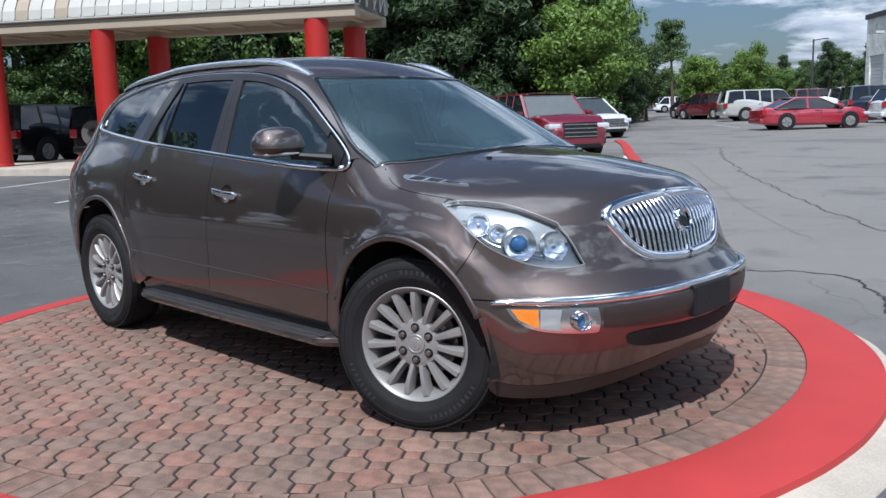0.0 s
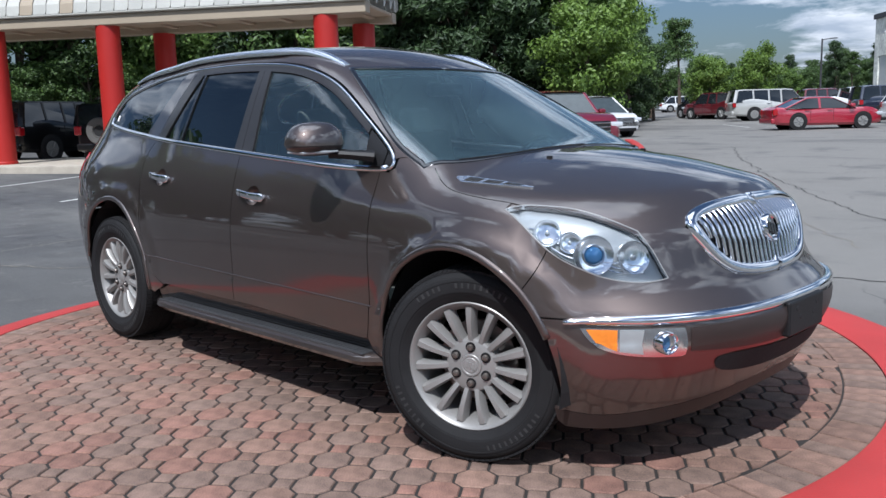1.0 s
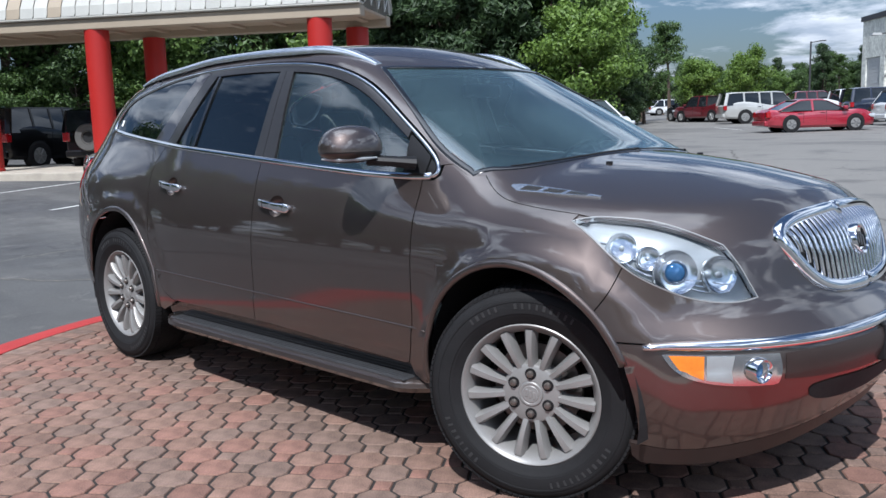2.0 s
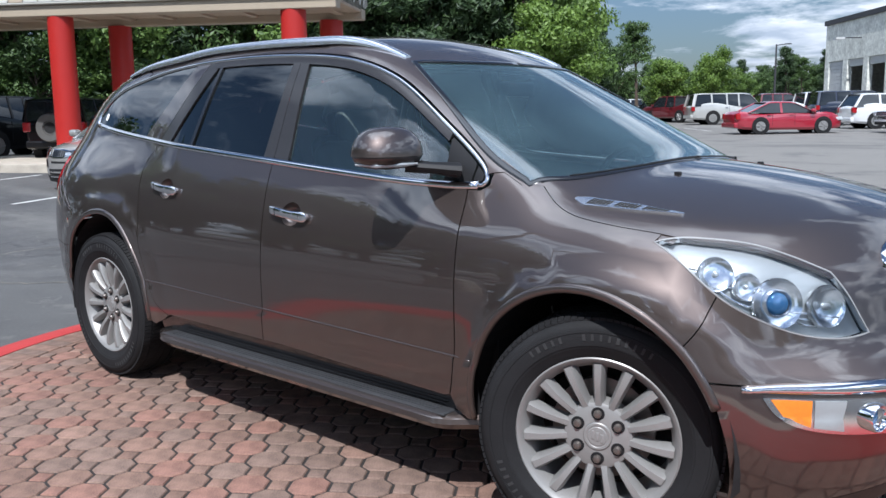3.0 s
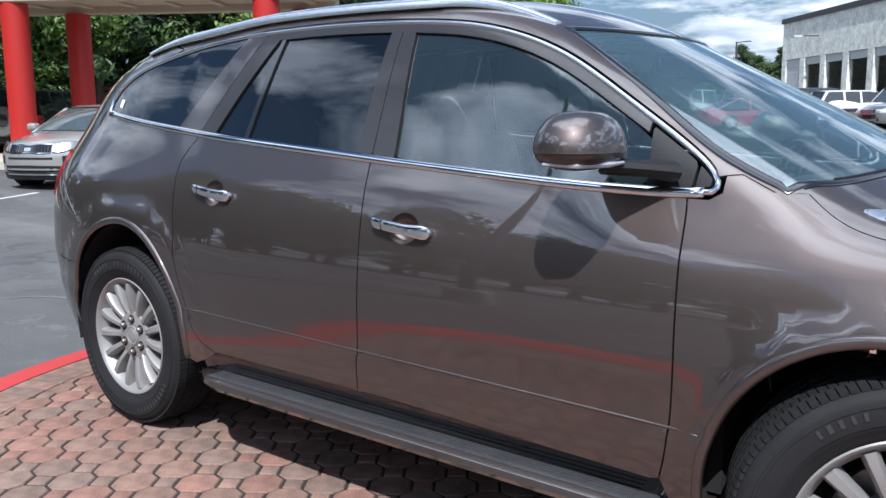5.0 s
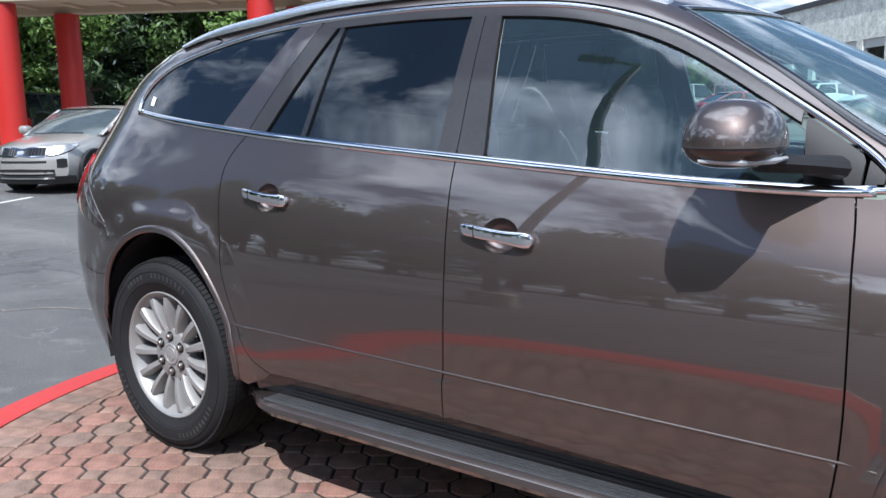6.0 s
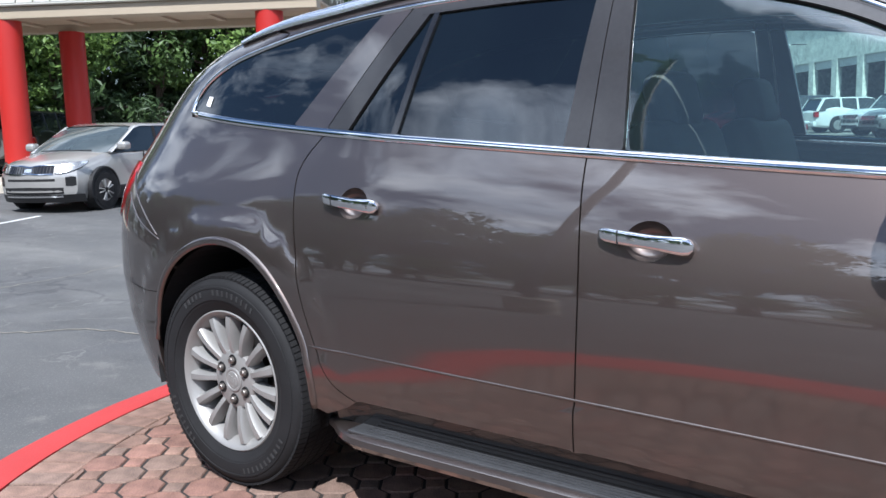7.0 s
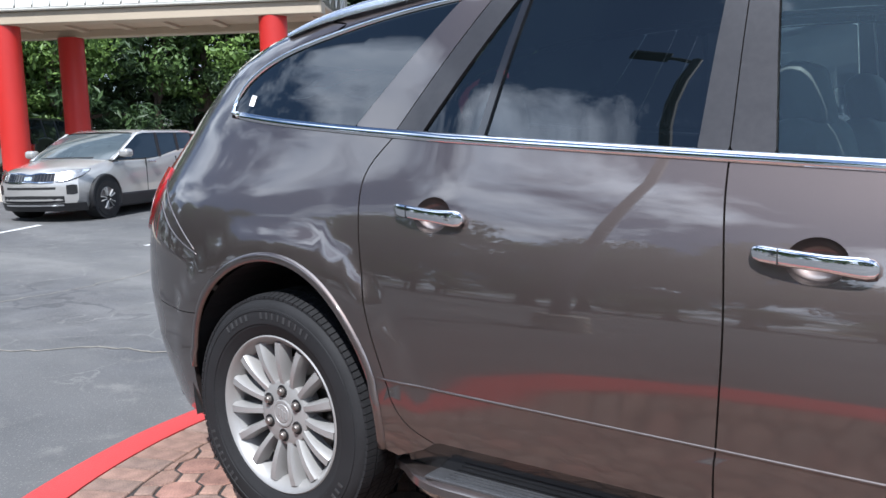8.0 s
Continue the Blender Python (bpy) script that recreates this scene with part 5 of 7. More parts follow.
for k in range(160):
    t = 2 * math.pi * k / 160
    w = ring_out(t) + .05 + .03 * noise.noise((math.cos(t) * 6, math.sin(t) * 6, 0)) + .22 * max(0, math.cos(t - 5.75))**3
    rr.append([bm.verts.new((PAD[0] + r * math.cos(t), PAD[1] + r * math.sin(t), z)) for r, z in ((ring_out(t) - .01, -.026), (ring_out(t) + .02, -.030), (w, -.037), (w + .02, -.06))])
for a, b in zip(rr, rr[1:] + rr[:1]):
    for i in range(3):
        bm.faces.new((a[i], a[i + 1], b[i + 1], b[i]))
apron = part("pavement", bm, M["concrete"], None, smooth=True)
tagged(apron, "narrow worn concrete apron round the pad", "pavement", kind="structure")
bm = bmesh.new()
lathe(bm, [(.001, -.0065), (2.645, -.0065), (2.645, -.1)], 96, "z", (*PAD, 0))
bed = part("brick_pad", bm, M["mortar"], None)
tagged(bed, "round pad of weathered red and grey clay pavers", "paving", kind="structure")

# ---- marks and cracks on the asphalt ----
M["line_paint"] = surface("faded_line_paint", (0.52, 0.52, 0.50), rough=0.8, vary=0.35, scale=6, fine=60)
M["crack"] = surface("tar_crack", (0.018, 0.017, 0.017), rough=0.9, vary=0.3)
M["dust"] = surface("pale_crack_dust", (0.17, 0.155, 0.13), rough=0.95, vary=0.3, scale=7)


def ribbon(name, pts, width, mat, label, category, wobble=0.0, seed=1, raise_=.004):
    """A thin uneven strip lying on the lot."""
    q = curve(pts, 45 * len(pts), power=1)
    t = np.gradient(q, axis=0)
    t /= np.linalg.norm(t, axis=1)[:, None]
    s = np.stack([-t[:, 1], t[:, 0]], 1)
    bm = bmesh.new()
    prev = None
    for i, p in enumerate(q):
        o = (noise.noise((p[0] * 1.7, p[1] * 1.7, seed)) + .45 * noise.noise((p[0] * 6, p[1] * 6, seed)) + .25 * noise.noise((p[0] * 17, p[1] * 17, seed))) * wobble
        w = width * (.55 + .9 * abs(noise.noise((p[0] * 3, p[1] * 3, seed + 9))) + .5 * abs(noise.noise((p[0] * 14, p[1] * 14, seed + 5)))) if wobble > .05 else width
        c = p + s[i] * o
        row = [bm.verts.new((*(c + s[i] * k * w / 2), lot_z(*c) + raise_)) for k in (-1, 1)]
        if prev:
            bm.faces.new((prev[0], prev[1], row[1], row[0]))
        prev = row
    return tagged(part(name, bm, mat, None), label, category, kind="structure")


for i, (pts, w, m) in enumerate((
        ([(-9.0, 22.5), (-5.74, 16.6), (-1.6, 10.4), (.97, 6.8), (4.0, 3.2)], .035, "crack"),
        ([(-8.5, 19.0), (-4.06, 12.5), (-1.23, 8.2), (.71, 5.6)], .028, "dust"),
        ([(.55, 3.7), (1.13, 3.9), (1.52, 3.87), (2.1, 3.2), (2.45, 2.5), (3.6, 1.0)], .04, "crack"),
        ([(.55, 3.0), (.67, 3.92), (.2, 4.6), (-1.2, 5.6)], .03, "crack"),
        ([(-9.5, -2.2), (-5.1, -.08), (-4.08, .44), (-3.2, .9)], .035, "dust"),
        ([(-8.8, 5.5), (-7.0, 2.0), (-6.4, -.8), (-5.6, -3.2)], .03, "dust"),
        ([(-3.5, 13), (1.0, 15.5), (6.5, 17.0)], .05, "crack"),
        ([(-6.0, 27), (-1.0, 30), (4, 31)], .06, "crack"))):
    ribbon("crack", pts, w * .62, M[m], "long crack in the worn asphalt", "crack", .12, i)
for i, (a, b) in enumerate((((-16.0, 2.6), (-17.9, 5.9)), ((-12.2, 2.9), (-13.0, 4.4)), ((-9.1, 3.7), (-10.0, 8.4)), ((-5.6, 12), (-9.6, 18)), ((-16.0, 38.5), (-19.5, 42.5)), ((-8, 41), (-11, 45)))):
    ribbon("parking_line", [a, ((a[0] + b[0]) / 2, (a[1] + b[1]) / 2), b], .10, M["line_paint"], "faded white parking line", "road marking", .004, 30 + i)

# red kerb island beside the parked red SUV
def kerb(pts, width, mat, label):
    q = curve(pts, 40, power=1)
    t = np.gradient(q, axis=0)
    t /= np.linalg.norm(t, axis=1)[:, None]
    s = np.stack([-t[:, 1], t[:, 0]], 1)
    bm = bmesh.new()
    rows = []
    for i, p in enumerate(q):
        z = lot_z(*p)
        rows.append([bm.verts.new((*(p + s[i] * k), z + h)) for k, h in ((-width / 2, -.05), (-width / 2, .04), (-width / 2 + .02, .055), (width / 2 - .02, .055), (width / 2, .04), (width / 2, -.05))])
    for a, b in zip(rows, rows[1:]):
        for k in range(5):
            bm.faces.new((a[k], a[k + 1], b[k + 1], b[k]))
    bm.faces.new(rows[0]); bm.faces.new(rows[-1][::-1])
    return tagged(part("kerb", bm, mat, None, smooth=True, sharp=40), label, "kerb", kind="structure")


kerb([(-7.9, 15.9), (-8.75, 17.1), (-10.1, 19.0), (-12.4, 22.4), (-14.8, 25.6)], .30, M["red_paint"], "red painted kerb of a planted island")

# ---- drive-through canopy ----
M["red_column"] = surface("red_column_paint", (0.36, 0.015, 0.011), rough=0.45, vary=0.08, scale=1.5)
M["beige"] = surface("beige_fascia", (0.33, 0.275, 0.205), rough=0.55, vary=0.08, scale=1.2)
M["roof_sheet"] = surface("pale_roof_sheet", (0.46, 0.455, 0.415), rough=0.42, metal=0.15, vary=0.12, scale=1.0, pieces=0.10)
M["soffit"] = surface("tan_soffit", (0.36, 0.29, 0.22), rough=0.7, vary=0.12)
CU = Vector((.836, .549, 0)).normalized()
CV = Vector((-CU.y, CU.x, 0))
CD = Vector((-14.1, 10.6, 0))
canopy = thing("canopy", "drive-through canopy with red columns and a ribbed vaulted roof", "canopy")


def cbox(name, a0, b0, z0, a1, b1, z1, mat, parent=None, label="", bevel=.02):
    bm = bmesh.new()
    box(bm, a0, b0, z0, a1, b1, z1, bevel, 1)
    bm.transform(Matrix.Translation(CD) @ Matrix((CU, CV, (0, 0, 1))).transposed().to_4x4())
    return part(name, bm, mat, parent or canopy, label)


for along, depth in ((0, 0), (-6.1, 0), (-9.6, 0), (-15.7, 0), (.25, 2.5), (-5.85, 2.5), (-15.5, 2.5)):
    p = CD + CU * along + CV * depth
    z0 = lot_z(p.x, p.y)
    bm = bmesh.new()
    lathe(bm, [(.001, z0 - .1), (.31, z0 - .1), (.31, 3.93), (.001, 3.93)], 32, "z", (p.x, p.y, 0))
    col = part("column", bm, M["red_column"], canopy, "round red column", smooth=True, sharp=40)
    bm = bmesh.new()
    lathe(bm, [(.33, z0 + .1), (.33, z0 + .22), (.312, z0 + .24)], 32, "z", (p.x, p.y, 0))
    part("column_collar", bm, M["red_column"], col)
cbox("front_beam", -20, -.32, 3.92, 1.15, .10, 4.20, M["beige"])
cbox("gutter", -20.02, -.42, 4.20, 1.18, -.05, 4.26, M["roof_sheet"])
cbox("back_beam", -20, 2.3, 3.92, 1.15, 2.70, 4.20, M["beige"])
cbox("soffit", -20, .09, 4.10, 1.12, 2.31, 4.18, M["soffit"])
for k in range(18):
    cbox("soffit_rib", -19.6 + k * 1.18, .10, 4.04, -19.40 + k * 1.18, 2.3, 4.10, M["soffit"], bevel=0)
# vaulted roof sheets with standing seams
arc = [(-.42 + 3.2 * (1 - math.cos(t)) / 2, 4.26 + 1.15 * math.sin(t)) for t in np.linspace(0, math.pi, 15)]
for k in range(53):
    a0 = -20 + k * .40
    bm = bmesh.new()
    rows = [[bm.verts.new((a, b, z)) for a in (a0 + .004, a0 + .37, a0 + .375, a0 + .396)] for b, z in arc]
    for r, (b, z) in zip(rows, arc):
        r[2].co.z += .05; r[3].co.z += .05
    for r0, r1 in zip(rows, rows[1:]):
        for i in range(3):
            bm.faces.new((r0[i], r0[i + 1], r1[i + 1], r1[i]))
    bm.transform(Matrix.Translation(CD) @ Matrix((CU, CV, (0, 0, 1))).transposed().to_4x4())
    part("roof_sheet", bm, M["beige"] if k in (29, 32) else M["roof_sheet"], canopy)
# open truss at the end
for i in range(7):
    (b0, z0), (b1, z1) = arc[i * 2], arc[i * 2 + 2]
    for p, q in (((b0, z0), (b1, z1)), ((b0, 4.28), (b1, z1)), ((b1, 4.28), (b1, z1))):
        bm = bmesh.new()
        tube(bm, [CD + CU * 1.12 + CV * p[0] + Vector((0, 0, p[1])), CD + CU * 1.12 + CV * q[0] + Vector((0, 0, q[1]))], .025, 6)
        part("truss_bar", bm, M["roof_sheet"], canopy)
slab_at = [CD + CU * a + CV * b for a, b in ((-20, -1.3), (1.6, -1.3), (1.9, -1.0), (1.9, 3.6), (1.6, 3.9), (-20, 3.9))]
bm = bmesh.new()
prism(bm, [(p.x, p.y) for p in slab_at], -.1, .30, .02)
tagged(part("pavement", bm, M["concrete"], None), "raised concrete island under the canopy", "pavement", kind="structure")

# ---- workshop building ----
M["stone_wall"] = surface("white_aggregate_wall", (0.62, 0.63, 0.58), rough=0.9, vary=0.35, scale=1.6, fine=5.0, bump=0.5)
M["cap"] = surface("dark_parapet", (0.035, 0.035, 0.04), rough=0.6, vary=0.15)
M["shutter"] = surface("grey_shutter", (0.45, 0.46, 0.46), rough=0.5, vary=0.1)
M["bay_dark"] = surface("dark_bay", (0.05, 0.05, 0.05), rough=0.9, vary=0.4, scale=.4)
BU = Vector((.636, -.772, 0)).normalized()
BV = Vector((-BU.y, BU.x, 0))
BC = Vector((-23.0, 76.4, 0))
shop = thing("workshop", "pale stone-faced workshop with a row of open service bays", "building")


def bbox(name, a0, b0, z0, a1, b1, z1, mat, parent=None, label="", bevel=0):
    bm = bmesh.new()
    box(bm, a0, b0, z0, a1, b1, z1, bevel, 1)
    bm.transform(Matrix.Translation(BC) @ Matrix((BU, BV, (0, 0, 1))).transposed().to_4x4())
    return part(name, bm, mat, parent or shop, label)


bbox("upper_wall", 0, 0, 5.5, 46, .4, 8.6, M["stone_wall"])
bbox("parapet", -.15, -.15, 8.6, 46, .5, 9.0, M["cap"])
bbox("side_wall", 0, .4, 0, .4, 18, 8.6, M["stone_wall"])
bbox("roof", .4, .4, 8.2, 46, 18, 8.5, M["cap"])
bbox("back_wall", .4, 12, 0, 46, 12.3, 8.2, M["bay_dark"])
for k in range(12):
    a = k * 3.75
    bbox("pier", a, 0, 0, a + .85, .4, 5.5, M["stone_wall"])
    if k in (0, 6, 7):
        sh = bbox("shutter", a + .85, .15, 0, a + 3.75, .2, 5.5, M["shutter"])
        for j in range(18):
            bbox("shutter_slat", a + .86, .11, .02 + j * .3, a + 3.74, .15, .27 + j * .3, M["shutter"], sh)
    else:
        fr = bbox("bay_door", a + .85, .16, 4.9, a + 3.75, .26, 5.5, M["shutter"], label="rolled-up bay door")
bbox("wall_lamp_arm", 6.9, -1.6, 7.0, 7.0, 0, 7.08, M["cap"])
bbox("wall_lamp", 6.6, -2.1, 6.9, 7.3, -1.4, 7.08, M["shutter"])


# ---- lamp posts ----
def lamp_post(x, y, top, turn, reach=.9):
    z0 = lot_z(x, y)
    post = thing("street_lamp", "dark metal car park lamp post", "lamp post", "lamp posts", at=pose(x, y, 0, 0, 0, turn))
    bm = bmesh.new()
    tube(bm, [(0, 0, z0 + .5), (0, 0, top)], [.085, .06], 12)
    part("pole", bm, M["cap"], post, smooth=True)
    bm = bmesh.new()
    lathe(bm, [(.001, z0 - .05), (.25, z0 - .05), (.25, z0 + .52), (.23, z0 + .55), (.001, z0 + .55)], 24, "z")
    part("footing", bm, M["concrete"], post)
    bm = bmesh.new()
    tube(bm, [(0, 0, top - .08), (reach * .5, 0, top - .04), (reach, 0, top - .02)], .035, 8)
    part("arm", bm, M["cap"], post)
    bm = bmesh.new()
    box(bm, reach - .05, -.13, top - .05, reach + .40, .13, top + .02, .02)
    part("lamp_head", bm, M["cap"], post)
    return post


lamp_post(-3.0, -5.5, 6.95, 150, .35)
lamp_post(-22.6, 64.0, 6.4, 0, .7)

# ---- parked vehicles ----
M["car_glass"] = surface("dark_car_glass", (0.012, 0.015, 0.018), rough=0.04, vary=0.1, coat=0.4, spec=0.5)
M["clear_glass"] = surface("pale_windshield", (0.05, 0.062, 0.066), rough=0.04, vary=0.2, coat=0.0, spec=0.6)
M["head_lens"] = surface("headlamp_lens", (0.62, 0.65, 0.68), rough=0.1, metal=0.3, vary=0.15, coat=1.0)
M["worn_rubber"] = surface("worn_grey_rubber", (0.075, 0.073, 0.07), rough=0.8, vary=0.2)
M["swept_lens"] = surface("grey_lamp_lens", (0.24, 0.255, 0.27), rough=0.15, metal=0.7, vary=0.2, coat=1.0)
M["wheel_silver"] = surface("wheel_silver", (0.24, 0.24, 0.235), rough=0.4, metal=0.2, vary=0.1)
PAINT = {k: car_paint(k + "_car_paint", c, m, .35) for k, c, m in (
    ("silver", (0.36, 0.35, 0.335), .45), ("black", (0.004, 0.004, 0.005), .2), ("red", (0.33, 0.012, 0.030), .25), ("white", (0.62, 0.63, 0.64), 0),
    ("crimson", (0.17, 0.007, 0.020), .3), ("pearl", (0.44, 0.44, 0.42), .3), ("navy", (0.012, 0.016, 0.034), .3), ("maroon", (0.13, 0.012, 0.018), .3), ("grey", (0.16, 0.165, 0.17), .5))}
black_shader = PAINT["black"].node_tree.nodes["Principled BSDF"]
black_shader.inputs["Coat IOR"].default_value, black_shader.inputs["Specular IOR Level"].default_value = 1.35, 0.2


def loft(bm, stations, ring):
    rows = [[bm.verts.new(p) for p in ring(*s)] for s in stations]
    n = len(rows[0])
    for a, b in zip(rows, rows[1:]):
        for i in range(n - 1):
            bm.faces.new((a[i], a[i + 1], b[i + 1], b[i]))
    bm.faces.new(rows[0][::-1])
    bm.faces.new(rows[-1])


def parked(name, label, category, x, y, heading, paint, L=4.8, W=1.86, H=1.7, belt_h=1.0, hood_h=1.0, hood=1.15, rake=.75, tail=.35, boot=0.0, bed=0.0, wheel_r=.36, clear=.22, spare=False, wheelbase=.57, lower=None, tall_grille=False, front_gl="clear_glass", modern=False):
    """A parked car seen from some way off; +x is ahead. hood, boot and bed are lengths, rake and tail how far the glass leans."""
    z0 = lot_z(x, y)
    root = thing(name, label, category, "parked vehicles", at=pose(x, y, z0, 0, 0, heading))
    body_m = PAINT[paint]
    hx, w = L / 2, W / 2
    cab_f, cab_r = hx - hood, -hx + .06 + boot + bed
    deck_r = belt_h if not boot else belt_h + .02
    if bed:
        deck_r = belt_h - .02
    top = spline([(-hx, deck_r - .10), (-hx + .12, deck_r), (cab_r, deck_r), (0, belt_h), (cab_f, hood_h), (hx - .25, hood_h - .13), (hx, hood_h - .34)])
    if modern:
        top = spline([(-hx, deck_r - .10), (-hx + .12, deck_r), (cab_r, deck_r), (0, belt_h), (cab_f, hood_h), (hx - .55, hood_h - .07), (hx - .25, hood_h - .125), (hx - .10, hood_h - .165), (hx, hood_h - .21)])
    def nose(p):
        """Rounds a modern nose in plan and leans it back above the bumper."""
        if not modern:
            return p
        k = max(0, min(1, (p[0] - .2) / (hx - .2)))
        k = k * k * (3 - 2 * k)
        return (p[0] - .36 * (abs(p[1]) / w)**2.6 * k - .16 * max(0, (p[2] - .60) / .30)**1.6 * k**3 - .05 * max(0, (.34 - p[2]) / .14) * k**3, p[1], p[2])
    def ring(u, sq):
        zt, zb = float(top(u)), clear + .10 * (abs(u) / hx)**6
        ww = w * (1 - .10 * (abs(u) / hx)**5) * sq
        half = [(0, zb), (ww * .90, zb), (ww * .985, zb + .10), (ww, zb + .30), (ww * .995, zt - .22), (ww * .965, zt - .07), (ww * .90, zt - .012), (0, zt + .02)]
        if modern:
            half[-1:] = [(ww * .60, zt + .004), (ww * .3, zt + .016), (0, zt + .02)]
        return [nose((u, -a, b)) for a, b in half] + [nose((u, a, b)) for a, b in reversed(half[1:-1])] + [nose((u, 0, zb))]
    bm = bmesh.new()
    st = [(-hx, .86), (-hx + .05, .94), (-hx + .18, 1)] + [(v, 1) for v in np.linspace(-hx + .4, hx - .5, 14)] + [(hx - .28, .985), (hx - .12, .93), (hx - .02, .85), (hx, .80)]
    if modern:
        st[-4:] = [(v, 1) for v in (hx - .40, hx - .30, hx - .20, hx - .12, hx - .05, hx)]
    loft(bm, st, ring)
    if modern:
        bm.faces.ensure_lookup_table()
        bm.faces.remove(bm.faces[-1])
        lv = ring(hx, 1)[1:9]
        rows = [[bm.verts.new(nose((hx, -q[1] * k / 6, q[2] + (.004 if j == 7 else 0)))) for k in range(-6, 7)] for j, q in enumerate(lv)]
        for a, b in zip(rows, rows[1:]):
            for k in range(12):
                bm.faces.new((a[k], a[k + 1], b[k + 1], b[k]))
    body_ob = part("body", bm, body_m, root, smooth=True, sharp=32)
    for s in ((-1, 1) if lower else ()):
        bm = bmesh.new()
        box(bm, -hx + .5, s * (w - .10), clear - .01, hx - .55, s * (w + .010), clear + .25, .04)
        part("lower_cladding", bm, M["black"], root)
    # cabin: glass block with roof and posts
    zr = H - .03
    zt_f, zt_r = hood_h, deck_r
    inset = .13 * (H - belt_h) / .65
    base = [(cab_f, zt_f - .03), (cab_f - rake, zr - .05), (cab_r + tail, zr - .05), (cab_r + .02, zt_r - .03)]
    wb, wt = w * .955, w * .955 - inset
    def cab(v, z):
        k = (z - (belt_h - .03)) / (zr - belt_h - .02)
        return wb + (wt - wb) * max(0, k)
    for s in (-1, 1):
        bm = bmesh.new()
        bm.faces.new([bm.verts.new((u, s * cab(u, z), z)) for u, z in base])
        part("side_window", bm, M["car_glass"], root)
    for nm, i in (("windshield", 0), ("rear_window", 2)):
        bm = bmesh.new()
        if modern and i == 0:
            grid = []
            for k in np.linspace(0, 1, 7):
                u, z = base[0][0] + (base[1][0] - base[0][0]) * k, base[0][1] + (base[1][1] - base[0][1]) * k
                grid.append([bm.verts.new((u + .16 * (1 - v * v) * (1 - .5 * k), v * cab(u, z), z + .03 * math.sin(k * math.pi))) for v in np.linspace(-1, 1, 11)])
            for a, b in zip(grid, grid[1:]):
                for v in range(10):
                    bm.faces.new((a[v], a[v + 1], b[v + 1], b[v]))
            part(nm, bm, M[front_gl], root, smooth=True)
            continue
        p = [(*base[i],), (*base[i + 1],)]
        bm.faces.new([bm.verts.new(q) for q in ((p[0][0], -cab(*p[0]), p[0][1]), (p[0][0], cab(*p[0]), p[0][1]), (p[1][0], cab(*p[1]), p[1][1]), (p[1][0], -cab(*p[1]), p[1][1]))])
        part(nm, bm, M[front_gl] if i == 0 else M["car_glass"], root)
    bm = bmesh.new()
    rows = []
    for u in np.linspace(base[2][0] - .05, base[1][0] + .05, 9):
        e = min(1, (u - base[2][0] + .05) / .25, (base[1][0] + .05 - u) / .25)
        zz = zr - .05 + .05 * math.sqrt(max(0, e))
        rows.append([bm.verts.new((u, sy * wt, zz + dz)) for sy, dz in ((-1.02, -.05), (-1.0, -.012), (-.85, .012), (0, .03), (.85, .012), (1.0, -.012), (1.02, -.05))])
    for a, b in zip(rows, rows[1:]):
        for i in range(6):
            bm.faces.new((a[i], a[i + 1], b[i + 1], b[i]))
        bm.faces.new((a[0], b[0], b[6], a[6]))
    part("roof", bm, body_m, root, smooth=True, sharp=50)
    span = base[1][0] - base[2][0]
    posts = [(base[0], base[1], .055), (base[3], base[2], .10 if not bed else .06)]
    mids = [.5] if span < 1.6 else ([.36, .70] if span < 2.6 else [.30, .58, .80])
    for k in mids:
        u = base[2][0] + span * k
        posts.append(((u, belt_h - .03), (u - .03, zr - .05), .05))
    for s in (-1, 1):
        for (u0, za), (u1, zb), r in posts:
            bm = bmesh.new()
            tube(bm, [(u0, s * (cab(u0, za) + .003), za), (u1, s * (cab(u1, zb) + .003), zb)], r, 6, flat=.28)
            part("post", bm, body_m if r > .05 or not modern else M["black"], root)
        bm = bmesh.new()
        box(bm, cab_f - .12, s * (w + .02), belt_h + .0, cab_f - .32, s * (w + .22), belt_h + .15, .05)
        part("mirror", bm, body_m if paint != "white" else M["black"], root)
        # door handles and seams
        for k, u in enumerate(([cab_f - 1.15, cab_f - 2.15] if not bed else [cab_f - 1.1, cab_f - 2.0])):
            bm = bmesh.new()
            box(bm, u - .10, s * (w - .01), belt_h - .13, u + .10, s * (w + .035), belt_h - .09, .01)
            part("door_handle", bm, M["satin"] if paint in ("silver", "pearl") else body_m, root)
            bm = bmesh.new()
            box(bm, u + .16, s * (w - .02), clear + .2, u + .172, s * (w + .002), belt_h - .03)
            part("door_seam", bm, M["dark"], root)
    # wheels in dark arches
    for u in (hx - (1 - wheelbase) * L * .46, hx - (1 - wheelbase) * L * .46 - wheelbase * L):
        for s in (-1, 1):
            bm = bmesh.new()
            lathe(bm, [(.001, s * (w - .25)), (wheel_r + .055, s * (w - .25)), (wheel_r + .055, s * (w + .004)), (wheel_r * .7, s * (w + .004))], 28, "y", (u, 0, wheel_r + .02))
            part("wheel_arch", bm, M["dark"], root)
            if modern:
                bm = bmesh.new()
                lathe(bm, [(wheel_r + .04, s * (w - .12)), (wheel_r + .04, s * (w + .012)), (wheel_r + .055, s * (w + .020)), (wheel_r + .078, s * (w + .014)), (wheel_r + .088, s * (w - .06))], 36, "y", (u, 0, wheel_r + .03))
                bmesh.ops.bisect_plane(bm, geom=bm.verts[:] + bm.edges[:] + bm.faces[:], plane_co=(0, 0, clear + .06), plane_no=(0, 0, -1), clear_outer=True)
                part("arch_trim", bm, M["black"], root, "black plastic arch trim", smooth=True, sharp=40)
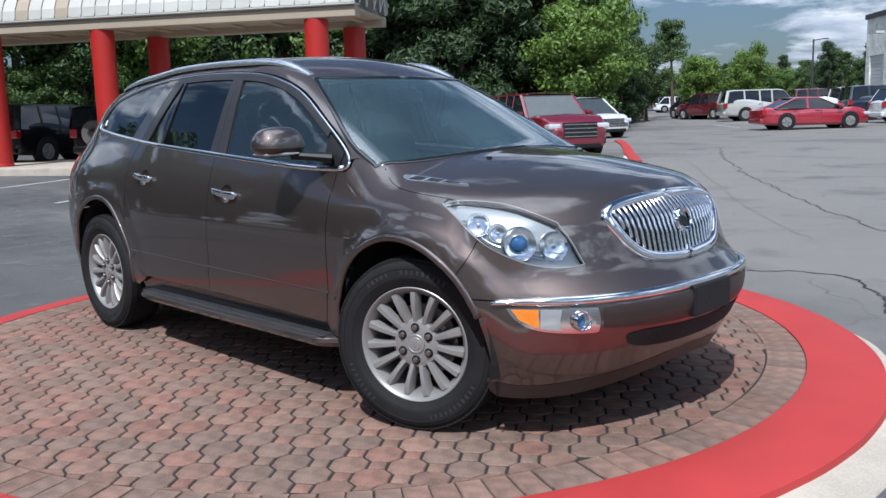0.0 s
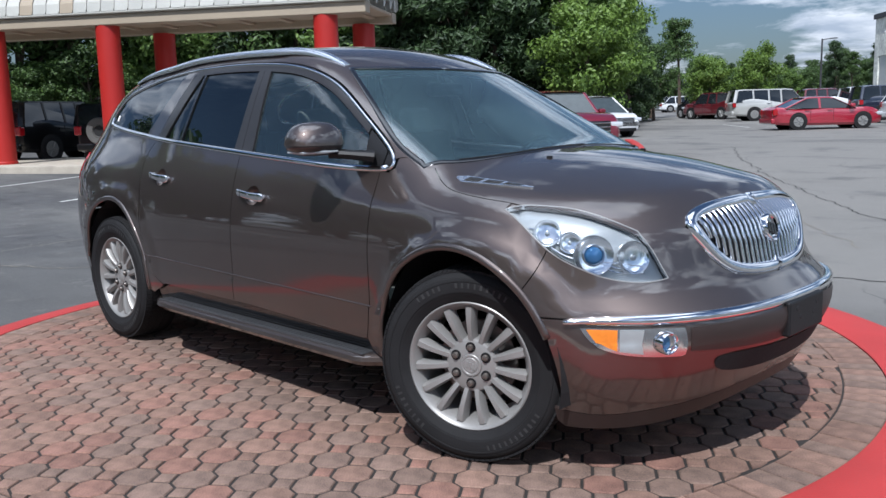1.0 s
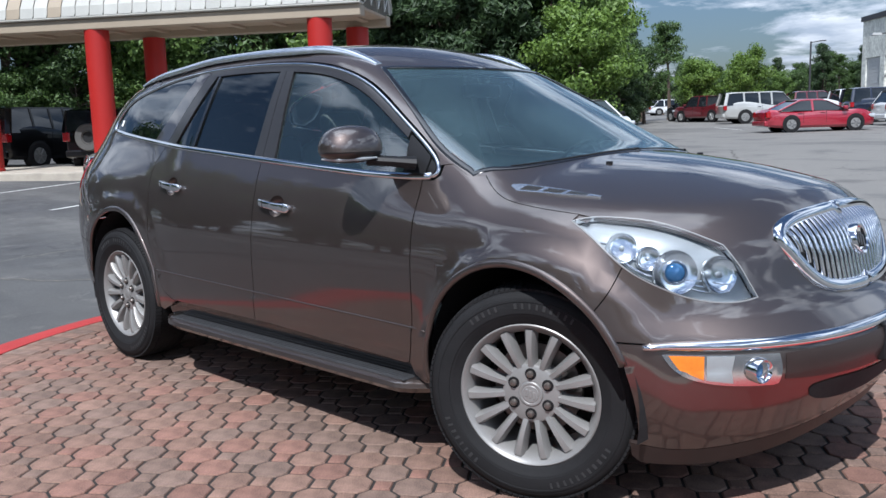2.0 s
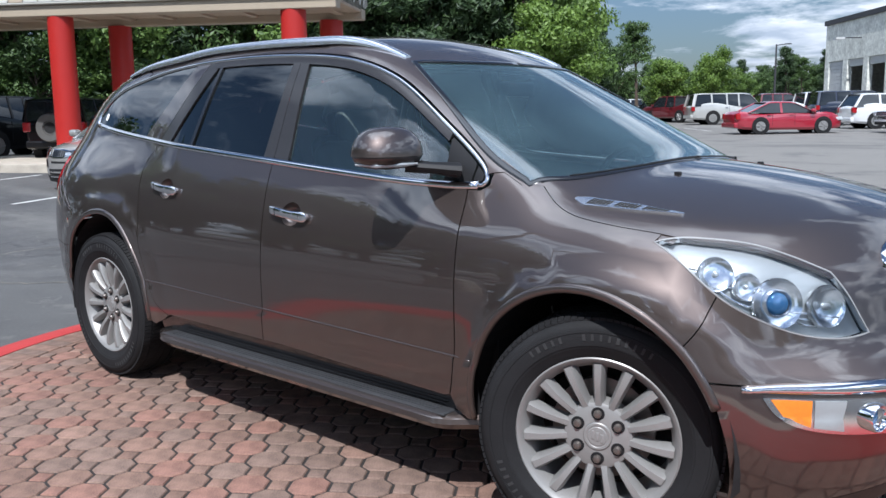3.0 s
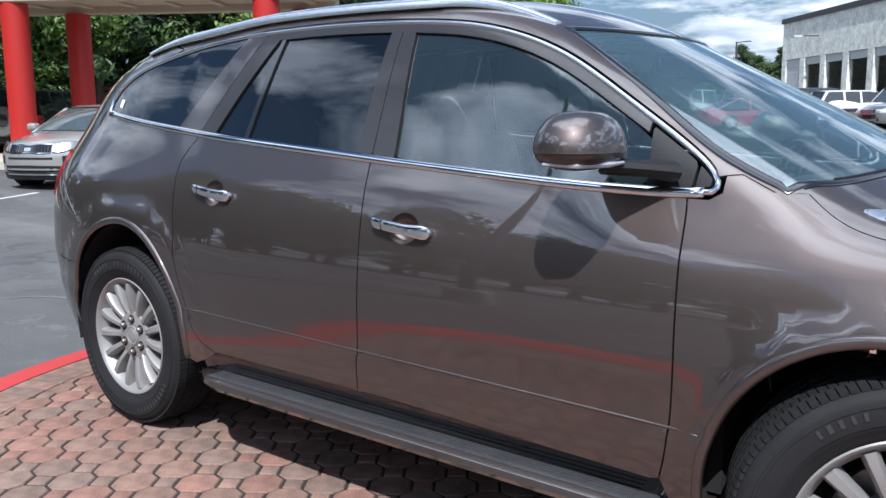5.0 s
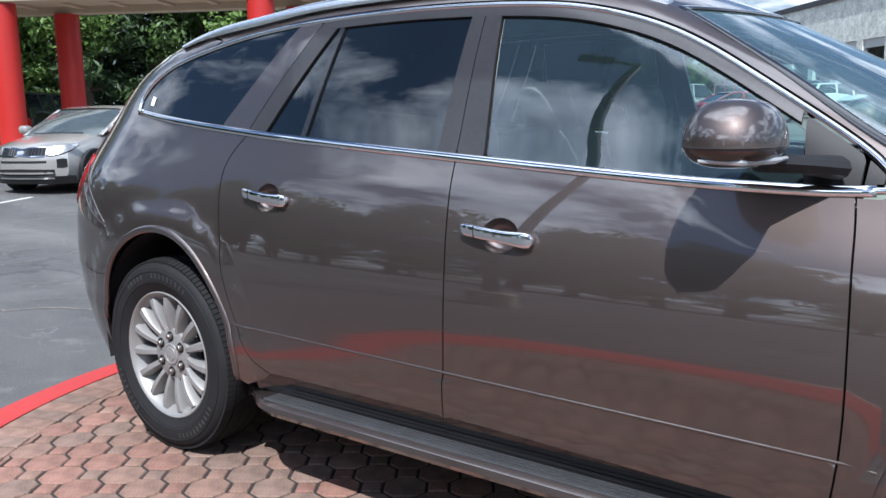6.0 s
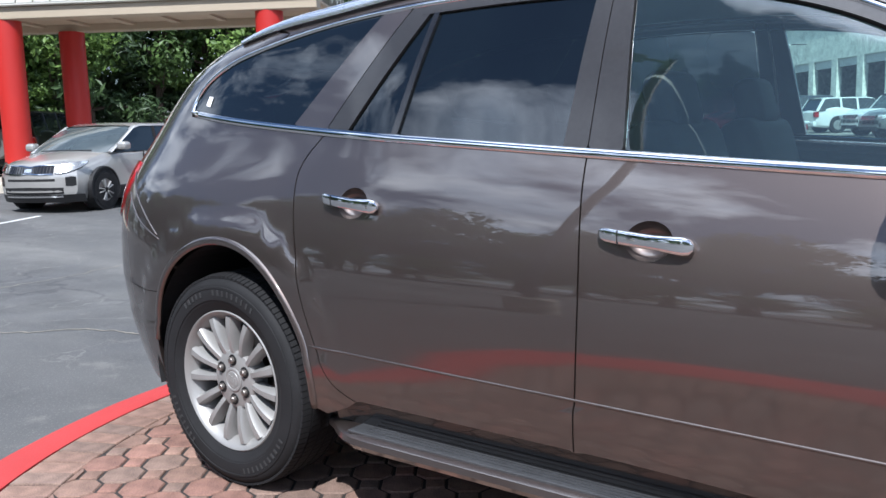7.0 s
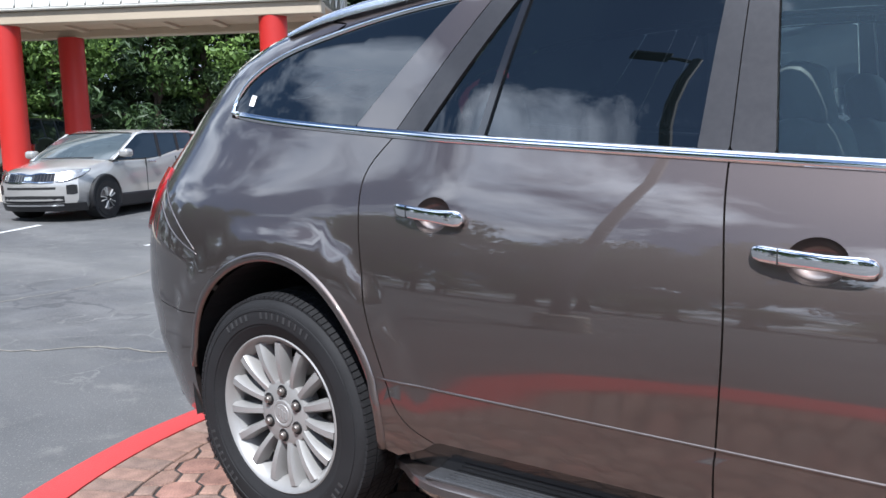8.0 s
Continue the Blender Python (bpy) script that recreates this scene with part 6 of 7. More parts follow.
            wl_ob = new("wheel"); wl_ob.parent = root
            bm = bmesh.new()
            a = s * (w - .21)
            b = s * (w + .012)
            lathe(bm, [(wheel_r * .62, a), (wheel_r * .97, a), (wheel_r, a + s * .03), (wheel_r, b - s * .03), (wheel_r * .95, b), (wheel_r * .66, b), (wheel_r * .62, b - s * .02)], 28, "y", (u, 0, wheel_r), True)
            part("tyre", bm, M["rubber"], wl_ob, smooth=True, sharp=40)
            bm = bmesh.new()
            lathe(bm, [(wheel_r * .66, b - s * .015), (wheel_r * .60, b - s * .006), (wheel_r * .55, b - s * .009), (.001, b - s * .009)], 28, "y", (u, 0, wheel_r))
            part("rim", bm, M["disc"] if modern else M["wheel_silver"], wl_ob)
            for k in range(10 if modern else 6):
                t = (k // 2) * math.pi * .4 + (k % 2 - .5) * .42 if modern else k * math.pi / 3
                bm = bmesh.new()
                c, sn = math.cos(t), math.sin(t)
                tube(bm, [(u + .05 * c, b - s * .004, wheel_r + .05 * sn), (u + wheel_r * .6 * c, b - s * .004, wheel_r + wheel_r * .6 * sn)], .026 if modern else .035, 6, flat=.5)
                part("spoke", bm, M["wheel_silver"], wl_ob)
    if modern:
        # a shaped front: slim grille, swept lamps, slot, intake and square lamp pods
        def fascia(name, cols, mat, proud, parent, label="", thick=.02):
            """A strip on the nose from (y, lower z, upper z) columns."""
            bm = bmesh.new()
            lo, hi, lo2, hi2 = ([bm.verts.new(Vector(nose((hx, y, z))) + Vector((d, 0, 0))) for y, z in pts] for pts, d in (([(c[0], c[1]) for c in cols], proud), ([(c[0], c[2]) for c in cols], proud), ([(c[0], c[1] - .006) for c in cols], proud - thick), ([(c[0], c[2] + .006) for c in cols], proud - thick)))
            for i in range(len(cols) - 1):
                for a, b in ((lo, hi), (lo2, lo), (hi, hi2)):
                    bm.faces.new((a[i], a[i + 1], b[i + 1], b[i]))
            for i in (0, -1):
                bm.faces.new((lo[i], hi[i], hi2[i], lo2[i]))
            return part(name, bm, mat, parent, label, smooth=True, sharp=45)
        ys = np.linspace(-.47, .47, 21)
        waist = lambda y: .022 * math.exp(-(y / .12)**2)
        gr = fascia("grille", [(y, .655 + waist(y) + .02 * abs(y), .795 - waist(y) + .03 * abs(y)) for y in ys], M["gloss_black"], .006, root, "slim black mesh grille")
        for k in range(-7, 8):
            y = k * .060
            if abs(y) > .08:
                fascia("grille_bar", [(y - .004, .675, .785), (y + .004, .675, .785)], M["frame"], .012, gr)
        for e0, e1 in (((.645, .66), "low"), ((.797, .812), "high")):
            fascia("grille_surround", [(y, e0[0] + (waist(y) if e1 == "low" else -waist(y)) + (.02 if e1 == "low" else .03) * abs(y), e0[1] + (waist(y) if e1 == "low" else -waist(y)) + (.02 if e1 == "low" else .03) * abs(y)) for y in ys], M["chrome"], .012, gr)
        fascia("badge", [(-.075, .70, .75), (0, .69, .76), (.075, .70, .75)], M["satin"], .016, gr)
        fascia("slot", [(y, .535, .575) for y in np.linspace(-.50, .50, 13)], M["dark"], .003, root, "thin dark slot")
        it = fascia("air_intake", [(y, .30 + .05 * abs(y)**3, .43 - .02 * abs(y)) for y in np.linspace(-.62, .62, 17)], M["dark"], .004, root, "wide black lower intake")
        for z in (.33, .385):
            fascia("intake_bar", [(y, z - .006, z + .006) for y in np.linspace(-.58, .58, 13)], M["black"], .008, it)
        fascia("lower_bumper", [(y, clear + .01, .295) for y in np.linspace(-.88, .88, 25)], M["black"], .002, root, "black lower bumper")
        fascia("skid_plate", [(y, .245, .275) for y in np.linspace(-.60, .60, 13)], M["satin"], .012, root)
        for s in (-1, 1):
            hl = [(s * y, z0_, z1_) for y, z0_, z1_ in ((.50, .68, .80), (.58, .675, .825), (.68, .69, .845), (.78, .725, .862), (.86, .775, .868), (.905, .83, .866))]
            lp = fascia("headlight", hl, M["swept_lens"], .008, root, "clear swept headlight")
            fascia("lamp_bulb", [(s * .58, .71, .78), (s * .64, .70, .79), (s * .70, .72, .79)], M["chrome"], .014, lp)
            fascia("lamp_shadow", [(s * y, z - .012, z) for y, z in ((.50, .68), (.58, .675), (.68, .69), (.78, .725), (.86, .775))], M["dark"], .011, lp)
            fascia("fog_lamp", [(s * .66, .45, .60), (s * .74, .445, .61), (s * .80, .46, .60)], M["black"], .008, root, "square black fog lamp pod")
            bm = bmesh.new()
            box(bm, -hx - .012, s * w * .70, belt_h - .32, -hx + .20, s * w * .965, belt_h - .04, .04)
            part("taillight", bm, M["red_lens"], root)
            bm = bmesh.new()
            box(bm, cab_f - .14, s * (w - .02), belt_h - .02, cab_f - .26, s * (w + .10), belt_h + .03, .02)
            part("mirror_foot", bm, M["black"], root)
        bm = bmesh.new()
        tube(bm, [(cab_f + .10, -.55, hood_h + .015), (cab_f + .14, 0, hood_h + .02), (cab_f + .08, .55, hood_h + .015)], .012, 6)
        part("wiper", bm, M["black"], root)
        return root
    # lights, grille, bumpers
    gz0, gz1 = (clear + .30, hood_h - .17) if tall_grille else (hood_h - .38, hood_h - .20)
    bm = bmesh.new()
    box(bm, hx - .10, -w * .52, gz0, hx + .018, w * .52, gz1, .03)
    gr = part("grille", bm, M["gloss_black"], root)
    for k in range(4):
        z = gz0 + (gz1 - gz0) * (k + .5) / 4
        bm = bmesh.new()
        box(bm, hx, -w * .50, z - .010, hx + .030, w * .50, z + .010, .004)
        part("grille_bar", bm, M["chrome"] if tall_grille else M["satin"], gr)
    for s in (-1, 1):
        bm = bmesh.new()
        box(bm, hx - .42, s * w * .56, hood_h - .36, hx - .035, s * w * .93, hood_h - .20, .05)
        part("headlight", bm, M["head_lens"], root)
        bm = bmesh.new()
        box(bm, -hx - .012, s * w * .70, belt_h - .32, -hx + .20, s * w * .965, belt_h - .04, .04)
        part("taillight", bm, M["red_lens"], root)
        bm = bmesh.new()
        box(bm, hx - .16, s * w * .58, clear + .14, hx - .015, s * w * .80, clear + .30, .02)
        part("fog_lamp", bm, M["black"], root)
    bm = bmesh.new()
    box(bm, hx - .08, -w * .62, clear + .02, hx + .022, w * .62, clear + .16, .03)
    part("air_intake", bm, M["black"], root)
    bm = bmesh.new()
    box(bm, -hx - .06, -w * .88, clear + .10, -hx + .12, w * .88, clear + .32, .05)
    part("rear_bumper", bm, body_m if not bed else M["chrome"], root)
    if bed:
        bm = bmesh.new()
        box(bm, -hx + .08, -w * .86, belt_h - .45, cab_r - .05, w * .86, belt_h + .012, .02)
        part("bed_floor", bm, M["dark"], root)
    if spare:
        bm = bmesh.new()
        lathe(bm, [(.12, -hx - .12), (.18, -hx - .26), (.37, -hx - .28), (.40, -hx - .22), (.40, -hx - .06), (.30, -hx - .02)], 32, "x", (0, 0, .98))
        part("spare_wheel", bm, M["worn_rubber"], root, "spare wheel on the tailgate", smooth=True, sharp=40)
        bm = bmesh.new()
        lathe(bm, [(.001, -hx - .20), (.17, -hx - .22), (.19, -hx - .27)], 24, "x", (0, 0, .98))
        part("spare_rim", bm, M["dark"], root)
    return root


parked("parked_suv", "silver crossover SUV with black lower cladding", "car", -14.2, 6.48, -69, "silver", 4.5, 1.82, 1.56, 1.04, 1.03, 1.12, .90, .45, lower=True, wheel_r=.325, clear=.15, modern=True).scale = (.955, .955, .955)
parked("parked_suv", "black full-size SUV parked under the trees", "car", -26.2, 8.5, 114, "black", 5.13, 2.0, 1.95, 1.16, 1.12, 1.35, .7, .25, wheel_r=.40, clear=.28)
parked("off_roader", "black boxy off-roader with a spare wheel on its tailgate", "car", -23.05, 9.65, 130, "black", 4.4, 1.85, 1.85, 1.18, 1.15, 1.35, .35, .06, spare=True, wheel_r=.40, clear=.30, front_gl="car_glass")
parked("parked_suv", "dark red full-size SUV with a chrome grille", "car", -12.25, 17.55, -27.6, "crimson", 5.14, 2.0, 1.89, 1.18, 1.16, 1.45, .75, .25, wheel_r=.41, clear=.25, tall_grille=True)
parked("minivan", "white minivan behind the red SUV", "car", -18.6, 28.4, -20, "white", 5.0, 1.98, 1.75, 1.05, 1.0, .95, 1.0, .30, wheel_r=.34)
parked("sedan", "bright red four-door sedan", "car", -11.9, 36.8, 43.5, "red", 4.86, 1.86, 1.45, .95, .93, 1.25, 1.0, .95, boot=.45, wheel_r=.34, clear=.18, wheelbase=.58)
parked("parked_suv", "pale silver long-wheelbase SUV", "car", -20.0, 50.3, 41, "pearl", 5.65, 2.0, 1.95, 1.15, 1.12, 1.35, .7, .2, wheel_r=.40, clear=.28)
parked("pickup", "maroon pickup truck in the far row", "pickup", -19.4, 55.5, 40, "maroon", 5.7, 2.0, 1.9, 1.15, 1.12, 1.35, .6, .15, bed=1.6, wheel_r=.40, clear=.30)
parked("pickup", "white crew-cab pickup truck", "pickup", -16.3, 54.8, 42, "white", 5.8, 2.0, 1.92, 1.18, 1.15, 1.35, .6, .15, bed=1.6, wheel_r=.41, clear=.32)
parked("parked_suv", "dark navy full-size SUV", "car", -12.4, 49.6, 38, "navy", 5.2, 2.0, 1.93, 1.16, 1.14, 1.3, .65, .15, wheel_r=.40, clear=.28)
parked("parked_suv", "white crossover SUV with red tail lights", "car", -9.2, 44.6, 40, "white", 4.9, 1.95, 1.74, 1.08, 1.05, 1.15, .85, .40, wheel_r=.37)
parked("pickup", "white two-door pickup with black steel wheels", "pickup", -5.9, 39.6, 222, "white", 5.5, 1.96, 1.85, 1.12, 1.12, 1.4, .55, .1, bed=2.0, wheel_r=.39, clear=.32)
parked("pickup", "dark grey pickup truck", "pickup", -4.4, 36.4, 220, "grey", 5.6, 1.98, 1.85, 1.12, 1.12, 1.35, .6, .15, bed=1.8, wheel_r=.39, clear=.32)
parked("parked_suv", "black SUV in the far row", "car", -28.4, 56.8, 150, "black", 4.9, 1.95, 1.8, 1.1, 1.08, 1.2, .7, .2, wheel_r=.38)
parked("pickup", "dark maroon pickup seen end-on", "pickup", -25.9, 54.2, 160, "maroon", 5.4, 1.95, 1.85, 1.12, 1.1, 1.35, .6, .15, bed=1.7, wheel_r=.39, clear=.3)
random.seed(3)
for i in range(9):
    parked("far_car", "small distant parked car in the back row", "car", -52.5 + i * 2.6, 79.0 + i * 1.15, random.choice((40, 220)), ("white", "silver", "grey", "white", "navy", "silver", "white", "black", "pearl")[i], 4.7, 1.85, random.choice((1.45, 1.7)), .98, .97, 1.15, .85, .6, boot=random.choice((0, .4)))

# ---- trees ----
def foliage(name, color, lite):
    m = bpy.data.materials.new(name)
    m.use_nodes = True
    n, l = m.node_tree.nodes, m.node_tree.links
    b = n["Principled BSDF"]
    geo = n.new("ShaderNodeNewGeometry")
    tc = n.new("ShaderNodeTexCoord")
    tex = n.new("ShaderNodeTexNoise"); tex.inputs["Scale"].default_value = .8; tex.inputs["Detail"].default_value = 3
    l.new(tc.outputs["Object"], tex.inputs["Vector"])
    add = n.new("ShaderNodeMath"); add.operation = "MULTIPLY_ADD"; add.inputs[1].default_value = .55
    l.new(geo.outputs["Random Per Island"], add.inputs[0]); l.new(tex.outputs["Fac"], add.inputs[2])
    mp = n.new("ShaderNodeMapRange"); mp.inputs["From Min"].default_value, mp.inputs["From Max"].default_value = .3, 1.1
    l.new(add.outputs[0], mp.inputs["Value"])
    mix = n.new("ShaderNodeMix"); mix.data_type = "RGBA"
    mix.inputs["A"].default_value, mix.inputs["B"].default_value = (*color, 1), (*lite, 1)
    l.new(mp.outputs[0], mix.inputs["Factor"])
    l.new(mix.outputs["Result"], b.inputs["Base Color"])
    b.inputs["Roughness"].default_value = .55
    tr = n.new("ShaderNodeBsdfTranslucent")
    l.new(mix.outputs["Result"], tr.inputs["Color"])
    ms = n.new("ShaderNodeMixShader"); ms.inputs[0].default_value = .3
    l.new(b.outputs[0], ms.inputs[1]); l.new(tr.outputs[0], ms.inputs[2])
    l.new(ms.outputs[0], n["Material Output"].inputs["Surface"])
    return m


M["bark"] = surface("tree_bark", (0.085, 0.062, 0.046), rough=0.9, vary=0.35, scale=3, fine=40, bump=0.5)
M["leaf_dark"] = foliage("dark_leaves", (0.017, 0.036, 0.012), (0.095, 0.165, 0.042))
M["leaf_mid"] = foliage("green_leaves", (0.040, 0.085, 0.02), (0.17, 0.27, 0.06))
M["leaf_bright"] = foliage("bright_leaves", (0.05, 0.10, 0.015), (0.17, 0.265, 0.045))
M["leaf_pine"] = foliage("conifer_needles", (0.011, 0.027, 0.012), (0.062, 0.108, 0.036))


def tree_proto(seed, h, r, mat, style="broad", leaves=5200, size=.19, bare=.22):
    """A tree built round its foot: trunk, limbs and a crown of single leaves in uneven clumps."""
    rng = np.random.default_rng(seed)
    root = new("tree")
    bm = bmesh.new()
    lean = rng.normal(0, .25, 2)
    th = h * (.92 if style != "broad" else .72)
    trunk = [(lean[0] * (k / 6)**2, lean[1] * (k / 6)**2, th * k / 6 - .15 * (k == 0)) for k in range(7)]
    tr = .016 * h + .06
    tube(bm, trunk, [tr * (1.25 if k == 0 else 1) * (1 - .82 * k / 6) for k in range(7)], 9)
    clumps = []
    n_l = 16 if style == "broad" else 26
    for k in range(n_l):
        f = (k + rng.random()) / n_l
        if style == "cone":
            z0 = h * (bare * .3 + (.97 - bare * .3) * f)
            reach = r * (1 - f)**.75 * rng.uniform(.75, 1.1) + .25
            rise = -.06 * reach
        elif style == "pine":
            z0 = h * (.55 + .42 * f)
            reach = r * (1 - .6 * f) * rng.uniform(.5, 1.1)
            rise = .15 * reach
        else:
            z0 = h * (bare + (.66 - bare) * f)
            reach = r * math.sqrt(max(.15, 1 - (2 * f - .85)**2)) * rng.uniform(.6, 1.05)
            rise = h * .28 * rng.uniform(.5, 1.1)
        a = k * 2.4 + rng.normal(0, .3)
        i = min(5, int(z0 / th * 6))
        o = Vector(trunk[i]).lerp(Vector(trunk[i + 1]), min(1, z0 / th * 6 - i))
        tip = o + Vector((math.cos(a) * reach, math.sin(a) * reach, rise))
        mid = o.lerp(tip, .55) + Vector((0, 0, reach * .10))
        tube(bm, [o, mid, tip], [tr * .36 * (1 - .6 * f), tr * .22 * (1 - .6 * f), .012], 5, False)
        for q, s in ((tip, 1.0), (mid, .9), (o.lerp(tip, .8) + Vector(rng.normal(0, .25 * r * .4, 3)), .8)):
            clumps.append((q, s * (r * .36 if style == "broad" else r * .30)))
    if style == "broad":
        for k in range(9):
            a = rng.random() * 6.28
            clumps.append((Vector((math.cos(a) * r * .4, math.sin(a) * r * .4, h * rng.uniform(.72, .93))), r * .36))
    part("trunk", bm, M["bark"], root, smooth=True)
    wts = np.array([c[1]**2 for c in clumps]); wts /= wts.sum()
    idx = rng.choice(len(clumps), leaves, p=wts)
    cen = np.array([tuple(c[0]) for c in clumps])[idx]
    rad = np.array([c[1] for c in clumps])[idx]
    d = rng.normal(0, 1, (leaves, 3)); d /= np.linalg.norm(d, axis=1)[:, None]
    rr = rng.random(leaves)**.45
    pos = cen + d * (rad * rr)[:, None] * (1, 1, .72 if style != "cone" else .9)
    sag = d + rng.normal(0, .55, (leaves, 3)); sag /= np.linalg.norm(sag, axis=1)[:, None]
    t = np.cross(sag, rng.normal(0, 1, (leaves, 3))); t /= np.linalg.norm(t, axis=1)[:, None]
    b = np.cross(sag, t)
    s = size * rng.uniform(.55, 1.35, leaves)[:, None]
    w = .55 if style != "pine" and style != "cone" else .30
    v = np.stack([pos - t * s, pos + b * s * w + sag * s * .12, pos + t * s, pos - b * s * w + sag * s * .12], 1).reshape(-1, 3)
    v[:, 2] = np.maximum(v[:, 2], .15)
    f = np.arange(leaves * 4).reshape(-1, 4)
    raw("crown", v, f, mat, root, smooth=False)
    return root


PROTO = {
    "broad_dark": [tree_proto(s, 11.5, 3.4, M["leaf_dark"], leaves=9500, size=.155) for s in (1, 2)],
    "broad_mid": [tree_proto(s, 10.5, 3.2, M["leaf_mid"], leaves=9000, size=.15, bare=.10) for s in (3, 4)],
    "bright": [tree_proto(5, 8.2, 3.0, M["leaf_bright"], leaves=11000, size=.135, bare=.06)],
    "cone": [tree_proto(s, 12.5, 2.6, M["leaf_pine"], "cone", 10500, .20) for s in (6, 7)],
    "pine": [tree_proto(8, 11.0, 2.6, M["leaf_dark"], "pine", 3800, .22)],
}
TREE_LABEL = {"broad_dark": "tall dark green broadleaf tree at the edge of the lot", "broad_mid": "leafy green broadleaf tree with sunlit leaves", "bright": "bright yellow-green maple in full leaf",
              "cone": "dense dark green conifer in a tall screen", "pine": "tall pine with a bare trunk and high crown"}
used = set()


def plant(kind, k, x, y, scale, turn, squash=1.0):
    protos = PROTO[kind]
    src = protos[k % len(protos)]
    m = pose(x, y, lot_z(x, y) - .05, 0, 0, turn)
    if src.name not in used:
        used.add(src.name)
        ob = src
        ob.matrix_basis = m
    else:
        ob = copy_thing(src, m)
    ob.scale = (scale * squash, scale * squash, scale)
    return tagged(ob, TREE_LABEL[kind], "tree", "trees round the car park")


random.seed(21)
n_t = 0
def rowline(kinds, p0, p1, count, lo, hi, jitter=.8, squash=1.0):
    global n_t
    for i in range(count):
        f = (i + .5) / count
        n_t += 1
        plant(kinds[i % len(kinds)], n_t, p0[0] + (p1[0] - p0[0]) * f + random.uniform(-jitter, jitter), p0[1] + (p1[1] - p0[1]) * f + random.uniform(-jitter, jitter), random.uniform(lo, hi), random.uniform(0, 360), squash)


# behind the canopy, from the street side to the conifer screen
rowline(("broad_dark", "broad_mid", "cone", "broad_dark"), (-40, 4), (-33, 22), 8, .9, 1.1)
rowline(("broad_dark", "cone"), (-43.5, 4), (-35, 26), 9, 1.05, 1.25)
rowline(("cone", "broad_mid"), (-33.5, 23), (-30, 26.5), 3, .9, 1.05)
rowline(("cone",), (-30.5, 25.5), (-23.8, 34.0), 9, .95, 1.15, .4)
rowline(("cone", "broad_dark"), (-33, 28), (-26.5, 38), 7, 1.1, 1.25, .8)
plant("bright", 0, -20.8, 31.4, .80, 40, 1.05)
plant("broad_mid", 0, -24.4, 36.0, 1.08, 10, .85)
plant("broad_mid", 1, -25.0, 39.6, .9, 100, .85)
plant("bright", 0, -23.6, 35.6, 1.2, 200, .7)
rowline(("cone", "broad_dark"), (-26.5, 42), (-30, 52), 6, .50, .64, .6)
plant("pine", 0, -33.1, 61.7, .74, 0)
plant("bright", 0, -27.3, 55.8, .58, 60)
plant("broad_mid", 1, -28.9, 57.5, .46, 160)
plant("bright", 0, -24.2, 56.8, .66, 220, .85)
rowline(("broad_mid", "broad_dark"), (-31, 60), (-25, 70), 6, .30, .40)
rowline(("pine", "broad_dark", "cone"), (-42, 96), (-26, 102), 11, .42, .56, 1.5)
rowline(("broad_dark", "cone"), (-60, 85), (-42, 97), 9, .45, .58, 1.5)
rowline(("pine", "cone"), (-34, 94), (-28, 92), 4, .55, .66, 1.0)
# undergrowth that closes the view beneath the crowns
rowline(("broad_mid", "bright", "broad_dark"), (-46, 2), (-37, 28), 12, .30, .42, .6, 1.3)
rowline(("broad_mid", "broad_dark"), (-38, 6), (-34.5, 16), 7, .34, .46, .5, 1.25)
rowline(("broad_dark", "broad_mid"), (-37, 27), (-29, 40), 9, .30, .42, .6, 1.3)
rowline(("broad_mid", "broad_dark"), (-29.5, 41), (-34, 60), 9, .28, .36, .6, 1.4)
rowline(("broad_dark", "broad_mid"), (-62, 90), (-20, 108), 16, .30, .42, 1.2, 1.6)
# woods on the near side of the lot, mirrored in the car's flank
rowline(("broad_dark", "broad_mid", "broad_dark"), (-44, -12), (-22, -29), 10, 1.2, 1.45, 1.0)
rowline(("broad_mid", "broad_dark"), (-19, -30), (-10, -34), 4, 1.3, 1.5, 1.0)
rowline(("broad_dark", "broad_mid", "cone"), (-8, -36), (40, -44), 14, 1.05, 1.3, 1.6)
rowline(("broad_dark", "broad_mid"), (-40, -17), (36, -42), 20, .36, .48, 1.0, 1.5)
rowline(("broad_dark", "broad_mid"), (38, -44), (58, 20), 11, .7, 1.0, 2.5)
rowline(("broad_dark", "cone"), (-46, -28), (-43, 0), 8, .85, 1.1, 1.2)

# ---- pavers of the pad: octagons and squares, and a soldier course ----
def paver_mat(name, color):
    return surface(name, color, rough=0.88, vary=0.55, scale=11, fine=170, bump=1.0, pieces=0.13)


PAVERS = [paver_mat("clay_red", (0.196, 0.104, 0.079)), paver_mat("clay_brown", (0.182, 0.110, 0.083)), paver_mat("clay_grey", (0.168, 0.112, 0.088)), paver_mat("clay_tan", (0.202, 0.124, 0.094))]
S, CUT, JOINT = .167, .0565, .0115
e1 = Vector((math.cos(radians(-9.5)), math.sin(radians(-9.5))))
e2 = Vector((-e1.y, e1.x))


def paver_mesh(name, pts, mat, h=.012):
    bm = bmesh.new()
    prism(bm, pts, -.03, 0, .0045)
    me = bpy.data.meshes.new(name)
    bmesh.ops.recalc_face_normals(bm, faces=bm.faces)
    bm.to_mesh(me); bm.free()
    me.materials.append(mat)
    return me


def rot2(u, v):
    return (e1.x * u + e2.x * v, e1.y * u + e2.y * v)


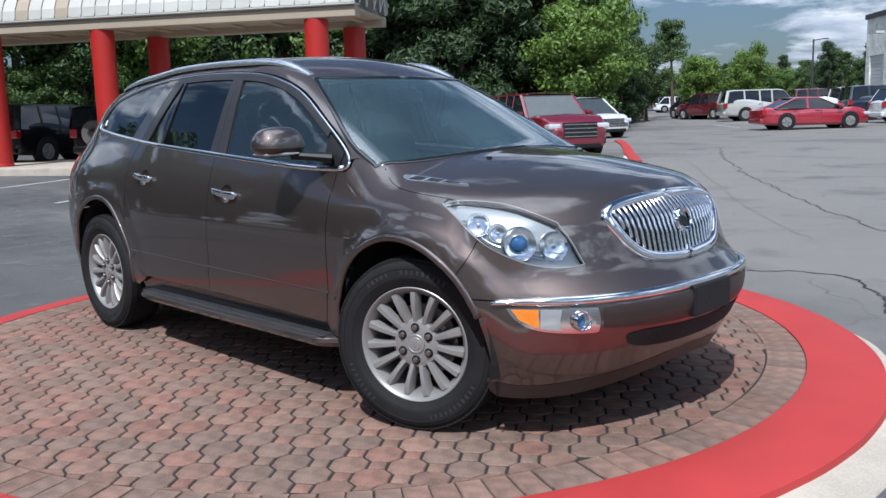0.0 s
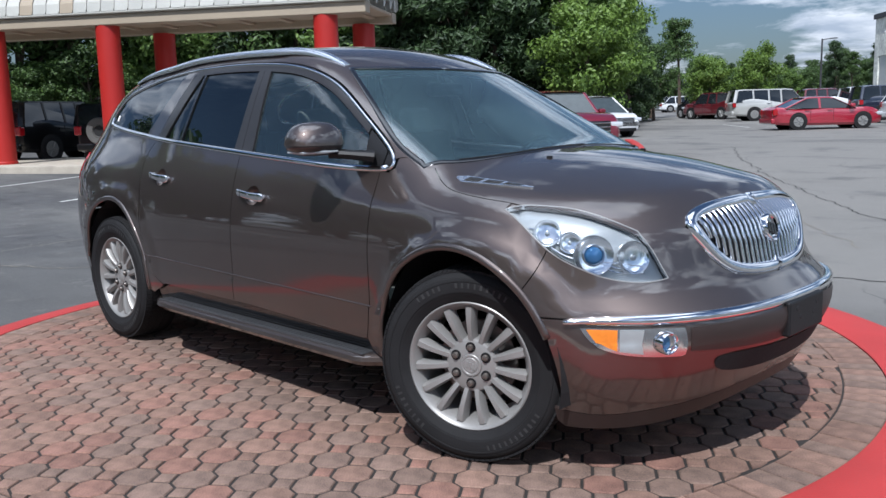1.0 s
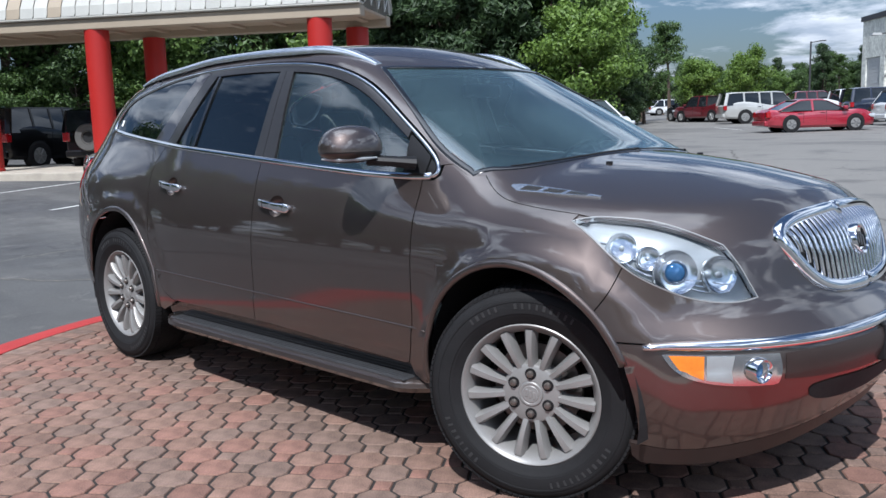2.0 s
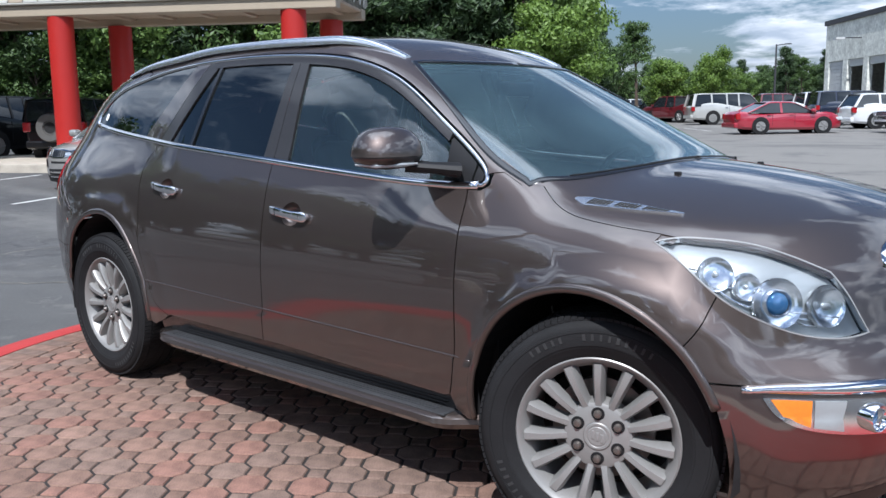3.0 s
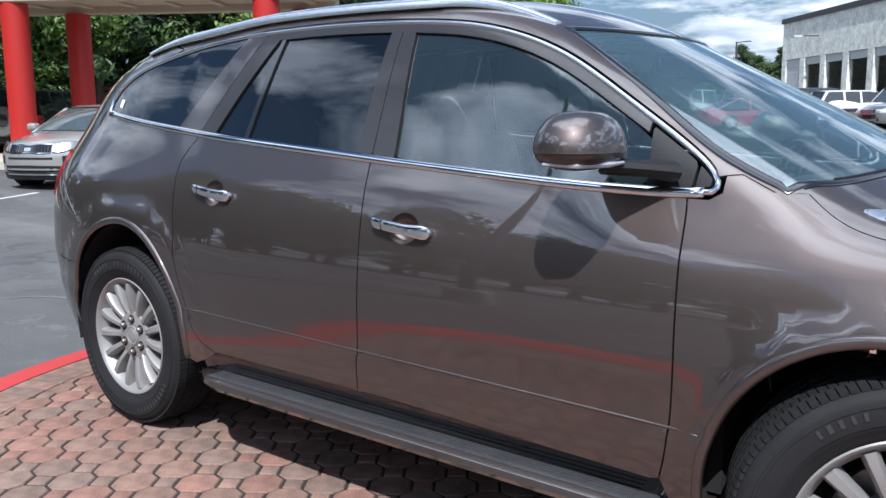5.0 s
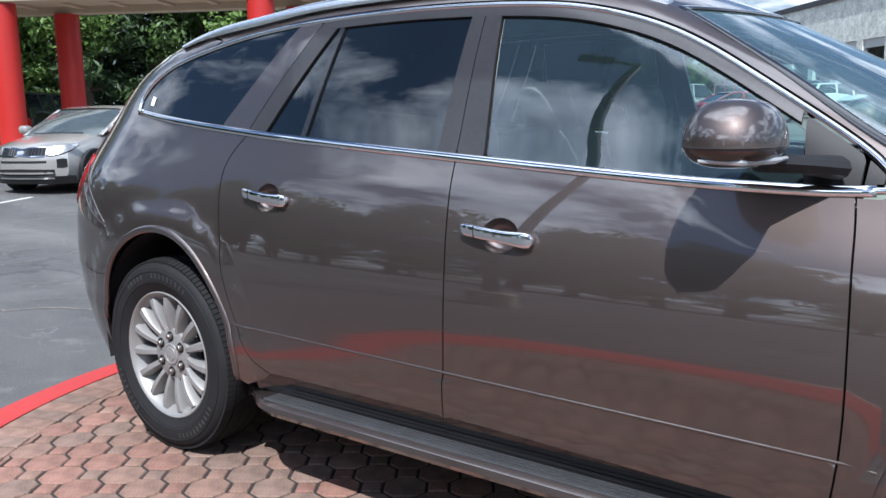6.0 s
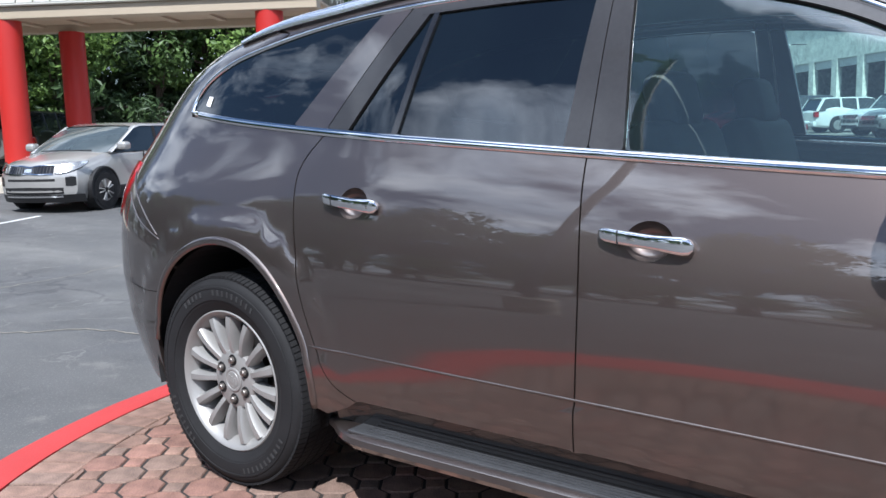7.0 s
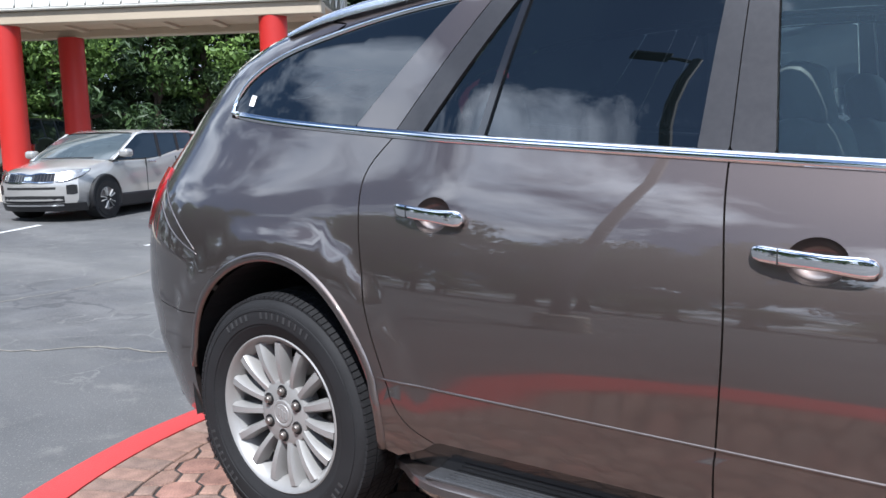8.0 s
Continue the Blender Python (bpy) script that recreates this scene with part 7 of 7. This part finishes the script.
h, c = S / 2 - JOINT / 2, CUT - JOINT * .3
octagon = [rot2(u, v) for u, v in ((h, -h + c), (h, h - c), (h - c, h), (-h + c, h), (-h, h - c), (-h, -h + c), (-h + c, -h), (h - c, -h))]
d = CUT - JOINT * .75
diamond = [rot2(u, v) for u, v in ((d, 0), (0, d), (-d, 0), (0, -d))]
OCT = [paver_mesh("paver", octagon, m) for m in PAVERS]
SQR = [paver_mesh("small_paver", diamond, m) for m in PAVERS]
R_IN, R_OUT = 2.435, 2.636
random.seed(11)
near_oct, rest_v, rest_f = [], {0: [], 1: [], 2: [], 3: []}, {0: [], 1: [], 2: [], 3: []}
placed = []
for i in range(-18, 19):
    for j in range(-18, 19):
        for kind, (u, v), size in ((0, (i * S, j * S), .095), (1, ((i + .5) * S, (j + .5) * S), .055)):
            p = Vector(rot2(u, v))
            if p.length + size * .55 > R_IN:
                continue
            pick = 2 if noise.noise((p.x * 1.6, p.y * 1.6, 3)) > .16 and random.random() < .7 else random.choice((0, 0, 1, 1, 3, 2))
            placed.append((kind, PAD[0] + p.x, PAD[1] + p.y, pick, random.uniform(-.0015, .0012), random.uniform(-1, 1)))
def stretch(q):
    return abs(q[1] + 1.35) + .25 * abs(q[0] - .2)
order = {0: [], 1: []}
for q in placed:
    order[q[0]].append(q)
for kind, name, meshes in ((0, "paver", OCT), (1, "small_paver", SQR)):
    near = sorted((q for q in order[kind]), key=lambda q: (q[2] > -.75, stretch((0, q[1], q[2]))))
    for q in near[:290]:
        ob = new(name, meshes[q[3]])
        ob.matrix_basis = pose(q[1], q[2], q[4], random.uniform(-.5, .5), random.uniform(-.5, .5), q[5])
        ob.parent = bed
    for q in near[290:]:
        me = meshes[q[3]]
        b = len(rest_v[q[3]])
        rest_v[q[3]] += [(v.co.x + q[1], v.co.y + q[2], v.co.z + q[4]) for v in me.vertices]
        rest_f[q[3]] += [tuple(b + k for k in f.vertices) for f in me.polygons]
for k, m in enumerate(PAVERS):
    tagged(raw("paver_field", rest_v[k], rest_f[k], m, bed, smooth=False), kind="stuff")
# soldier course
N = 150
half = math.pi / N * R_IN - .003
half_o = math.pi / N * R_OUT - .003
wedge = [(R_IN + .004, -half), (R_OUT, -half_o), (R_OUT, half_o), (R_IN + .004, half)]
EDGE = [paver_mesh("edge_paver", wedge, m) for m in PAVERS]
for k in range(N):
    ob = new("edge_paver", EDGE[random.choice((1, 1, 2, 2, 3))])
    ob.matrix_basis = pose(*PAD, random.uniform(-.001, .002), 0, 0, 360 * k / N + random.uniform(-.1, .1))
    ob.parent = bed
# cut pieces that close the field against the soldier course
cut_v, cut_f = [], []
for i in range(-18, 19):
    for j in range(-18, 19):
        for shape, (u, v), size in ((octagon, (i * S, j * S), .095), (diamond, ((i + .5) * S, (j + .5) * S), .055)):
            p = Vector(rot2(u, v))
            if p.length + size * .55 <= R_IN or p.length - size > R_IN:
                continue
            ring = []
            for a in shape:
                q = Vector((p.x + a[0], p.y + a[1]))
                ring.append(q * min(1, (R_IN - .004) / q.length))
            area = abs(sum(a.x * b.y - a.y * b.x for a, b in zip(ring, ring[1:] + ring[:1]))) / 2
            if area < .0012:
                continue
            mid = sum(ring, Vector((0, 0))) / len(ring)
            z, b = random.uniform(-.0015, .001), len(cut_v)
            for zz, k in ((-.03, 1), (z - .0045, 1), (z, .95)):
                cut_v += [(PAD[0] + mid.x + (q.x - mid.x) * k, PAD[1] + mid.y + (q.y - mid.y) * k, zz) for q in ring]
            m = len(ring)
            for r0 in (0, m):
                cut_f += [(b + r0 + k, b + r0 + (k + 1) % m, b + r0 + m + (k + 1) % m, b + r0 + m + k) for k in range(m)]
            cut_f.append(tuple(b + 2 * m + k for k in range(m)))
tagged(raw("cut_pavers", cut_v, cut_f, PAVERS[1], bed, smooth=False), kind="stuff")
